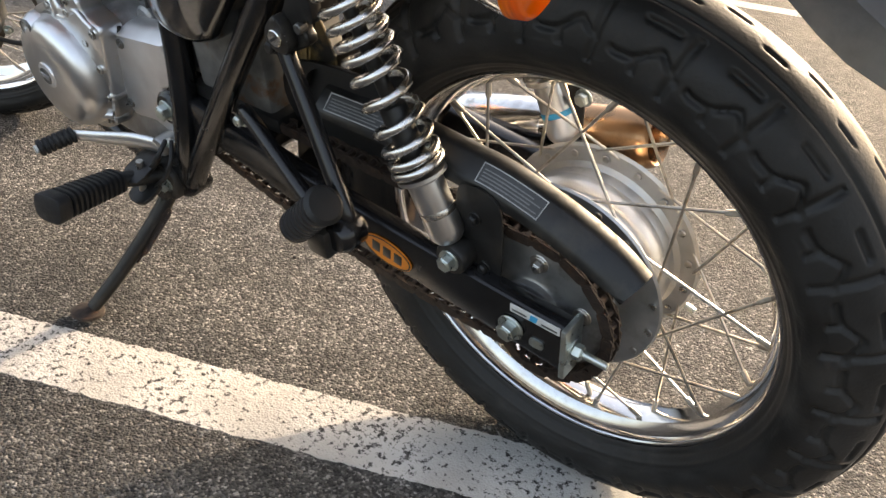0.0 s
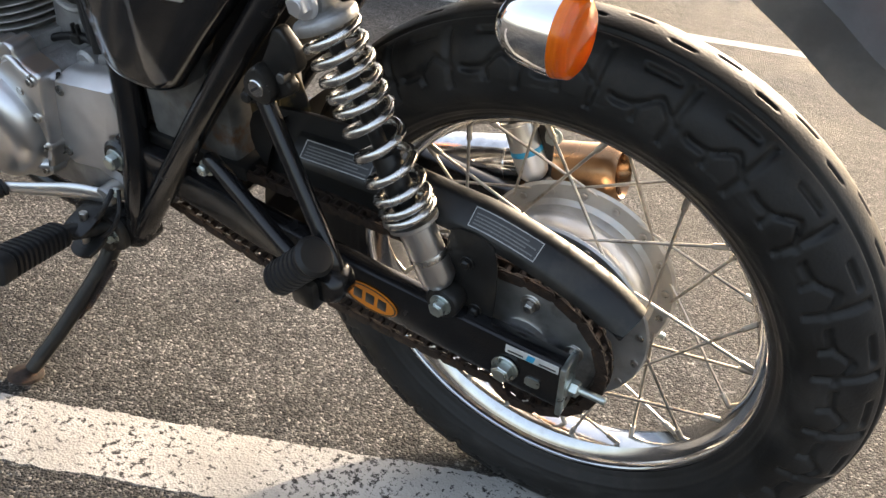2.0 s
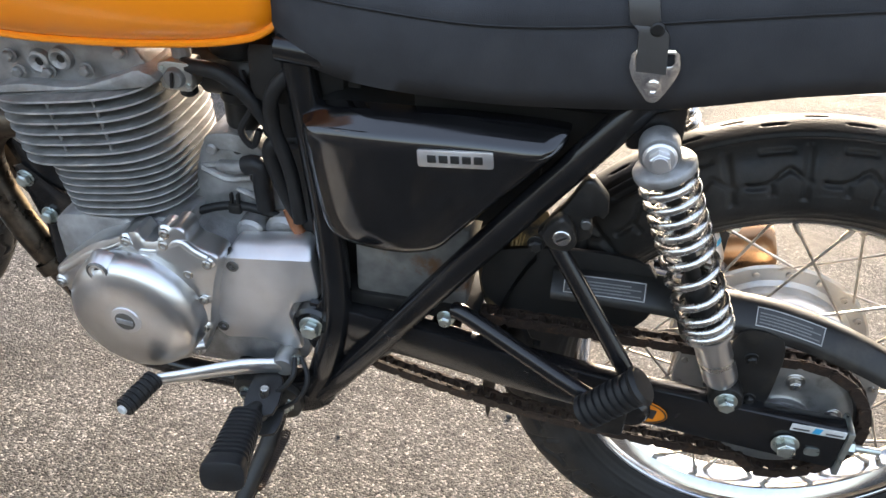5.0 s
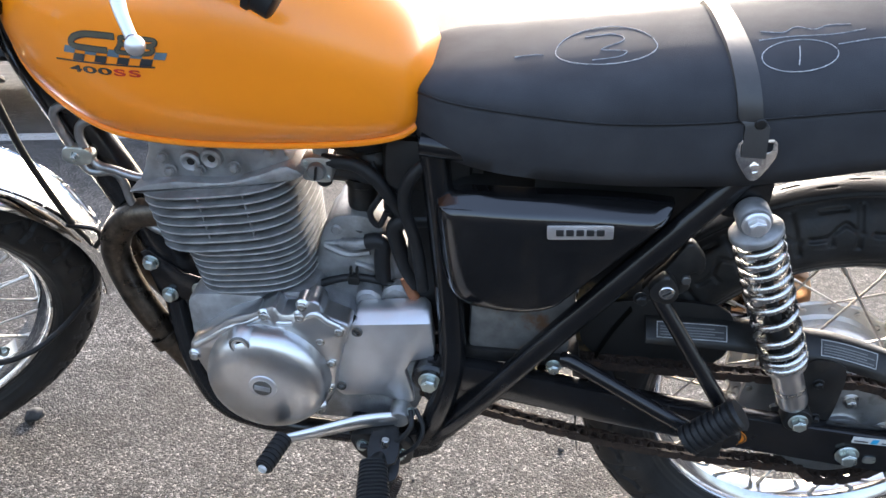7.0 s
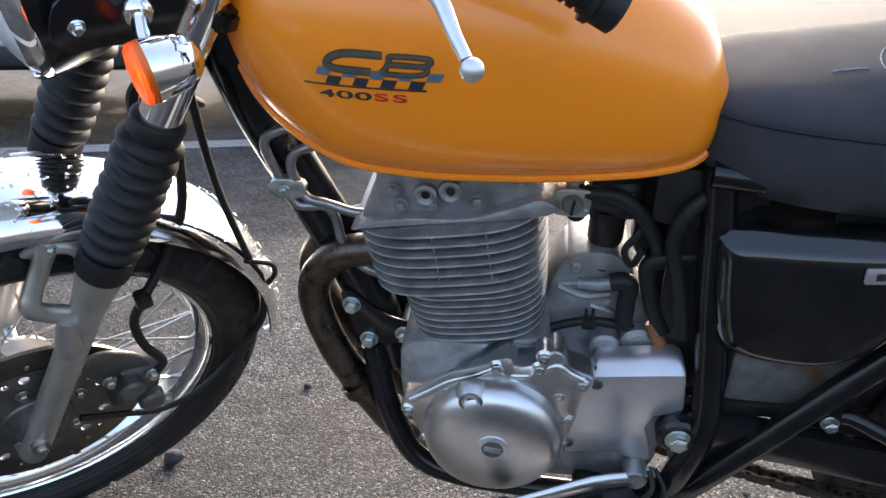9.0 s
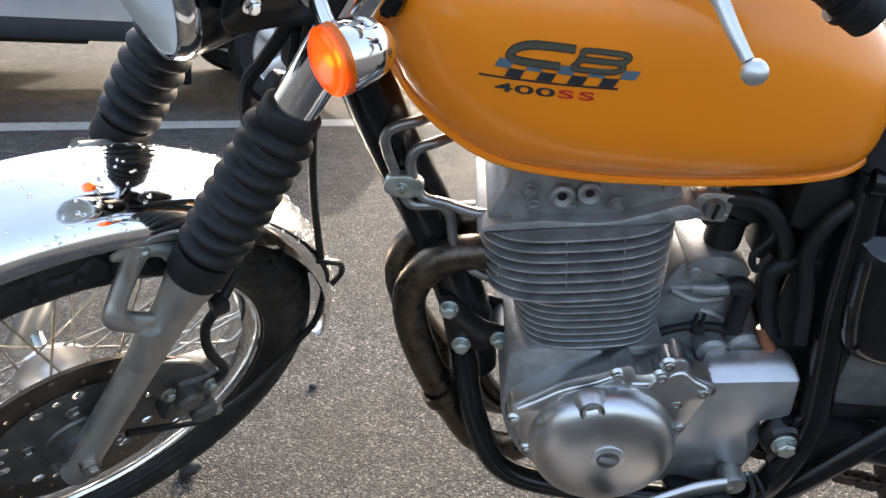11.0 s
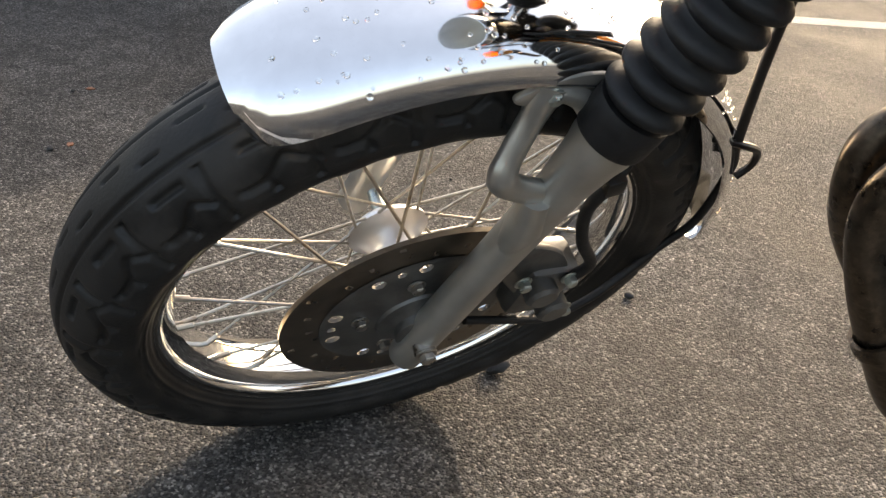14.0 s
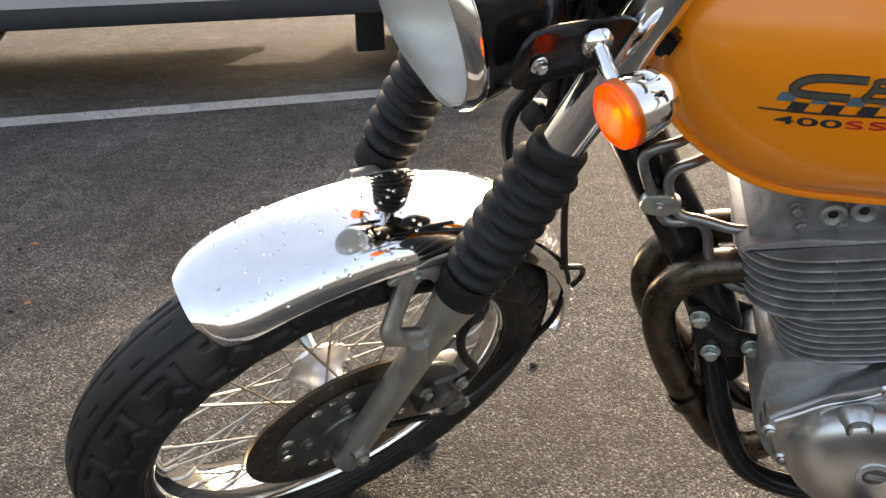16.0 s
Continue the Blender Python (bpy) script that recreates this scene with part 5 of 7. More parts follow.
part("plug_ring", lathe([(0.0125, 0.0), (0.0135, 0.003), (0.0115, 0.005), (0.0095, 0.003)], (-0.7868, -0.1415, 0.4465), (0, -1, 0), 28, closed=True), DARK_ALLOY, gc)
part("cap_hole", cyl((-0.7868, -0.140, 0.4465), (-0.7868, -0.1422, 0.4465), 0.0048, 12), BLACK_SATIN, gc)
part("rib", tube([(-0.735, -0.140, 0.345), (-0.712, -0.130, 0.333), (-0.692, -0.114, 0.328)], 0.0065, 10, 4), ALLOY_POLISHED, gc)
for run, y in ((((-0.758, 0.474), (-0.747, 0.464), (-0.721, 0.467), (-0.6975, 0.4835), (-0.682, 0.474), (-0.666, 0.466)), -0.1135), (((-0.752, 0.462), (-0.747, 0.458), (-0.724, 0.4545), (-0.708, 0.446), (-0.706, 0.425), (-0.694, 0.405)), -0.1145),
               (((-0.858, 0.412), (-0.838, 0.426), (-0.812, 0.446), (-0.782, 0.460), (-0.762, 0.472)), -0.1125)):
    part("rib", tube([(x, y, z) for x, z in run], 0.0046, 10, 5), ALLOY_POLISHED, gc)
for x, z in ((-0.761, 0.474), (-0.711, 0.494), (-0.715, 0.477), (-0.666, 0.459), (-0.691, 0.441), (-0.678, 0.405), (-0.815, 0.434), (-0.861, 0.396), (-0.684, 0.36), (-0.84, 0.35), (-0.70, 0.318), (-0.765, 0.302)):
    b = cyl((x, -0.088, z), (x, -0.1155, z), 0.0092, 18, 0.003)
    part("bolt_boss", b, ALLOY_POLISHED, gc)
    part("bolt", lathe([(0.0062, 0.0), (0.0062, 0.003), (0.0052, 0.004), (0.0035, 0.004), (0.0032, 0.001), (0, 0.001)], (x, -0.1155, z), (0, -1, 0), 14), STEEL, gc)
for x0, z0, x1, z1 in ((-0.700, 0.532, -0.640, 0.536), (-0.66, 0.505, -0.625, 0.49)):
    part("rib", tube([(x0, -0.028, z0), ((x0 + x1) / 2, -0.031, (z0 + z1) / 2 + 0.004), (x1, -0.028, z1)], 0.004, 8, 4), ALLOY_CAST, cc)
part("boss", cyl((-0.64, -0.025, 0.462), (-0.64, -0.055, 0.462), 0.018, 18, 0.004), ALLOY_CAST, cc)
part("boss", cyl((-0.602, -0.025, 0.465), (-0.602, -0.05, 0.465), 0.022, 20, 0.005), ALLOY_CAST, cc)

# front sprocket cover
sc = [(-0.653, 0.461), (-0.648, 0.466), (-0.60, 0.4725), (-0.565, 0.478), (-0.556, 0.475), (-0.5525, 0.466), (-0.546, 0.416), (-0.549, 0.408), (-0.578, 0.398), (-0.585, 0.38), (-0.575, 0.345), (-0.572, 0.326), (-0.585, 0.322), (-0.62, 0.333), (-0.67, 0.325), (-0.682, 0.335), (-0.684, 0.36), (-0.665, 0.43)]
spd = prism(sc, -0.0925, -0.070, 0.004)
fold, fold_up = Vector((-0.60, 0, 0.4595)), Vector((-0.128, 0, 0.992))
bmesh.ops.bisect_plane(spd, geom=[*spd.verts, *spd.edges, *spd.faces], plane_co=fold, plane_no=fold_up)
for v in spd.verts:
    v.co.y += max(0.0, (v.co - fold).dot(fold_up)) * 1.5
sp = part("sprocket_cover", spd, ALLOY_SILVER, bike, "satin silver front sprocket cover", sharp=35)
for x, z in ((-0.648, 0.442), (-0.672, 0.345)):
    part("bolt", lathe([(0.0070, 0.0005), (0.0070, 0.003), (0.0058, 0.0036), (0.004, 0.0036), (0.0035, 0.001), (0, 0.001)], (x, -0.0915, z), (0, -1, 0), 18), DARK_ALLOY, sp)
# black strip painting the dark of the gap along the cover's left edge
part("gap_shade", tube([(-0.652, -0.085, 0.462), (-0.668, -0.0935, 0.425), (-0.685, -0.0935, 0.362), (-0.683, -0.0935, 0.338)], 0.0028, 8, 3), BLACK_SATIN, sp)

# wire and hoses round the engine
part("engine_wire", tube([(-0.745, -0.085, 0.456), (-0.735, -0.065, 0.458), (-0.710, -0.045, 0.475), (-0.671, -0.037, 0.486), (-0.636, -0.037, 0.487), (-0.605, -0.038, 0.480), (-0.58, -0.042, 0.470)], 0.0052, 10, 6), RUBBER, bike, "black wire over the engine")
wc = part("wire_clip", block((0.016, 0.014, 0.013), 0.003, Matrix.Translation((-0.661, -0.038, 0.486))), BLACK_SATIN, bike)
for x in (-0.665, -0.657):
    part("prong", block((0.0035, 0.006, 0.016), 0.001, Matrix.Translation((x, -0.038, 0.497))), BLACK_SATIN, wc)
part("breather_hose", tube([(-0.642, -0.040, 0.547), (-0.630, -0.041, 0.551), (-0.622, -0.041, 0.545), (-0.623, -0.041, 0.524), (-0.622, -0.040, 0.492)], 0.0105, 14, 5), RUBBER, bike, "black rubber breather hose")
part("breather_hose", tube([(-0.560, -0.045, 0.592), (-0.591, -0.045, 0.588), (-0.606, -0.045, 0.575), (-0.600, -0.045, 0.545), (-0.592, -0.045, 0.520), (-0.578, -0.046, 0.490)], 0.0105, 14, 5), RUBBER, bike, "black rubber breather hose")
part("fuel_hose", tube([(-0.690, -0.052, 0.668), (-0.676, -0.055, 0.668), (-0.650, -0.056, 0.666), (-0.6265, -0.055, 0.648), (-0.605, -0.052, 0.6165), (-0.598, -0.045, 0.598)], 0.0085, 14, 5), RUBBER, bike, "black fuel hose")
ft_ = part("fuel_tap", prism(rounded([(-0.713, 0.672), (-0.682, 0.674), (-0.677, 0.670), (-0.678, 0.648), (-0.684, 0.642), (-0.709, 0.643), (-0.713, 0.648)], 3), -0.062, -0.036, 0.002), FORK_GREY, bike, "grey alloy fuel tap under the tank")
part("knob", lathe([(0, 0.007), (0.0095, 0.007), (0.011, 0.005), (0.0115, 0), (0, 0)], (-0.6955, -0.062, 0.658), (0, -1, 0), 22), CARRIER_ALLOY, ft_)
part("knob_bar", block((0.003, 0.005, 0.017), 0.001, Matrix.Translation((-0.6955, -0.070, 0.658)) @ Matrix.Rotation(radians(8), 4, "Y")), BLACK_SATIN, ft_)
for x, z in ((-0.7085, 0.6675), (-0.682, 0.650)):
    part("screw", cyl((x, -0.061, z), (x, -0.0645, z), 0.0028, 10, 0.0006), ZINC, ft_)
part("bowl", cyl((-0.690, -0.048, 0.645), (-0.690, -0.048, 0.632), 0.0095, 16, 0.003), BLACK_SATIN, ft_)
part("neck", cyl((-0.694, -0.044, 0.67), (-0.694, -0.044, 0.73), 0.010, 14), ALLOY_CAST, ft_)
cb = part("carburettor", lathe([(0.02, -0.04), (0.028, -0.038), (0.03, -0.01), (0.034, 0.0), (0.034, 0.02), (0.026, 0.035), (0.02, 0.05)], (-0.65, 0.0, 0.645), (1, 0, 0.05), 24), BLACK_SATIN, bike, "dark carburettor")
part("float_bowl", lathe([(0, -0.026), (0.012, -0.026), (0.018, -0.022), (0.020, -0.016), (0.020, 0.012), (0.023, 0.014), (0.023, 0.024), (0, 0.024)], (-0.652, -0.005, 0.602), (0, 0, 1), 24), BLACK_SATIN, cb, "dark float bowl")
part("drain", tube([(-0.658, -0.02, 0.580), (-0.660, -0.028, 0.565), (-0.652, -0.032, 0.558), (-0.646, -0.028, 0.566), (-0.646, -0.02, 0.582)], 0.0028, 8, 4), BLACK_SATIN, cb)
part("diaphragm_cover", cyl((-0.645, -0.005, 0.67), (-0.645, -0.005, 0.70), 0.034, 28, 0.004), BLACK_SATIN, cb)
part("intake_boot", cyl((-0.71, 0, 0.65), (-0.67, 0, 0.647), 0.026, 20, 0.004), RUBBER, cb)
part("outlet_boot", cyl((-0.62, 0, 0.647), (-0.53, 0, 0.63), 0.030, 20, 0.004), RUBBER, cb)
part("choke_cable", tube([(-0.635, -0.035, 0.66), (-0.62, -0.05, 0.63), (-0.635, -0.052, 0.60), (-0.625, -0.05, 0.58), (-0.615, -0.048, 0.60)], 0.004, 8, 5), RUBBER, cb)
part("wiring", tube([(-0.56, -0.07, 0.69), (-0.585, -0.075, 0.66), (-0.59, -0.07, 0.62), (-0.575, -0.072, 0.57), (-0.565, -0.08, 0.51)], 0.008, 10, 4), RUBBER, cb)

# engine mount plate on the down tube
mp = part("engine_mount", prism([(-0.955, 0.492), (-0.942, 0.497), (-0.90, 0.462), (-0.868, 0.452), (-0.868, 0.428), (-0.915, 0.412), (-0.937, 0.416)], -0.028, -0.023, 0.001), BLACK_GLOSS, bike, "black engine mount plate with zinc bolts")
part("engine_mount", prism([(-0.955, 0.492), (-0.942, 0.497), (-0.90, 0.462), (-0.868, 0.452), (-0.868, 0.428), (-0.915, 0.412), (-0.937, 0.416)], 0.023, 0.028, 0.001), BLACK_GLOSS, bike)
for x, z in ((-0.942, 0.477), (-0.923, 0.425), (-0.879, 0.437)):
    part("bolt", hexbolt((x, -0.028, z), (0, -1, 0), 0.0085, 0.008), ZINC, mp)
part("boss", cyl((-0.872, 0.03, 0.437), (-0.872, -0.022, 0.437), 0.014, 18, 0.002), ALLOY_CAST, mp)

# oil pipes up to the head
op = part("oil_pipe", tube([(-0.975, -0.02, 0.714), (-0.992, -0.033, 0.711), (-1.014, -0.035, 0.703), (-1.023, -0.035, 0.693), (-1.021, -0.035, 0.676), (-1.006, -0.035, 0.639), (-0.997, -0.035, 0.620), (-0.985, -0.035, 0.616), (-0.963, -0.035, 0.618), (-0.952, -0.036, 0.605), (-0.945, -0.038, 0.575), (-0.925, -0.04, 0.545), (-0.89, -0.04, 0.53)], 0.0055, 12, 6), OIL_PIPE, bike, "grey steel oil pipes beside the frame")
part("oil_pipe", tube([(-0.955, -0.02, 0.692), (-0.974, -0.033, 0.689), (-0.991, -0.035, 0.681), (-0.997, -0.035, 0.666), (-0.992, -0.035, 0.644), (-0.981, -0.036, 0.627), (-0.9585, -0.040, 0.624), (-0.925, -0.044, 0.618), (-0.885, -0.045, 0.622)], 0.0055, 12, 6), OIL_PIPE, bike)
clip_ = prism(rounded([(-1.022, 0.634), (-1.018, 0.650), (-0.996, 0.653), (-0.982, 0.645), (-0.986, 0.631), (-1.005, 0.627)], 3), -0.043, -0.028, 0.003)
part("pipe_clip", clip_, ZINC, op)
part("bolt", hexbolt((-1.004, -0.043, 0.640), (0, -1, 0), 0.0045, 0.004), ZINC, op)

# exhaust: two header pipes, then one silencer on the far side
for k, (y0, y1, bend) in enumerate(((-0.034, -0.022, 0.0), (0.034, 0.06, 0.012))):
    pts = [(-0.878, y0, 0.564), (-0.905, y0, 0.565), (-0.948, y0, 0.555), (-0.980 - bend, y0 * 0.9, 0.520), (-0.987 - bend, y0 * 0.8, 0.472), (-0.965 - bend, (y0 + y1) / 2, 0.40),
           (-0.925, y1, 0.318), (-0.885, y1 + 0.01, 0.252), (-0.83, y1 + 0.035, 0.212), (-0.74, 0.075, 0.205), (-0.60, 0.105, 0.225), (-0.46, 0.14, 0.275), (-0.33, 0.16, 0.315)]
    e = part("exhaust_pipe", tube(pts, 0.0195, 18, 6), EXHAUST, bike, "tarnished dark exhaust header pipe")
    part("flange", lathe([(0.02, -0.006), (0.031, -0.006), (0.033, -0.003), (0.033, 0.003), (0.031, 0.006), (0.02, 0.006)], (-0.893, y0, 0.565), (1, 0, -0.1), 20, closed=True), CHROME_OLD, e)
    part("heat_clamp", lathe([(0.0195, -0.008), (0.0235, -0.008), (0.0235, 0.008), (0.0195, 0.008)], (-0.94, y1 - 0.005, 0.345), (0.5, 0, -0.85), 20, closed=True), EXHAUST, e)
sl = part("silencer", lathe([(0.018, 0), (0.022, 0.0), (0.031, 0.05), (0.0345, 0.09), (0.035, 0.335), (0.033, 0.345), (0.029, 0.35), (0.025, 0.345), (0.023, 0.3)], (-0.345, 0.160, 0.315), (0.33, 0.01, 0.078), 40), HEAT_TINT, bike, "copper tinted steel silencer")
part("front_sleeve", lathe([(0.0345, 0.06), (0.0362, 0.063), (0.0362, 0.205), (0.0345, 0.208)], (-0.345, 0.160, 0.315), (0.33, 0.01, 0.078), 40, closed=True), CHROME_OLD, sl, "worn chrome sleeve")
part("clamp", lathe([(0.035, -0.011), (0.0395, -0.011), (0.0395, 0.011), (0.035, 0.011)], (-0.13, 0.167, 0.366), (0.33, 0.01, 0.078), 32, closed=True), CHROME, sl)
part("bracket", block((0.03, 0.006, 0.09), 0.003, Matrix.Translation((-0.09, 0.118, 0.43))), BLACK_SATIN, sl)
part("bolt", hexbolt((-0.075, 0.115, 0.455), (0, -1, 0), 0.008, 0.008), ZINC, sl)
br_ = part("brake_rod", tube([(-0.42, 0.10, 0.34), (-0.10, 0.105, 0.315), (0.055, 0.10, 0.25)], 0.0035, 8), ZINC, bike, "thin zinc brake rod")
part("brake_arm", block((0.016, 0.008, 0.09), 0.003, Matrix.Translation((0.055, 0.098, 0.29)) @ Matrix.Rotation(radians(10), 4, "Y")), ALLOY_CAST, br_)
part("adjuster", cyl((0.06, 0.10, 0.249), (0.10, 0.10, 0.237), 0.004, 8, 0.001), ZINC, br_)

# ---- tank ----
def curve1(xs, ys):
    """A smooth function through the points."""
    p = smooth_path([(a, b, 0) for a, b in zip(xs, ys)], 10)
    px, py = np.array([q.x for q in p]), np.array([q.y for q in p])
    return lambda x: float(np.interp(x, px, py))


TX = (-1.046, -1.034, -0.997, -0.93, -0.85, -0.76, -0.68, -0.62, -0.584, -0.563)
tank_top = curve1(TX, (0.866, 0.889, 0.914, 0.936, 0.942, 0.932, 0.905, 0.872, 0.842, 0.795))
tank_low = curve1(TX, (0.838, 0.808, 0.754, 0.712, 0.703, 0.704, 0.708, 0.713, 0.722, 0.745))
tank_half = curve1(TX, (0.034, 0.072, 0.106, 0.129, 0.139, 0.137, 0.127, 0.112, 0.094, 0.062))
TANK_N = 56


def tank_section(x, k=1.0, n=56):
    """The tank's outline across, at x: full flanks, a flat belly and a rounded back."""
    zt, zb, w = tank_top(x), tank_low(x), tank_half(x)
    zc = zb + 0.46 * (zt - zb)
    out = []
    for i in range(n):
        a = 2 * math.pi * i / n
        c, s = math.cos(a), math.sin(a)
        if s >= 0:
            y, z = w * math.copysign(abs(c) ** 0.80, c), zc + (zt - zc) * abs(s) ** 0.9
        else:
            y, z = w * math.copysign(abs(c) ** 0.2, c) * (1 - 0.10 * abs(s) ** 3), zc - (zc - zb) * abs(s) ** 0.8
        out.append((x, y, z))
    return out


def tank_flank(x, z):
    """The y of the tank's left flank at x and z, with its outward normal."""
    def y_at(x, z):
        zt, zb, w = tank_top(x), tank_low(x), tank_half(x)
        zc = zb + 0.46 * (zt - zb)
        if z >= zc:
            s = min(1, (z - zc) / (zt - zc)) ** (1 / 0.9)
            return -w * math.cos(math.asin(s)) ** 0.80
        s = min(1, (zc - z) / (zc - zb)) ** (1 / 0.8)
        return -w * math.cos(math.asin(s)) ** 0.2 * (1 - 0.10 * s ** 3)
    y = y_at(x, z)
    e = 0.004
    n = Vector(((y_at(x + e, z) - y_at(x - e, z)) / (2 * e), -1, (y_at(x, z + e) - y_at(x, z - e)) / (2 * e))).normalized()
    return y, n


xs = -1.046 + 0.483 * (0.5 - 0.5 * np.cos(np.linspace(0, math.pi, TANK_N)))
bm = bmesh.new()
ring_faces(bm, [[bm.verts.new(p) for p in tank_section(x)] for x in xs])
tank = part("fuel_tank", bm, ORANGE, bike, "glossy orange fuel tank with dark decal", sharp=70)
# seam flange under the belly
flange = []
for sgn in (-1, 1):
    run = [(x, -sgn * (tank_flank(x, tank_low(x) + 0.008)[0] + 0.001), tank_low(x) + 0.004) for x in np.linspace(-1.022, -0.566, 60)]
    flange += run if sgn < 0 else run[::-1]
part("seam", tube(flange, 0.0042, 8, closed=True), ORANGE, tank, "orange pressed seam")
part("filler_cap", lathe([(0, 0.028), (0.022, 0.027), (0.034, 0.022), (0.037, 0.014), (0.037, 0), (0, 0)], (-0.86, 0, tank_top(-0.86) - 0.006), (0, 0, 1), 32), CHROME, tank, "chrome filler cap")


def on_tank(bm, lift=0.0006):
    """Wraps a flat decal, drawn in x and z, onto the left flank."""
    for v in bm.verts:
        y, n = tank_flank(v.co.x, v.co.z)
        h = lift - v.co.y
        v.co = Vector((v.co.x, y, v.co.z)) + n * h
    return bm


def strip(outline, h0=0.0, cuts=10):
    """A thin decal film with enough faces to bend."""
    bm = prism(outline, 0.0, -0.0005)
    xs_ = [p[0] for p in outline]
    for k in range(1, cuts):
        x = min(xs_) + (max(xs_) - min(xs_)) * k / cuts
        bmesh.ops.bisect_plane(bm, geom=[*bm.verts, *bm.edges, *bm.faces], plane_co=(x, 0, 0), plane_no=(1, 0, 0))
    return on_tank(bm)


def outline_band(points, width, closed=True, lift=0.0009):
    """A band drawn along a line in x and z."""
    p = [Vector(q) for q in points]
    n = len(p)
    left, right = [], []
    for i in range(n):
        a, b = (p[i - 1], p[(i + 1) % n]) if closed else (p[max(i - 1, 0)], p[min(i + 1, n - 1)])
        d = (b - a).normalized()
        nn = Vector((-d.y, d.x)) * width / 2
        left.append(p[i] + nn)
        right.append(p[i] - nn)
    bm = bmesh.new()
    rows = [[bm.verts.new((v.x, y, v.y)) for v, y in ((l, 0), (l, -0.0005), (r, -0.0005), (r, 0))] for l, r in zip(left, right)]
    ring_faces(bm, rows, closed_path=closed)
    return on_tank(bm, lift)


# the emblem: two slanting outlined forms, a checkered strip, a rule and the number
EX, EZ = -0.8785, 0.8275


def stroke(points, closed):
    """A slanting stroke of the emblem: (x, z) about its middle, rounded."""
    run = rounded(points, 5) if closed else [(q.x, q.y) for q in smooth_path([(x, z, 0) for x, z in points], 6)]
    return [(EX + 1.05 * x + 0.45 * z, EZ + z) for x, z in run]


hook = [(0.002, 0.0075), (-0.014, 0.0076), (-0.030, 0.0066), (-0.0395, 0.002), (-0.0405, -0.0045), (-0.033, -0.0073), (-0.018, -0.0076), (-0.001, -0.0076)]
bow_low = [(0.010, -0.0076), (0.034, -0.0076), (0.0425, -0.0058), (0.043, -0.0015), (0.036, 0.0004), (0.012, 0.0004), (0.0095, -0.003)]
bow_high = [(0.012, 0.0006), (0.036, 0.0006), (0.043, 0.0026), (0.0425, 0.0062), (0.035, 0.0076), (0.010, 0.0076), (0.0095, 0.004)]
emb = part("emblem", outline_band(stroke(hook, False), 0.0070, False, 0.0006), DECAL_BLACK, tank, "dark emblem with checkered strip")
part("emblem_form", outline_band(stroke(hook, False), 0.0046, False, 0.0010), DECAL_GREY, emb)
for bow in (bow_low, bow_high):
    part("emblem_form", outline_band(stroke(bow, True), 0.0050, True, 0.0006), DECAL_BLACK, emb)
    part("emblem_form", outline_band(stroke(bow, True), 0.0028, True, 0.0010), DECAL_GREY, emb)
CHECK_W, CHECK_H = 0.0124, 0.0074
for row in (0, 1):
    for k in range(9):
        if (k + row) % 2 == 0:
            z0 = 0.8200 - CHECK_H * (row + 1)
            x0 = -0.9335 + CHECK_W * k
            q = [(x0, z0), (x0 + CHECK_W, z0), (x0 + CHECK_W, z0 + CHECK_H), (x0, z0 + CHECK_H)]
            lift = 0.026 * (x0 + 0.9335)
            part("check", strip([(x + 0.45 * (z - 0.8143), z + lift) for x, z in q], 3), DECAL_BLUE if row == 0 else DECAL_BLACK, emb)
part("rule", strip([(-0.9455, 0.8028), (-0.8345, 0.8058), (-0.8345, 0.8073), (-0.9455, 0.8043)], cuts=16), DECAL_BLACK, emb)
for text, x, wide, colour in (("4", -0.9245, 2.5, DECAL_BLACK), ("0", -0.9080, 2.75, DECAL_BLACK), ("0", -0.8910, 2.75, DECAL_BLACK), ("S", -0.8745, 2.5, DECAL_RED), ("S", -0.8580, 2.5, DECAL_RED)):
    place = Matrix.Translation((x, 0, 0.7955 + 0.03 * (x + 0.92))) @ Matrix.Rotation(radians(-1.5), 4, "Y") @ Matrix.Diagonal((wide, 1, 0.85, 1))
    part("number" if colour is DECAL_BLACK else "letter", on_tank(letters(text, 0.0118, place, 0.0003, 0.0002)), colour, emb)

# ---- seat ----
SX = (-0.592, -0.575, -0.54, -0.48, -0.38, -0.29, -0.20, -0.10, 0.02, 0.12, 0.18, 0.205)
seat_top = curve1(SX, (0.764, 0.786, 0.797, 0.806, 0.823, 0.838, 0.853, 0.871, 0.893, 0.893, 0.880, 0.848))
seat_seam = curve1(SX, (0.755, 0.773, 0.774, 0.773, 0.772, 0.781, 0.796, 0.812, 0.828, 0.832, 0.832, 0.83))
seat_low = curve1(SX, (0.735, 0.718, 0.704, 0.696, 0.696, 0.703, 0.715, 0.738, 0.758, 0.775, 0.79, 0.81))
seat_half = curve1(SX, (0.050, 0.082, 0.104, 0.117, 0.125, 0.129, 0.130, 0.128, 0.122, 0.112, 0.09, 0.05))


def seat_section(x):
    t, m_, l, w = seat_top(x), seat_seam(x), seat_low(x), seat_half(x)
    half = [(w * 0.90, l), (w * 0.97, l + 0.3 * (m_ - l)), (w * 1.0, m_ - 0.006), (w * 0.992, m_ - 0.0015), (w * 0.985, m_), (w * 0.99, m_ + 0.003)]
    for k in range(1, 9):
        a = radians(90 * k / 8)
        half.append((w * 0.99 * math.cos(a) ** 0.62, m_ + 0.003 + (t - m_ - 0.003) * math.sin(a) ** 0.95))
    return [(x, -y, z) for y, z in half] + [(x, y, z) for y, z in half[-2::-1]]


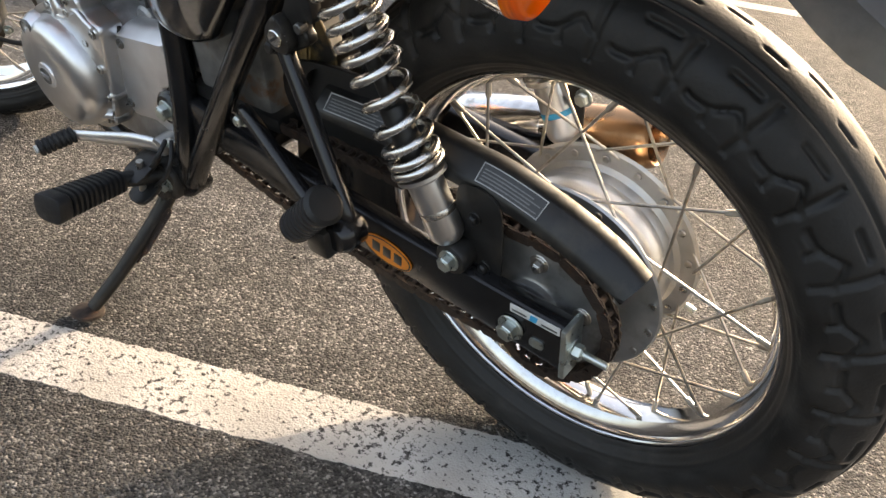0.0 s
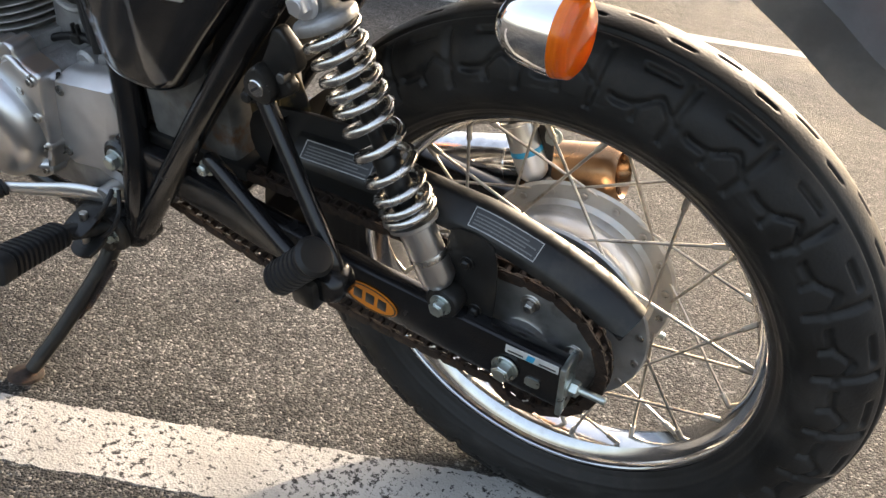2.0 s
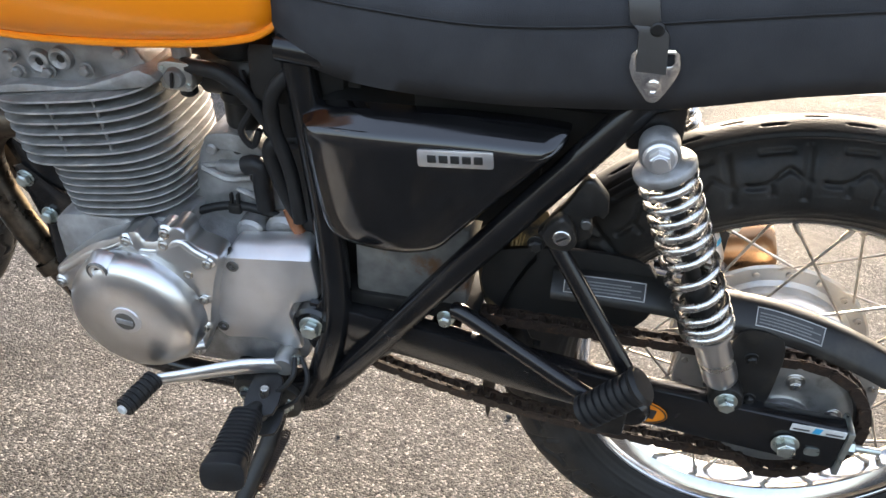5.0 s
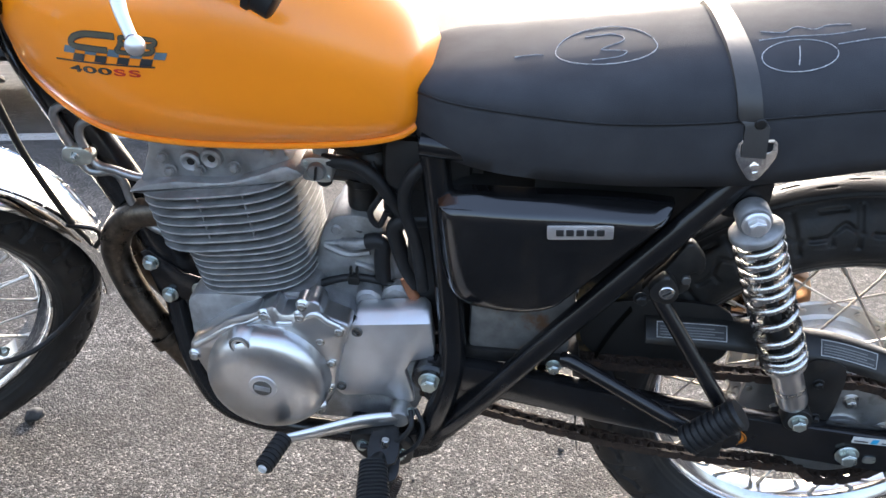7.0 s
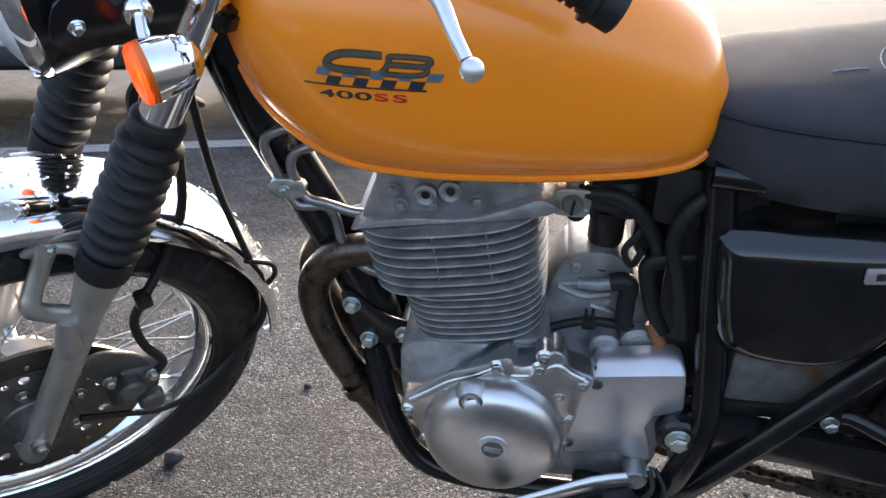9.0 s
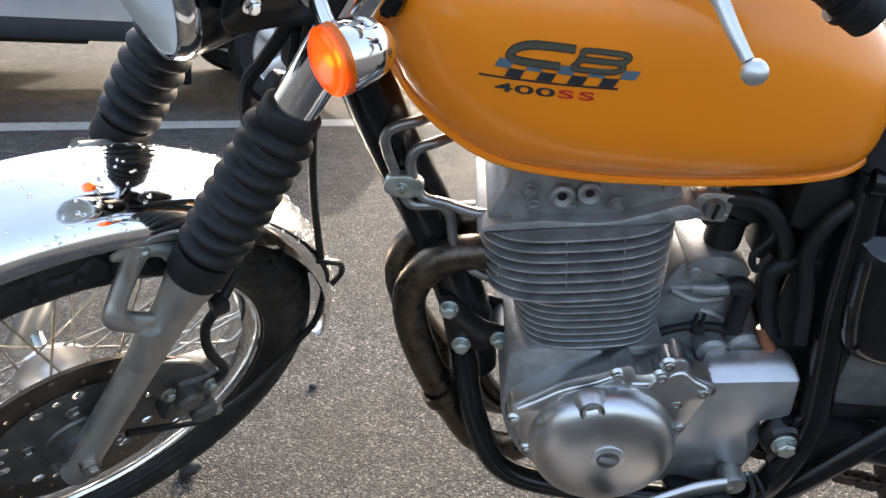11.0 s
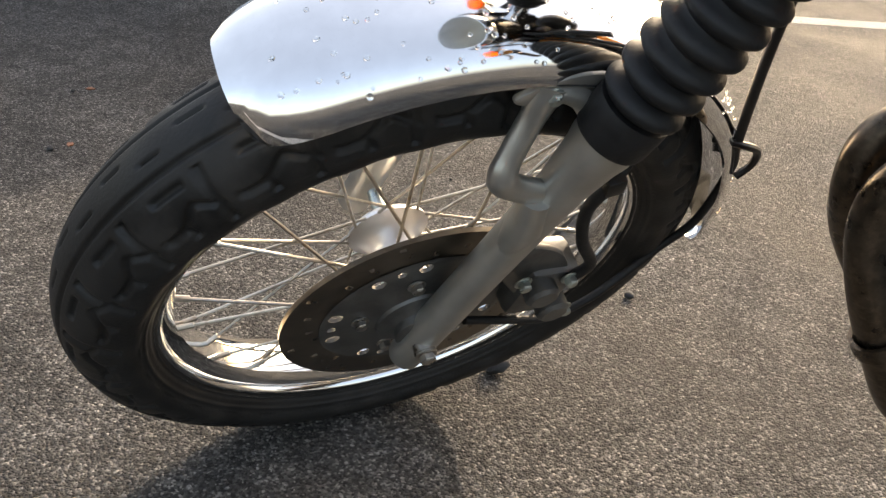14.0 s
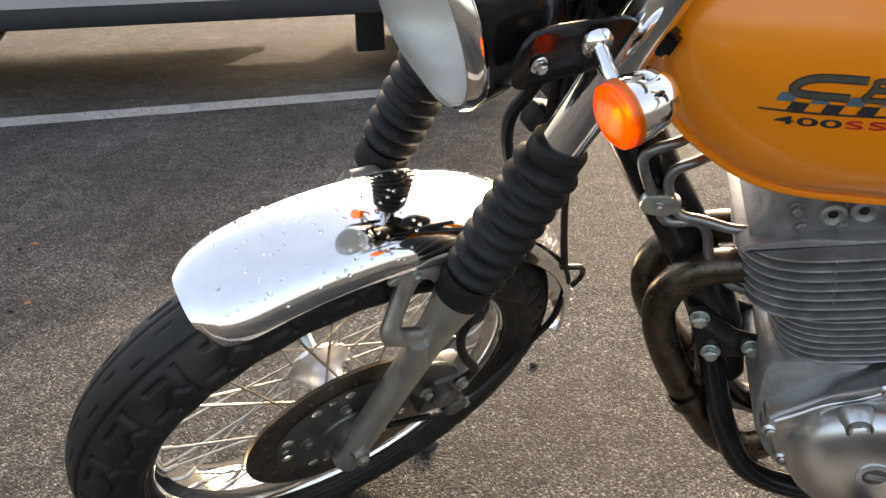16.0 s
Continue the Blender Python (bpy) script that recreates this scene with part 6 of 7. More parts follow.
xs = -0.592 + 0.797 * (0.5 - 0.5 * np.cos(np.linspace(0, math.pi, 64)))
bm = bmesh.new()
ring_faces(bm, [[bm.verts.new(p) for p in seat_section(x)] for x in xs])
seat = part("seat", bm, VINYL, bike, "long black vinyl seat with chalk marks", sharp=70)
part("seam", tube([(x, -0.996 * seat_half(x), seat_seam(x) + 0.001) for x in np.linspace(-0.575, 0.17, 60)], 0.0013, 6), BLACK_PLASTIC, seat, "raised seat seam")


def over_seat(x, f):
    """A point on the seat's cover at x; f: 0 at the left seam, 1 at the top."""
    sec = seat_section(x)[5:14]
    k = f * 8
    i = min(7, int(k))
    return Vector(sec[i]).lerp(Vector(sec[i + 1]), k - i)


def chalk_line(pts):
    """A chalk stroke lying on the seat. pts: (x, f)."""
    p = [over_seat(a.x, a.y) for a in smooth_path([(x, f, 0) for x, f in pts], 5)]
    p = [q + Vector((0, -0.0001, 0.0002)) for q in p]
    return tube(p, 0.0006, 5)


for pts in ([(-0.380 + 0.052 * math.cos(a), 0.87 + 0.18 * math.sin(a)) for a in np.linspace(0.4, 6.6, 20)],
            [(-0.400, 0.98), (-0.370, 0.985), (-0.360, 0.93), (-0.385, 0.87), (-0.360, 0.83), (-0.368, 0.77), (-0.395, 0.75)],
            [(-0.475, 0.86), (-0.455, 0.87), (-0.445, 0.86)],
            [(-0.197 + 0.035 * math.cos(a), 0.62 + 0.17 * math.sin(a)) for a in np.linspace(0.2, 6.4, 20)],
            [(-0.195, 0.72), (-0.197, 0.62), (-0.199, 0.52)],
            [(-0.225, 0.90), (-0.205, 0.88), (-0.19, 0.91), (-0.175, 0.88), (-0.16, 0.90), (-0.14, 0.89)],
            [(-0.23, 0.82), (-0.20, 0.83), (-0.16, 0.81), (-0.13, 0.83)],
            [(-0.16, 0.70), (-0.12, 0.72), (-0.10, 0.68)]):
    part("chalk_mark", chalk_line(pts), CHALK, seat, "white chalk stroke")

# grab strap with its chrome buckle plate
bm = bmesh.new()
rows = []
for k in range(33):
    f = k / 32
    x = -0.232 - 0.020 * math.sin(math.pi * min(f, 1 - f))
    sec = [Vector(p) for p in seat_section(x)][2:-2]
    g = f * (len(sec) - 1)
    q = sec[int(g)].lerp(sec[min(int(g) + 1, len(sec) - 1)], g - int(g))
    n = Vector((0, q.y * 6, max(0.0, q.z - seat_seam(x)) * 10 + 0.01)).normalized()
    rows.append([bm.verts.new(q + n * h + Vector((dx, 0, 0))) for dx, h in ((-0.0125, -0.002), (-0.012, 0.0035), (0.012, 0.0035), (0.0125, -0.002))])
rows.insert(0, [bm.verts.new((x_, -0.131 - h, 0.752)) for x_, h in ((-0.2415, -0.002), (-0.241, 0.0035), (-0.217, 0.0035), (-0.2165, -0.002))])
ring_faces(bm, rows)
strap = part("grab_strap", bm, STRAP, bike, "black strap across the seat with chrome buckle")
bk = Matrix.Translation((-0.2255, -0.130, 0.746)) @ Matrix.Rotation(radians(-6), 4, "Y") @ Matrix.Diagonal((0.82, 1, 0.95, 1))
part("buckle", prism(rounded([(-0.024, 0.018), (-0.018, 0.021), (-0.016, 0.012), (0.016, 0.012), (0.018, 0.021), (0.024, 0.018), (0.023, 0.004), (0.008, -0.018), (0, -0.022), (-0.008, -0.018), (-0.023, 0.004)], 3), -0.0025, 0.0, 0.0006, m=bk), CHROME, strap, "chrome buckle plate")
part("buckle_bar", tube([bk @ Vector((-0.021, -0.001, 0.019)), bk @ Vector((-0.021, -0.001, 0.022)), bk @ Vector((-0.018, -0.001, 0.025)), bk @ Vector((0.018, -0.001, 0.025)), bk @ Vector((0.021, -0.001, 0.022)), bk @ Vector((0.021, -0.001, 0.019))], 0.0028, 8), CHROME, strap)
part("screw", lathe([(0.007, 0), (0.0065, 0.003), (0.003, 0.004), (0.0025, 0.0015), (0, 0.0015)], bk @ Vector((0, -0.002, -0.008)), (0, -1, 0), 20), CHROME, strap)
part("rivet", cyl(bk @ Vector((0, -0.002, 0.045)), bk @ Vector((0, -0.005, 0.045)), 0.006, 14, 0.002), BLACK_SATIN, strap)

# ---- side cover ----
cover = [(-0.543, 0.656), (-0.553, 0.641), (-0.551, 0.61), (-0.543, 0.56), (-0.532, 0.523), (-0.515, 0.510), (-0.485, 0.508), (-0.44, 0.512), (-0.405, 0.524), (-0.385, 0.545), (-0.346, 0.592), (-0.310, 0.633), (-0.291, 0.657), (-0.288, 0.668), (-0.300, 0.674), (-0.42, 0.672)]


def side_cover():
    """A pressed black panel: flat flank, sloping shelf along the top, rounded rim."""
    out = rounded(cover, 4)
    cx, cz = -0.43, 0.622
    bm = bmesh.new()
    rings = []
    for s, y, yt, shelf in ((1.0, -0.085, -0.085, 0), (1.0, -0.100, -0.098, 0), (0.992, -0.108, -0.1015, 0.000), (0.975, -0.1145, -0.1045, 0.003), (0.95, -0.1185, -0.1095, 0.009), (0.93, -0.121, -0.1145, 0.015), (0.905, -0.1235, -0.1195, 0.020), (0.85, -0.125, -0.1238, 0.022),
                         (0.7, -0.1258, -0.1258, 0.018), (0.5, -0.1265, -0.1265, 0.014), (0.3, -0.127, -0.127, 0.008), (0.1, -0.1272, -0.1272, 0.003), (0.01, -0.1272, -0.1272, 0.0)):
        ring = []
        for x, z in out:
            xx, zz = cx + (x - cx) * s, cz + (z - cz) * s
            ztop = 0.656 + 0.016 * max(0.0, min(1, (x + 0.55) / 0.1))
            k = max(0.0, min(1, (z - ztop + 0.016) / 0.014))
            tuck = 0.024 * max(0.0, min(1, (-0.43 - xx) / 0.125)) ** 1.5
            ring.append(bm.verts.new((xx, y + (yt - y) * k + tuck, zz - 0.4 * shelf * k)))
        rings.append(ring)
    ring_faces(bm, rings)
    return bm


cv = part("side_cover", side_cover(), COVER_GLOSS, bike, "gloss black side cover with metal badge", sharp=60)
bd = Matrix.Translation((-0.388, -0.1275, 0.6445)) @ Matrix.Rotation(radians(-5.5), 4, "Y")
bp_ = [(-0.036, -0.0075), (-0.034, -0.009), (0.034, -0.009), (0.036, -0.0075), (0.036, 0.0075), (0.034, 0.009), (-0.034, 0.009), (-0.036, 0.0075)]
bg_ = part("badge", prism(bp_, -0.0035, 0.0, 0.001, m=bd), ALLOY_SILVER, cv, "small silver badge with dark raised bars")
for k in range(5):
    x = -0.022 + 0.011 * k
    part("bar", prism([(x - 0.0042, -0.004), (x + 0.0042, -0.004), (x + 0.0042, 0.004), (x - 0.0042, 0.004)], -0.0042, -0.003, 0.0004, m=bd), LABEL_BLACK, bg_)

# ---- tail: mudguard, plate, rear indicators ----
tail = bmesh.new()
rows = []
for k in range(17):
    f = k / 16
    c = smooth_path([(-0.14, 0, 0.795), (0.05, 0, 0.812), (0.12, 0, 0.798), (0.162, 0, 0.774), (0.196, 0, 0.752), (0.23, 0, 0.727), (0.262, 0, 0.715), (0.33, 0, 0.712)], 4)
    q = c[int(round(f * (len(c) - 1)))]
    a = c[max(0, int(round(f * (len(c) - 1))) - 1)]
    b = c[min(len(c) - 1, int(round(f * (len(c) - 1))) + 1)]
    d = (b - a).normalized()
    up = Vector((-d.z, 0, d.x))
    w = 0.085 - 0.012 * max(0, f - 0.8) / 0.2
    rows.append([tail.verts.new(q + up * h + Vector((0, y * w, 0))) for y, h in ((-1, -0.05), (-0.98, -0.02), (-0.8, -0.004), (-0.4, 0.004), (0, 0.006), (0.4, 0.004), (0.8, -0.004), (0.98, -0.02), (1, -0.05))])
ring_faces(tail, rows, closed_ring=False)
bmesh.ops.solidify(tail, geom=tail.faces, thickness=0.003)
tl = part("rear_mudguard", tail, PALE_GREY, bike, "dark grey rear mudguard with paler patches")
part("reflector_ring", lathe([(0.024, 0), (0.027, 0.003), (0.028, 0.008), (0.025, 0.010), (0.022, 0.006)], (0.272, -0.089, 0.735), (0.25, -0.95, 0.2), 28, closed=True), EXHAUST, tl)
pl = part("number_plate", block((0.004, 0.19, 0.12), 0.001, Matrix.Translation((0.365, 0.0, 0.735)) @ Matrix.Rotation(radians(-28), 4, "Y")), LABEL_WHITE, tl, "white number plate, tilted")
for z in (-0.025, 0.02):
    part("bar", block((0.002, 0.13, 0.025), 0.0, Matrix.Translation((0.3685, 0.0, 0.735)) @ Matrix.Rotation(radians(-28), 4, "Y") @ Matrix.Translation((0, 0, z))), LABEL_BLUE, pl)


def indicator(parent_m, at, back, name_label, stalk_from, lens_dir):
    """A chrome bullet indicator with an amber lens, on a short stalk."""
    c, d = Vector(at), Vector(lens_dir).normalized()
    body = part("indicator", lathe([(0.0244, 0.0088), (0.0258, 0.0070), (0.0263, 0.0018), (0.0258, -0.0070), (0.0240, -0.0194), (0.0207, -0.0299), (0.0150, -0.0370), (0.0075, -0.0414), (0.0000, -0.0422)], c, d, 40), CHROME, bike, name_label, m=parent_m)
    lens = [(0.0000, 0.0176), (0.0113, 0.0172), (0.0207, 0.0158), (0.0254, 0.0123), (0.0268, 0.0026), (0.0240, 0.0026), (0.0230, 0.0097), (0.0179, 0.0128), (0.0000, 0.0141)]
    part("lens", lathe(lens, c, d, 40), AMBER, body, "amber plastic lens")
    part("reflector", lathe([(0.0249, 0.0070), (0.0216, -0.0035), (0.0113, -0.0141), (0.0000, -0.0176)], c, d, 32), CHROME, body)
    part("bulb", lathe([(0.0000, 0.0079), (0.0047, 0.0062), (0.0070, 0.0009), (0.0056, -0.0070), (0.0038, -0.0123)], c, d, 20), LIT_BULB if parent_m is not None else AMBER, body)
    part("stalk", tube([stalk_from, Vector(stalk_from).lerp(c, 0.6), c - d * 0.012], [0.0075, 0.0065, 0.009], 14, 3), CHROME, body, "chrome stalk")
    part("washer", lathe([(0, 0.006), (0.011, 0.005), (0.0135, 0.002), (0.0135, -0.004), (0, -0.004)], stalk_from, c - Vector(stalk_from), 24), CHROME, body)
    return body


indicator(None, (0.040, -0.184, 0.731), 0, "chrome rear indicator with amber lens", (0.018, -0.10, 0.770), (1, 0, 0))
indicator(None, (0.032, 0.186, 0.740), 0, "chrome rear indicator with amber lens", (0.018, 0.10, 0.770), (1, 0, 0))
part("indicator_bracket", block((0.055, 0.03, 0.06), 0.01, Matrix.Translation((0.018, -0.105, 0.775))), BLACK_SATIN, tl)
part("tail_lamp", block((0.05, 0.12, 0.07), 0.015, Matrix.Translation((0.30, 0, 0.80))), AMBER, tl, "red tail lamp")

# ---- front end, turned with the steering ----
fw = wheel(AXLE_F + Vector((0, -0.010, 0)), 0.2445, 0.333, 0.112, 0.040, -0.038, 0.038, 25, STEER, CHROME)
part("hub", lathe([(0.012, -0.052), (0.03, -0.05), (0.036, -0.046), (0.044, -0.041), (0.045, -0.037), (0.036, -0.033), (0.025, -0.02), (0.023, 0.0), (0.025, 0.02), (0.036, 0.033), (0.045, 0.037), (0.044, 0.041), (0.036, 0.048), (0.012, 0.055)], (0, 0, 0), (0, 1, 0), 48), ALLOY_SILVER, fw, "silver alloy wheel hub")


def disc_rotor():
    """The brake disc: friction ring with drilled holes, dished carrier."""
    bm = bmesh.new()
    n = 144
    ys = (-0.0585, -0.0535)
    radii = [0.141, 0.135, 0.129, 0.122, 0.115, 0.107, 0.100]
    grid = [[[bm.verts.new((r * math.cos(2 * math.pi * k / n), y, r * math.sin(2 * math.pi * k / n))) for k in range(n)] for r in radii] for y in ys]
    holes = set()
    for k in range(n):
        for j in range(len(radii) - 1):
            if (j == 1 and k % 18 == 1) or (j == 3 and k % 18 == 7) or (j == 4 and k % 18 == 13):
                holes.add((j, k))
    for k in range(n):
        k2 = (k + 1) % n
        for j in range(len(radii) - 1):
            q = [(j, k), (j, k2), (j + 1, k2), (j + 1, k)]
            if (j, k) in holes:
                for (a, b), (c, d) in zip(q, q[1:] + q[:1]):
                    bm.faces.new((grid[0][a][b], grid[0][c][d], grid[1][c][d], grid[1][a][b]))
                continue
            for s in (0, 1):
                bm.faces.new([grid[s][a][b] for a, b in q])
        for j in (0, len(radii) - 1):
            bm.faces.new((grid[0][j][k], grid[0][j][k2], grid[1][j][k2], grid[1][j][k]))
    return bm


part("brake_disc", disc_rotor(), DISC, fw, "brownish drilled steel brake disc", sharp=30)


def carrier():
    """The dark dished carrier inside the disc, pierced by round windows."""
    bm = bmesh.new()
    n = 240
    radii = [(0.102, -0.0595), (0.097, -0.0605), (0.0945, -0.0605), (0.092, -0.0605), (0.0895, -0.0605), (0.087, -0.0605), (0.0845, -0.0605), (0.082, -0.0605), (0.070, -0.061), (0.052, -0.064), (0.046, -0.066)]
    rim = {(j, k): (r, 2 * math.pi * k / n, y) for j, (r, y) in enumerate(radii) for k in range(n)}
    gone = set()
    # five sets of one small window between two large ones
    for turn in range(0, n, 48):
        for j0, k0, size in ((1, 4, 6), (2, 15, 4), (1, 24, 6)):
            mid_j, mid_k = j0 + size / 2, turn + k0 + size / 2
            for j in range(j0, j0 + size + 1):
                for k in range(turn + k0, turn + k0 + size + 1):
                    u, v = (j - mid_j) / (size / 2), (k - mid_k) / (size / 2)
                    jj, kk = u * math.sqrt(1 - v * v / 2), v * math.sqrt(1 - u * u / 2)
                    rim[j, k % n] = (0.0895 - 0.00125 * size * jj, 2 * math.pi * (mid_k + kk * size / 2) / n, -0.0605)
                    if j < j0 + size and k < turn + k0 + size:
                        gone.add((j, k % n))
    front = {q: bm.verts.new((r * math.cos(w), y, r * math.sin(w))) for q, (r, w, y) in rim.items()}
    back = {q: bm.verts.new((r * math.cos(w), y + 0.004, r * math.sin(w))) for q, (r, w, y) in rim.items()}
    for k in range(n):
        k2 = (k + 1) % n
        for j in range(len(radii) - 1):
            q = [(j, k), (j, k2), (j + 1, k2), (j + 1, k)]
            if (j, k) not in gone:
                bm.faces.new([front[c] for c in q])
                bm.faces.new([back[c] for c in q])
                continue
            for c, d, beside in zip(q, q[1:] + q[:1], ((j - 1, k), (j, k2), (j + 1, k), (j, (k - 1) % n))):
                if beside not in gone:
                    bm.faces.new((front[c], front[d], back[d], back[c]))
    for c in list(bm.verts):
        if not c.link_faces:
            bm.verts.remove(c)
    return bm


part("disc_carrier", carrier(), DARK_ALLOY, fw, "dark pierced disc carrier", sharp=30)
part("hub_cap", lathe([(0.046, 0.065), (0.044, 0.069), (0.034, 0.072), (0.030, 0.076), (0.030, 0.084), (0.026, 0.087), (0.016, 0.087), (0.015, 0.082), (0.0, 0.082)], (0, 0, 0), (0, -1, 0), 40), DARK_ALLOY, fw, "dark grey hub spacer")
for k in range(5):
    w = 2 * math.pi * k / 5 + 0.3
    part("bolt", hexbolt((0.062 * math.cos(w), -0.062, 0.062 * math.sin(w)), (0, -1, 0), 0.007, 0.006), STEEL, fw)
part("axle", cyl((0, -0.092, 0), (0, 0.092, 0), 0.0085, 16), ZINC, fw)
part("valve", cyl((0.0, 0.0, -0.212), (0.0, -0.006, -0.188), 0.0042, 10, 0.001), RUBBER, fw)


def leg_at(z, y):
    """A point on a fork leg's axis at height z (steering straight)."""
    return Vector((-1.419 + (z - 0.325) * math.tan(radians(28.6)), y, z))


def fork_leg(y, brake):
    base, upper = leg_at(0.325, y), leg_at(0.60, y)
    d = (upper - base).normalized()
    s = math.copysign(1, y)
    leg = part("fork_leg", lathe([(0, -0.048), (0.0165, -0.048), (0.0180, -0.045), (0.0186, -0.02), (0.0187, 0.02), (0.0187, 0.08), (0.0188, 0.14), (0.0193, 0.20), (0.0205, 0.25), (0.0240, 0.285), (0.0265, 0.298), (0.0275, 0.325), (0.02, 0.33), (0, 0.33)], base, d, 40), FORK_GREY, bike, "grey alloy fork leg with black rubber gaiter", m=STEER)
    # rubber gaiter: rounded bellows
    prof = [(0.0, 0.0), (0.0292, 0.0), (0.0305, 0.004), (0.0308, 0.028), (0.0300, 0.032)]
    z = 0.032
    for k in range(8):
        h, r = 0.0203, min(0.0335 + 0.0011 * k, 0.0352) - 0.0002 * k
        prof += [(r - 0.0095, z + 0.0005), (r - 0.004, z + 0.004), (r - 0.0005, z + 0.0073), (r, z + 0.010), (r - 0.0008, z + 0.0128), (r - 0.005, z + 0.0162), (r - 0.0095, z + 0.0193)]
        z += h
    prof += [(0.0275, z + 0.002), (0.0275, z + 0.018), (0.025, z + 0.021), (0.0, z + 0.021)]
    part("gaiter", lathe(prof, base + d * 0.308, d, 36), RUBBER, leg, "ribbed black rubber gaiter", sharp=60)
    part("upper_tube", cyl(base + d * 0.50, base + d * 0.84, 0.0215, 28, 0.002), CHROME, leg, "chrome fork tube")
    nb = Vector((-1.424, y + s * 0.013, 0.324))
    ab = hexbolt(nb + Vector((0, s * 0.008, 0)), (0, s, 0), 0.0088, 0.007)
    merge(ab, cyl(nb - Vector((0, s * 0.022, 0)), nb + Vector((0, s * 0.009, 0)), 0.0115, 24, 0.002))
    part("axle_nut", ab, STEEL, leg, "steel axle nut")
    # mudguard stay cast onto the leg
    j = leg_at(0.535, y)
    part("mudguard_stay", tube([(j.x - 0.002, y, 0.528), (-1.343, s * 0.096, 0.556), (-1.353, s * 0.095, 0.572), (-1.346, s * 0.088, 0.586), (-1.326, s * 0.076, 0.612), (-1.312, s * 0.068, 0.634)], [0.0105, 0.0100, 0.0105, 0.0085, 0.0085, 0.0115], 12, 5, flat=1.25), FORK_GREY, leg, "cast mudguard stay")
    part("upper_lug", tube([(-1.318, s * 0.069, 0.632), (-1.29, s * 0.070, 0.618), (leg_at(0.60, y).x - 0.012, s * 0.085, 0.600)], [0.010, 0.0125, 0.009], 12, 4, flat=0.8), FORK_GREY, leg, "cast upper mudguard lug")
    part("lug", tube([base + d * 0.15 + Vector((-0.004, s * 0.004, 0.0)), base + d * 0.20 + Vector((-0.010, s * 0.006, 0.004)), base + d * 0.238 + Vector((-0.020, s * 0.004, 0.006))], [0.008, 0.017, 0.013], 14, 4), FORK_GREY, leg)
    return leg


fork_leg(-0.098, True)
fork_leg(0.098, False)

# brake caliper and hose
cal = part("brake_caliper", block((0.062, 0.05, 0.085), 0.012, Matrix.Translation((-1.290, -0.072, 0.322)) @ Matrix.Rotation(radians(20), 4, "Y")), DARK_ALLOY, bike, "grey brake caliper", m=STEER)
for x, z in ((-1.280, 0.298), (-1.297, 0.345)):
    part("piston_cover", cyl((x, -0.09, z), (x, -0.112, z), 0.018, 22, 0.004), DARK_ALLOY, cal)
for x, z in ((-1.262, 0.278), (-1.318, 0.375), (-1.266, 0.352)):
    part("bolt", hexbolt((x, -0.098, z), (0, -1, 0), 0.007, 0.007), ZINC, cal)
part("bracket", prism(rounded([(-1.345, 0.41), (-1.31, 0.42), (-1.27, 0.38), (-1.26, 0.31), (-1.29, 0.29), (-1.32, 0.33)]), -0.088, -0.08, 0.002), DARK_ALLOY, cal)
part("brake_hose", tube([(-1.262, -0.095, 0.345), (-1.248, -0.10, 0.375), (-1.262, -0.095, 0.42), (-1.262, -0.088, 0.465), (-1.241, -0.085, 0.500), (-1.20, -0.06, 0.53), (-1.165, -0.055, 0.60), (-1.150, -0.05, 0.70), (-1.13, -0.03, 0.80)], 0.0062, 10, 6), RUBBER, cal, "black brake hose")
part("hose_clip", block((0.02, 0.02, 0.022), 0.004, Matrix.Translation((-1.243, -0.085, 0.498))), BLACK_SATIN, cal)

# front mudguard: chrome shell round the wheel
MR = 0.360
MX, MY, MZ = -1.419, -0.009, 0.327


def mudguard():
    bm = bmesh.new()
    rings = []
    n = 64
    half = []
    for k in range(13):
        a = -1 + k / 6
        w_ = radians(82 * a)
        half.append((0.064 * math.sin(w_) / math.sin(radians(82)), -0.026 * ((1 - math.cos(w_)) / (1 - math.cos(radians(82)))) ** 1.25))
    for i in range(n + 1):
        f = i / n
        w = radians(108 - 118 * f)
        # rounded front tip and rear end
        tip = min(1, f / 0.085) if f < 0.5 else min(1, (1 - f) / 0.03)
        ws = 0.66 + 0.34 * math.sqrt(max(0.0, 1 - (1 - tip) ** 2))
        prof = half
        outer = [(MR + h, y * ws) for y, h in prof]
        inner = [(MR + h - 0.0022, y * ws * 0.98) for y, h in prof[::-1]]
        roll_r = [(MR - 0.0305, 0.0655 * ws), (MR - 0.032, 0.063 * ws)]
        roll_l = [(MR - 0.032, -0.063 * ws), (MR - 0.0305, -0.0655 * ws)]
        ring = outer + roll_r + inner + roll_l
        rings.append([bm.verts.new((MX + r * math.cos(w), y + MY, MZ + r * math.sin(w))) for r, y in ring])
    ring_faces(bm, rings)
    return bm


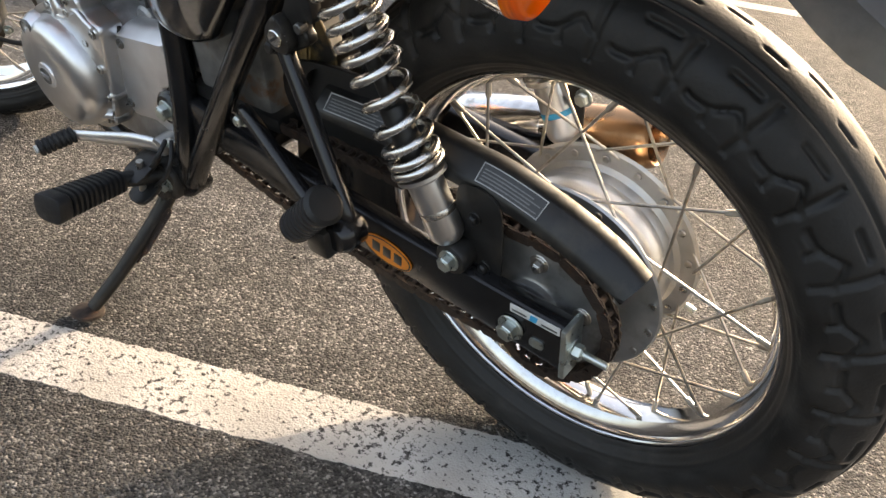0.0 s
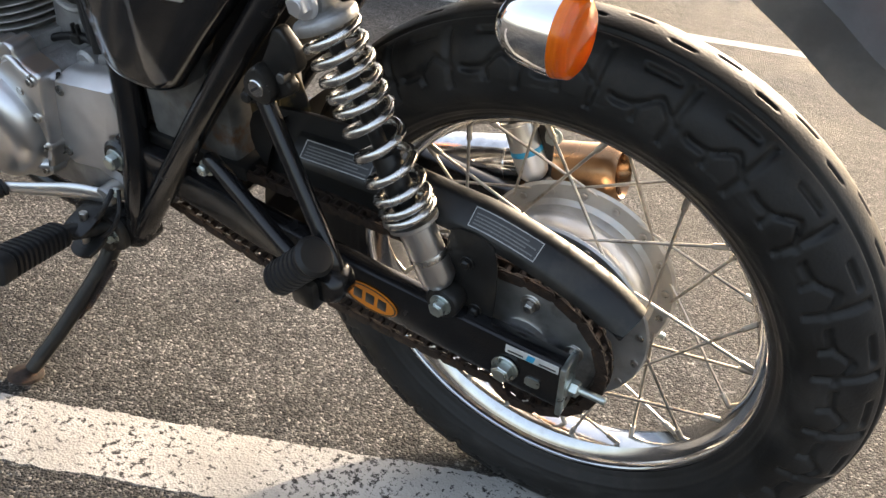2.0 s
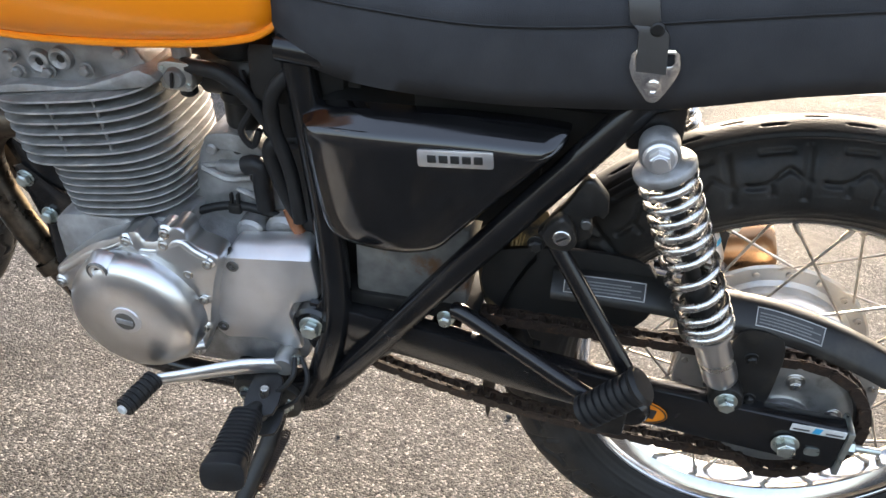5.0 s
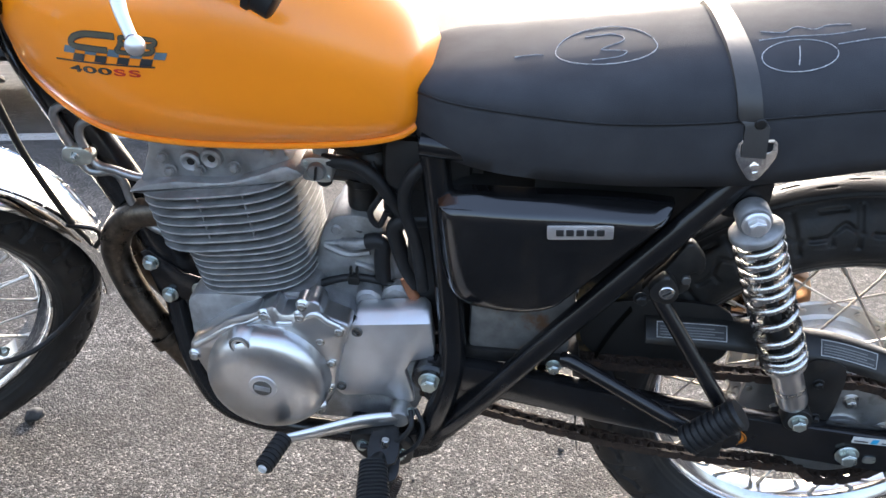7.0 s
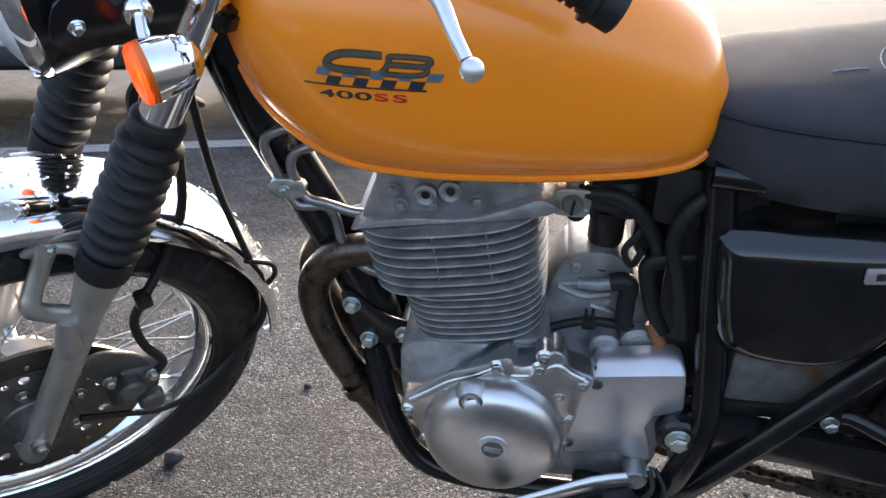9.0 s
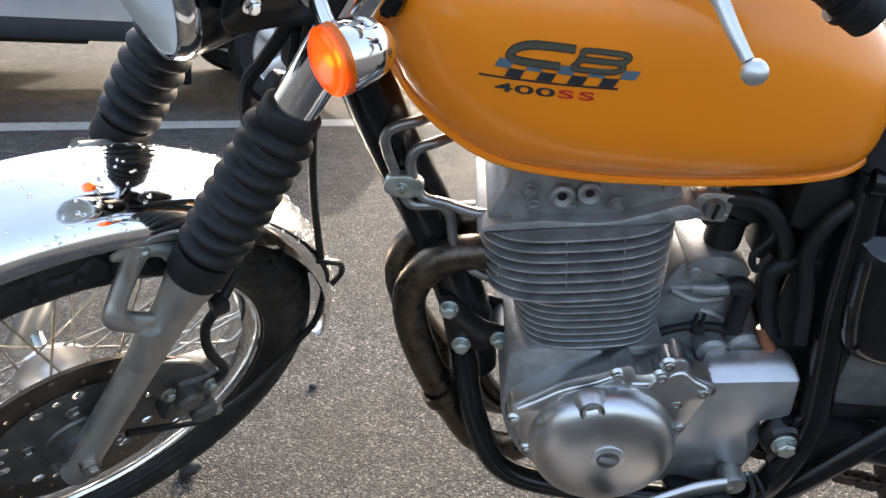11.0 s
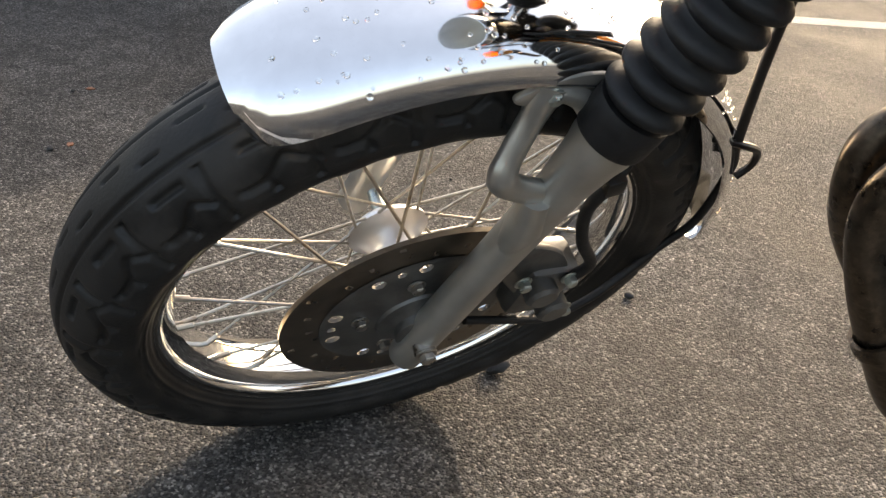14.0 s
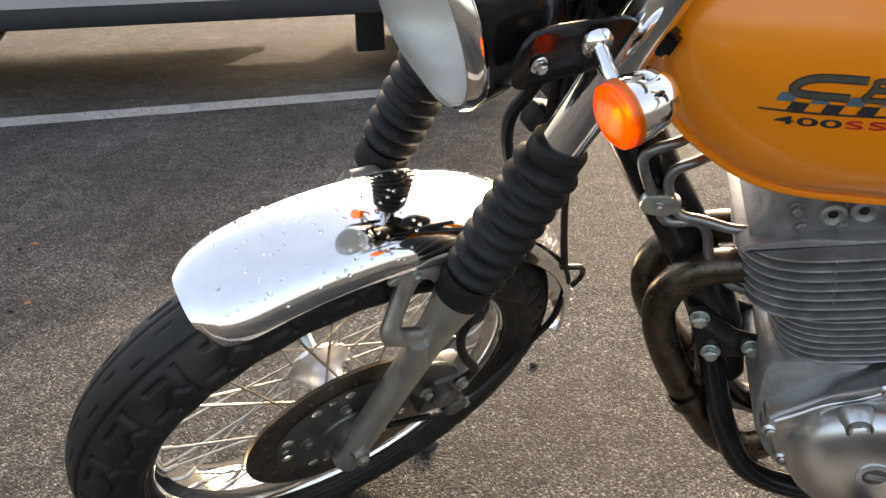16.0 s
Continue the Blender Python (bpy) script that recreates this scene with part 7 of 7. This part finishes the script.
mg = part("front_mudguard", mudguard(), CHROME, bike, "chrome front mudguard with water drops", m=STEER, sharp=60)
for y in (-1, 1):
    part("brace", prism(rounded([(-1.340, 0.634), (-1.30, 0.642), (-1.265, 0.632), (-1.245, 0.612), (-1.262, 0.602), (-1.30, 0.618), (-1.33, 0.622)]), MY + y * 0.062 - 0.003, MY + y * 0.062 + 0.003, 0.002), FORK_GREY, mg)
    part("bolt", hexbolt((-1.312, MY + y * 0.066, 0.630), (0, y, 0), 0.006, 0.005), ZINC, mg)
dr = bmesh.new()
rng = random.Random(4)
for k in range(330):
    f = rng.random() ** 0.8
    w = radians(104 - 104 * f)
    a = rng.uniform(-0.8, 0.8)
    w_ = radians(82 * a)
    y = 0.064 * math.sin(w_) / math.sin(radians(82))
    r = MR - 0.026 * ((1 - math.cos(w_)) / (1 - math.cos(radians(82)))) ** 1.25
    c = Vector((MX + r * math.cos(w), y + MY, MZ + r * math.sin(w)))
    n = Vector((math.cos(w), 2.2 * y / 0.066 * abs(a), math.sin(w))).normalized()
    lathe([(0, 0.0011), (0.6, 0.0008), (1.0, 0.0)] and [(0.0, 0.0010), (0.0016, 0.0007), (0.0026 * rng.uniform(0.5, 1.0), 0.0)], c, n, 8, dr)
part("rain", dr, GLASS, mg, "clear rain drops")["kind"] = "stuff"

# triple clamps, headlight, handlebar
for s0, th_ in ((0.985, 0.022), (1.12, 0.022)):
    c = STEM0 + STEM * s0
    yoke = [(-0.058, -0.108), (-0.028, -0.126), (0.004, -0.108), (0.028, -0.05), (0.028, 0.05), (0.004, 0.108), (-0.028, 0.126), (-0.058, 0.108), (-0.045, 0.05), (-0.045, -0.05)]
    bm = bmesh.new()
    up = STEM
    fx = Vector((math.cos(RAKE), 0, -math.sin(RAKE)))
    lowr = [bm.verts.new(c + fx * x + Vector((0, y, 0)) - up * th_ / 2) for x, y in yoke]
    high = [bm.verts.new(c + fx * x + Vector((0, y, 0)) + up * th_ / 2) for x, y in yoke]
    ring_faces(bm, [lowr, high])
    bmesh.ops.bevel(bm, geom=list(bm.edges), offset=0.004, segments=2, affect="EDGES")
    part("triple_clamp", bm, BLACK_GLOSS, bike, "black fork triple clamp", m=STEER)

HL = Vector((-1.250, 0.0, 0.900))
hd_ = Vector((-1, 0, -0.06)).normalized()
shell = part("headlight", lathe([(0.088, 0.0), (0.090, -0.006), (0.089, -0.02), (0.085, -0.05), (0.074, -0.08), (0.052, -0.10), (0.02, -0.108), (0, -0.109)], HL, hd_, 56), BLACK_GLOSS, bike, "round headlight with chrome ring and ribbed glass", m=STEER)
part("chrome_ring", lathe([(0.084, 0.012), (0.087, 0.012), (0.0905, 0.006), (0.091, -0.002), (0.089, -0.006), (0.084, -0.002)], HL, hd_, 56, closed=True), CHROME, shell, "chrome headlight ring")
gl_ = bmesh.new()
u_, v_ = Vector((0, 1, 0)), hd_.cross(Vector((0, 1, 0)))
rows = []
for i in range(32):
    r = 0.083 * i / 31
    ring = []
    for k in range(180):
        w = 2 * math.pi * k / 180
        y, z = r * math.cos(w), r * math.sin(w)
        bulge = 0.010 + 0.022 * (1 - (r / 0.083) ** 2) + 0.0008 * math.sin(y * 1050) * (r < 0.08)
        ring.append(gl_.verts.new(HL + hd_ * bulge + u_ * y + v_ * z))
    rows.append(ring)
ring_faces(gl_, rows[1:], caps=False)
gl_.faces.new(rows[1])
bmesh.ops.delete(gl_, geom=rows[0], context="VERTS")
part("glass", gl_, RIB_GLASS, shell, "ribbed clear headlight glass", sharp=80).visible_shadow = False
part("reflector", lathe([(0.082, 0.004), (0.07, -0.03), (0.045, -0.055), (0.015, -0.066), (0, -0.067)], HL, hd_, 48), REFLECTOR, shell)
for y in (-1, 1):
    stay = prism(rounded([(-1.220, 0.941), (-1.237, 0.9065), (-1.225, 0.889), (-1.19, 0.884), (-1.13, 0.872), (-1.115, 0.895), (-1.13, 0.918), (-1.17, 0.932)]), y * 0.104 - 0.003, y * 0.104 + 0.003, 0.0015)
    st_ = part("headlight_stay", stay, BLACK_GLOSS, bike, "black headlight bracket", m=STEER)
    part("bolt", hexbolt((-1.215, y * 0.108, 0.9135), (0, y, 0), 0.0055, 0.005), CHROME, st_)
indicator(STEER, (-1.176, -0.170, 0.902), 0, "chrome front indicator with amber lens", (-1.166, -0.112, 0.914), (-1, 0, -0.05))
indicator(STEER, (-1.163, 0.175, 0.908), 0, "chrome front indicator with amber lens", (-1.148, 0.108, 0.905), (-1, 0, -0.05))
part("horn", lathe([(0, 0.03), (0.02, 0.028), (0.038, 0.012), (0.042, 0.0), (0.040, -0.012), (0.02, -0.025), (0, -0.026)], (-1.10, 0.03, 0.80), (-1, 0, -0.3), 32), BLACK_SATIN, bike, "black round horn", m=STEER)

bar = part("handlebar", tube([(-1.06, -0.19, 1.085), (-1.075, -0.10, 1.04), (-1.08, -0.05, 1.03), (-1.08, 0.05, 1.03), (-1.075, 0.10, 1.04), (-1.06, 0.19, 1.085), (-1.04, 0.27, 1.065), (-1.03, 0.33, 1.045)], 0.011, 14, 6), CHROME, bike, "chrome handlebar with black grips and alloy levers", m=STEER)
ga, gb = Vector((-0.960, -0.275, 1.045)), Vector((-0.888, -0.358, 1.006))
part("bar_end", tube([(-1.04, -0.19, 1.075), (-1.0, -0.235, 1.065), ga, gb], 0.0105, 14, 4), CHROME, bar)
part("grip", ribbed(ga, gb, 0.0165, 14), RUBBER, bar, "ribbed black rubber grip")
part("grip_end", lathe([(0.015, -0.012), (0.021, -0.012), (0.021, -0.006), (0.0185, -0.004), (0.0185, 0.012), (0.015, 0.014), (0, 0.014)], gb, gb - ga, 20), RUBBER, bar)
part("grip", ribbed((-0.960, 0.275, 1.045), (-0.888, 0.358, 1.006), 0.0165, 14), RUBBER, bar)
part("switch_box", block((0.05, 0.045, 0.045), 0.008, Matrix.Translation((-0.99, -0.245, 1.06)) @ Matrix.Rotation(radians(45), 4, "Z")), BLACK_PLASTIC, bar)
part("clutch_lever", tube([(-1.042, -0.25, 1.041), (-1.023, -0.28, 1.036), (-1.006, -0.315, 1.021), (-1.007, -0.345, 1.008), (-1.007, -0.362, 1.000)], [0.0085, 0.0085, 0.0075, 0.006, 0.0055], 12, 5, flat=0.75), ALLOY_SILVER, bar, "silver alloy clutch lever with ball end")
bl = bmesh.new()
bmesh.ops.create_uvsphere(bl, u_segments=24, v_segments=16, radius=0.0086)
bmesh.ops.translate(bl, vec=(-1.007, -0.370, 0.997), verts=bl.verts)
part("lever_ball", bl, ALLOY_SILVER, bar)
for y in (-0.05, 0.05):
    part("riser", cyl((-1.08, y, 0.95), (-1.08, y, 1.03), 0.016, 20, 0.004), ALLOY_SILVER, bar)

# instruments behind the headlight
part("speedometer", lathe([(0, -0.045), (0.03, -0.043), (0.044, -0.03), (0.047, 0.0), (0.050, 0.012), (0.047, 0.018), (0.043, 0.014), (0, 0.013)], (-1.135, 0, 1.02), (0.45, 0, 0.9), 40), CHROME, bike, "round chrome instrument", m=STEER)

# speedometer cable down to the wheel
sc_ = part("speedometer_cable", tube([(-1.12, -0.045, 0.93), (-1.128, -0.06, 0.80), (-1.125, -0.065, 0.66), (-1.116, -0.065, 0.57), (-1.099, -0.065, 0.46), (-1.090, -0.065, 0.42), (-1.092, -0.065, 0.355), (-1.102, -0.065, 0.31), (-1.131, -0.065, 0.276), (-1.165, -0.07, 0.246), (-1.219, -0.08, 0.223), (-1.272, -0.088, 0.232), (-1.315, -0.090, 0.263), (-1.372, -0.088, 0.300)], 0.0048, 10, 6), RUBBER, bike, "black speedometer cable looping to the front wheel", m=STEER)
part("clip", tube([(-1.125, -0.06, 0.475), (-1.098, -0.07, 0.466), (-1.075, -0.07, 0.446), (-1.071, -0.07, 0.422), (-1.083, -0.07, 0.406)], 0.004, 8, 5), BLACK_SATIN, sc_)

# wiring under the headlight
wl = part("wiring", tube([(-1.125, -0.02, 0.87), (-1.139, -0.03, 0.818), (-1.163, -0.03, 0.779), (-1.179, -0.03, 0.76), (-1.182, -0.03, 0.723), (-1.173, -0.03, 0.67)], 0.0065, 8, 5), RUBBER, bike, "black wiring under the headlight", m=STEER)
part("connector", block((0.034, 0.03, 0.03), 0.008, Matrix.Translation((-1.143, -0.03, 0.735)) @ Matrix.Rotation(radians(35), 4, "Y")), BLACK_PLASTIC, wl)
part("connector", block((0.028, 0.026, 0.05), 0.006, Matrix.Translation((-1.122, -0.02, 0.775))), BLACK_PLASTIC, wl)
part("wire", tube([(-1.115, -0.035, 0.85), (-1.13, -0.045, 0.80), (-1.128, -0.04, 0.75), (-1.112, -0.03, 0.72)], 0.005, 8, 5), RUBBER, wl)
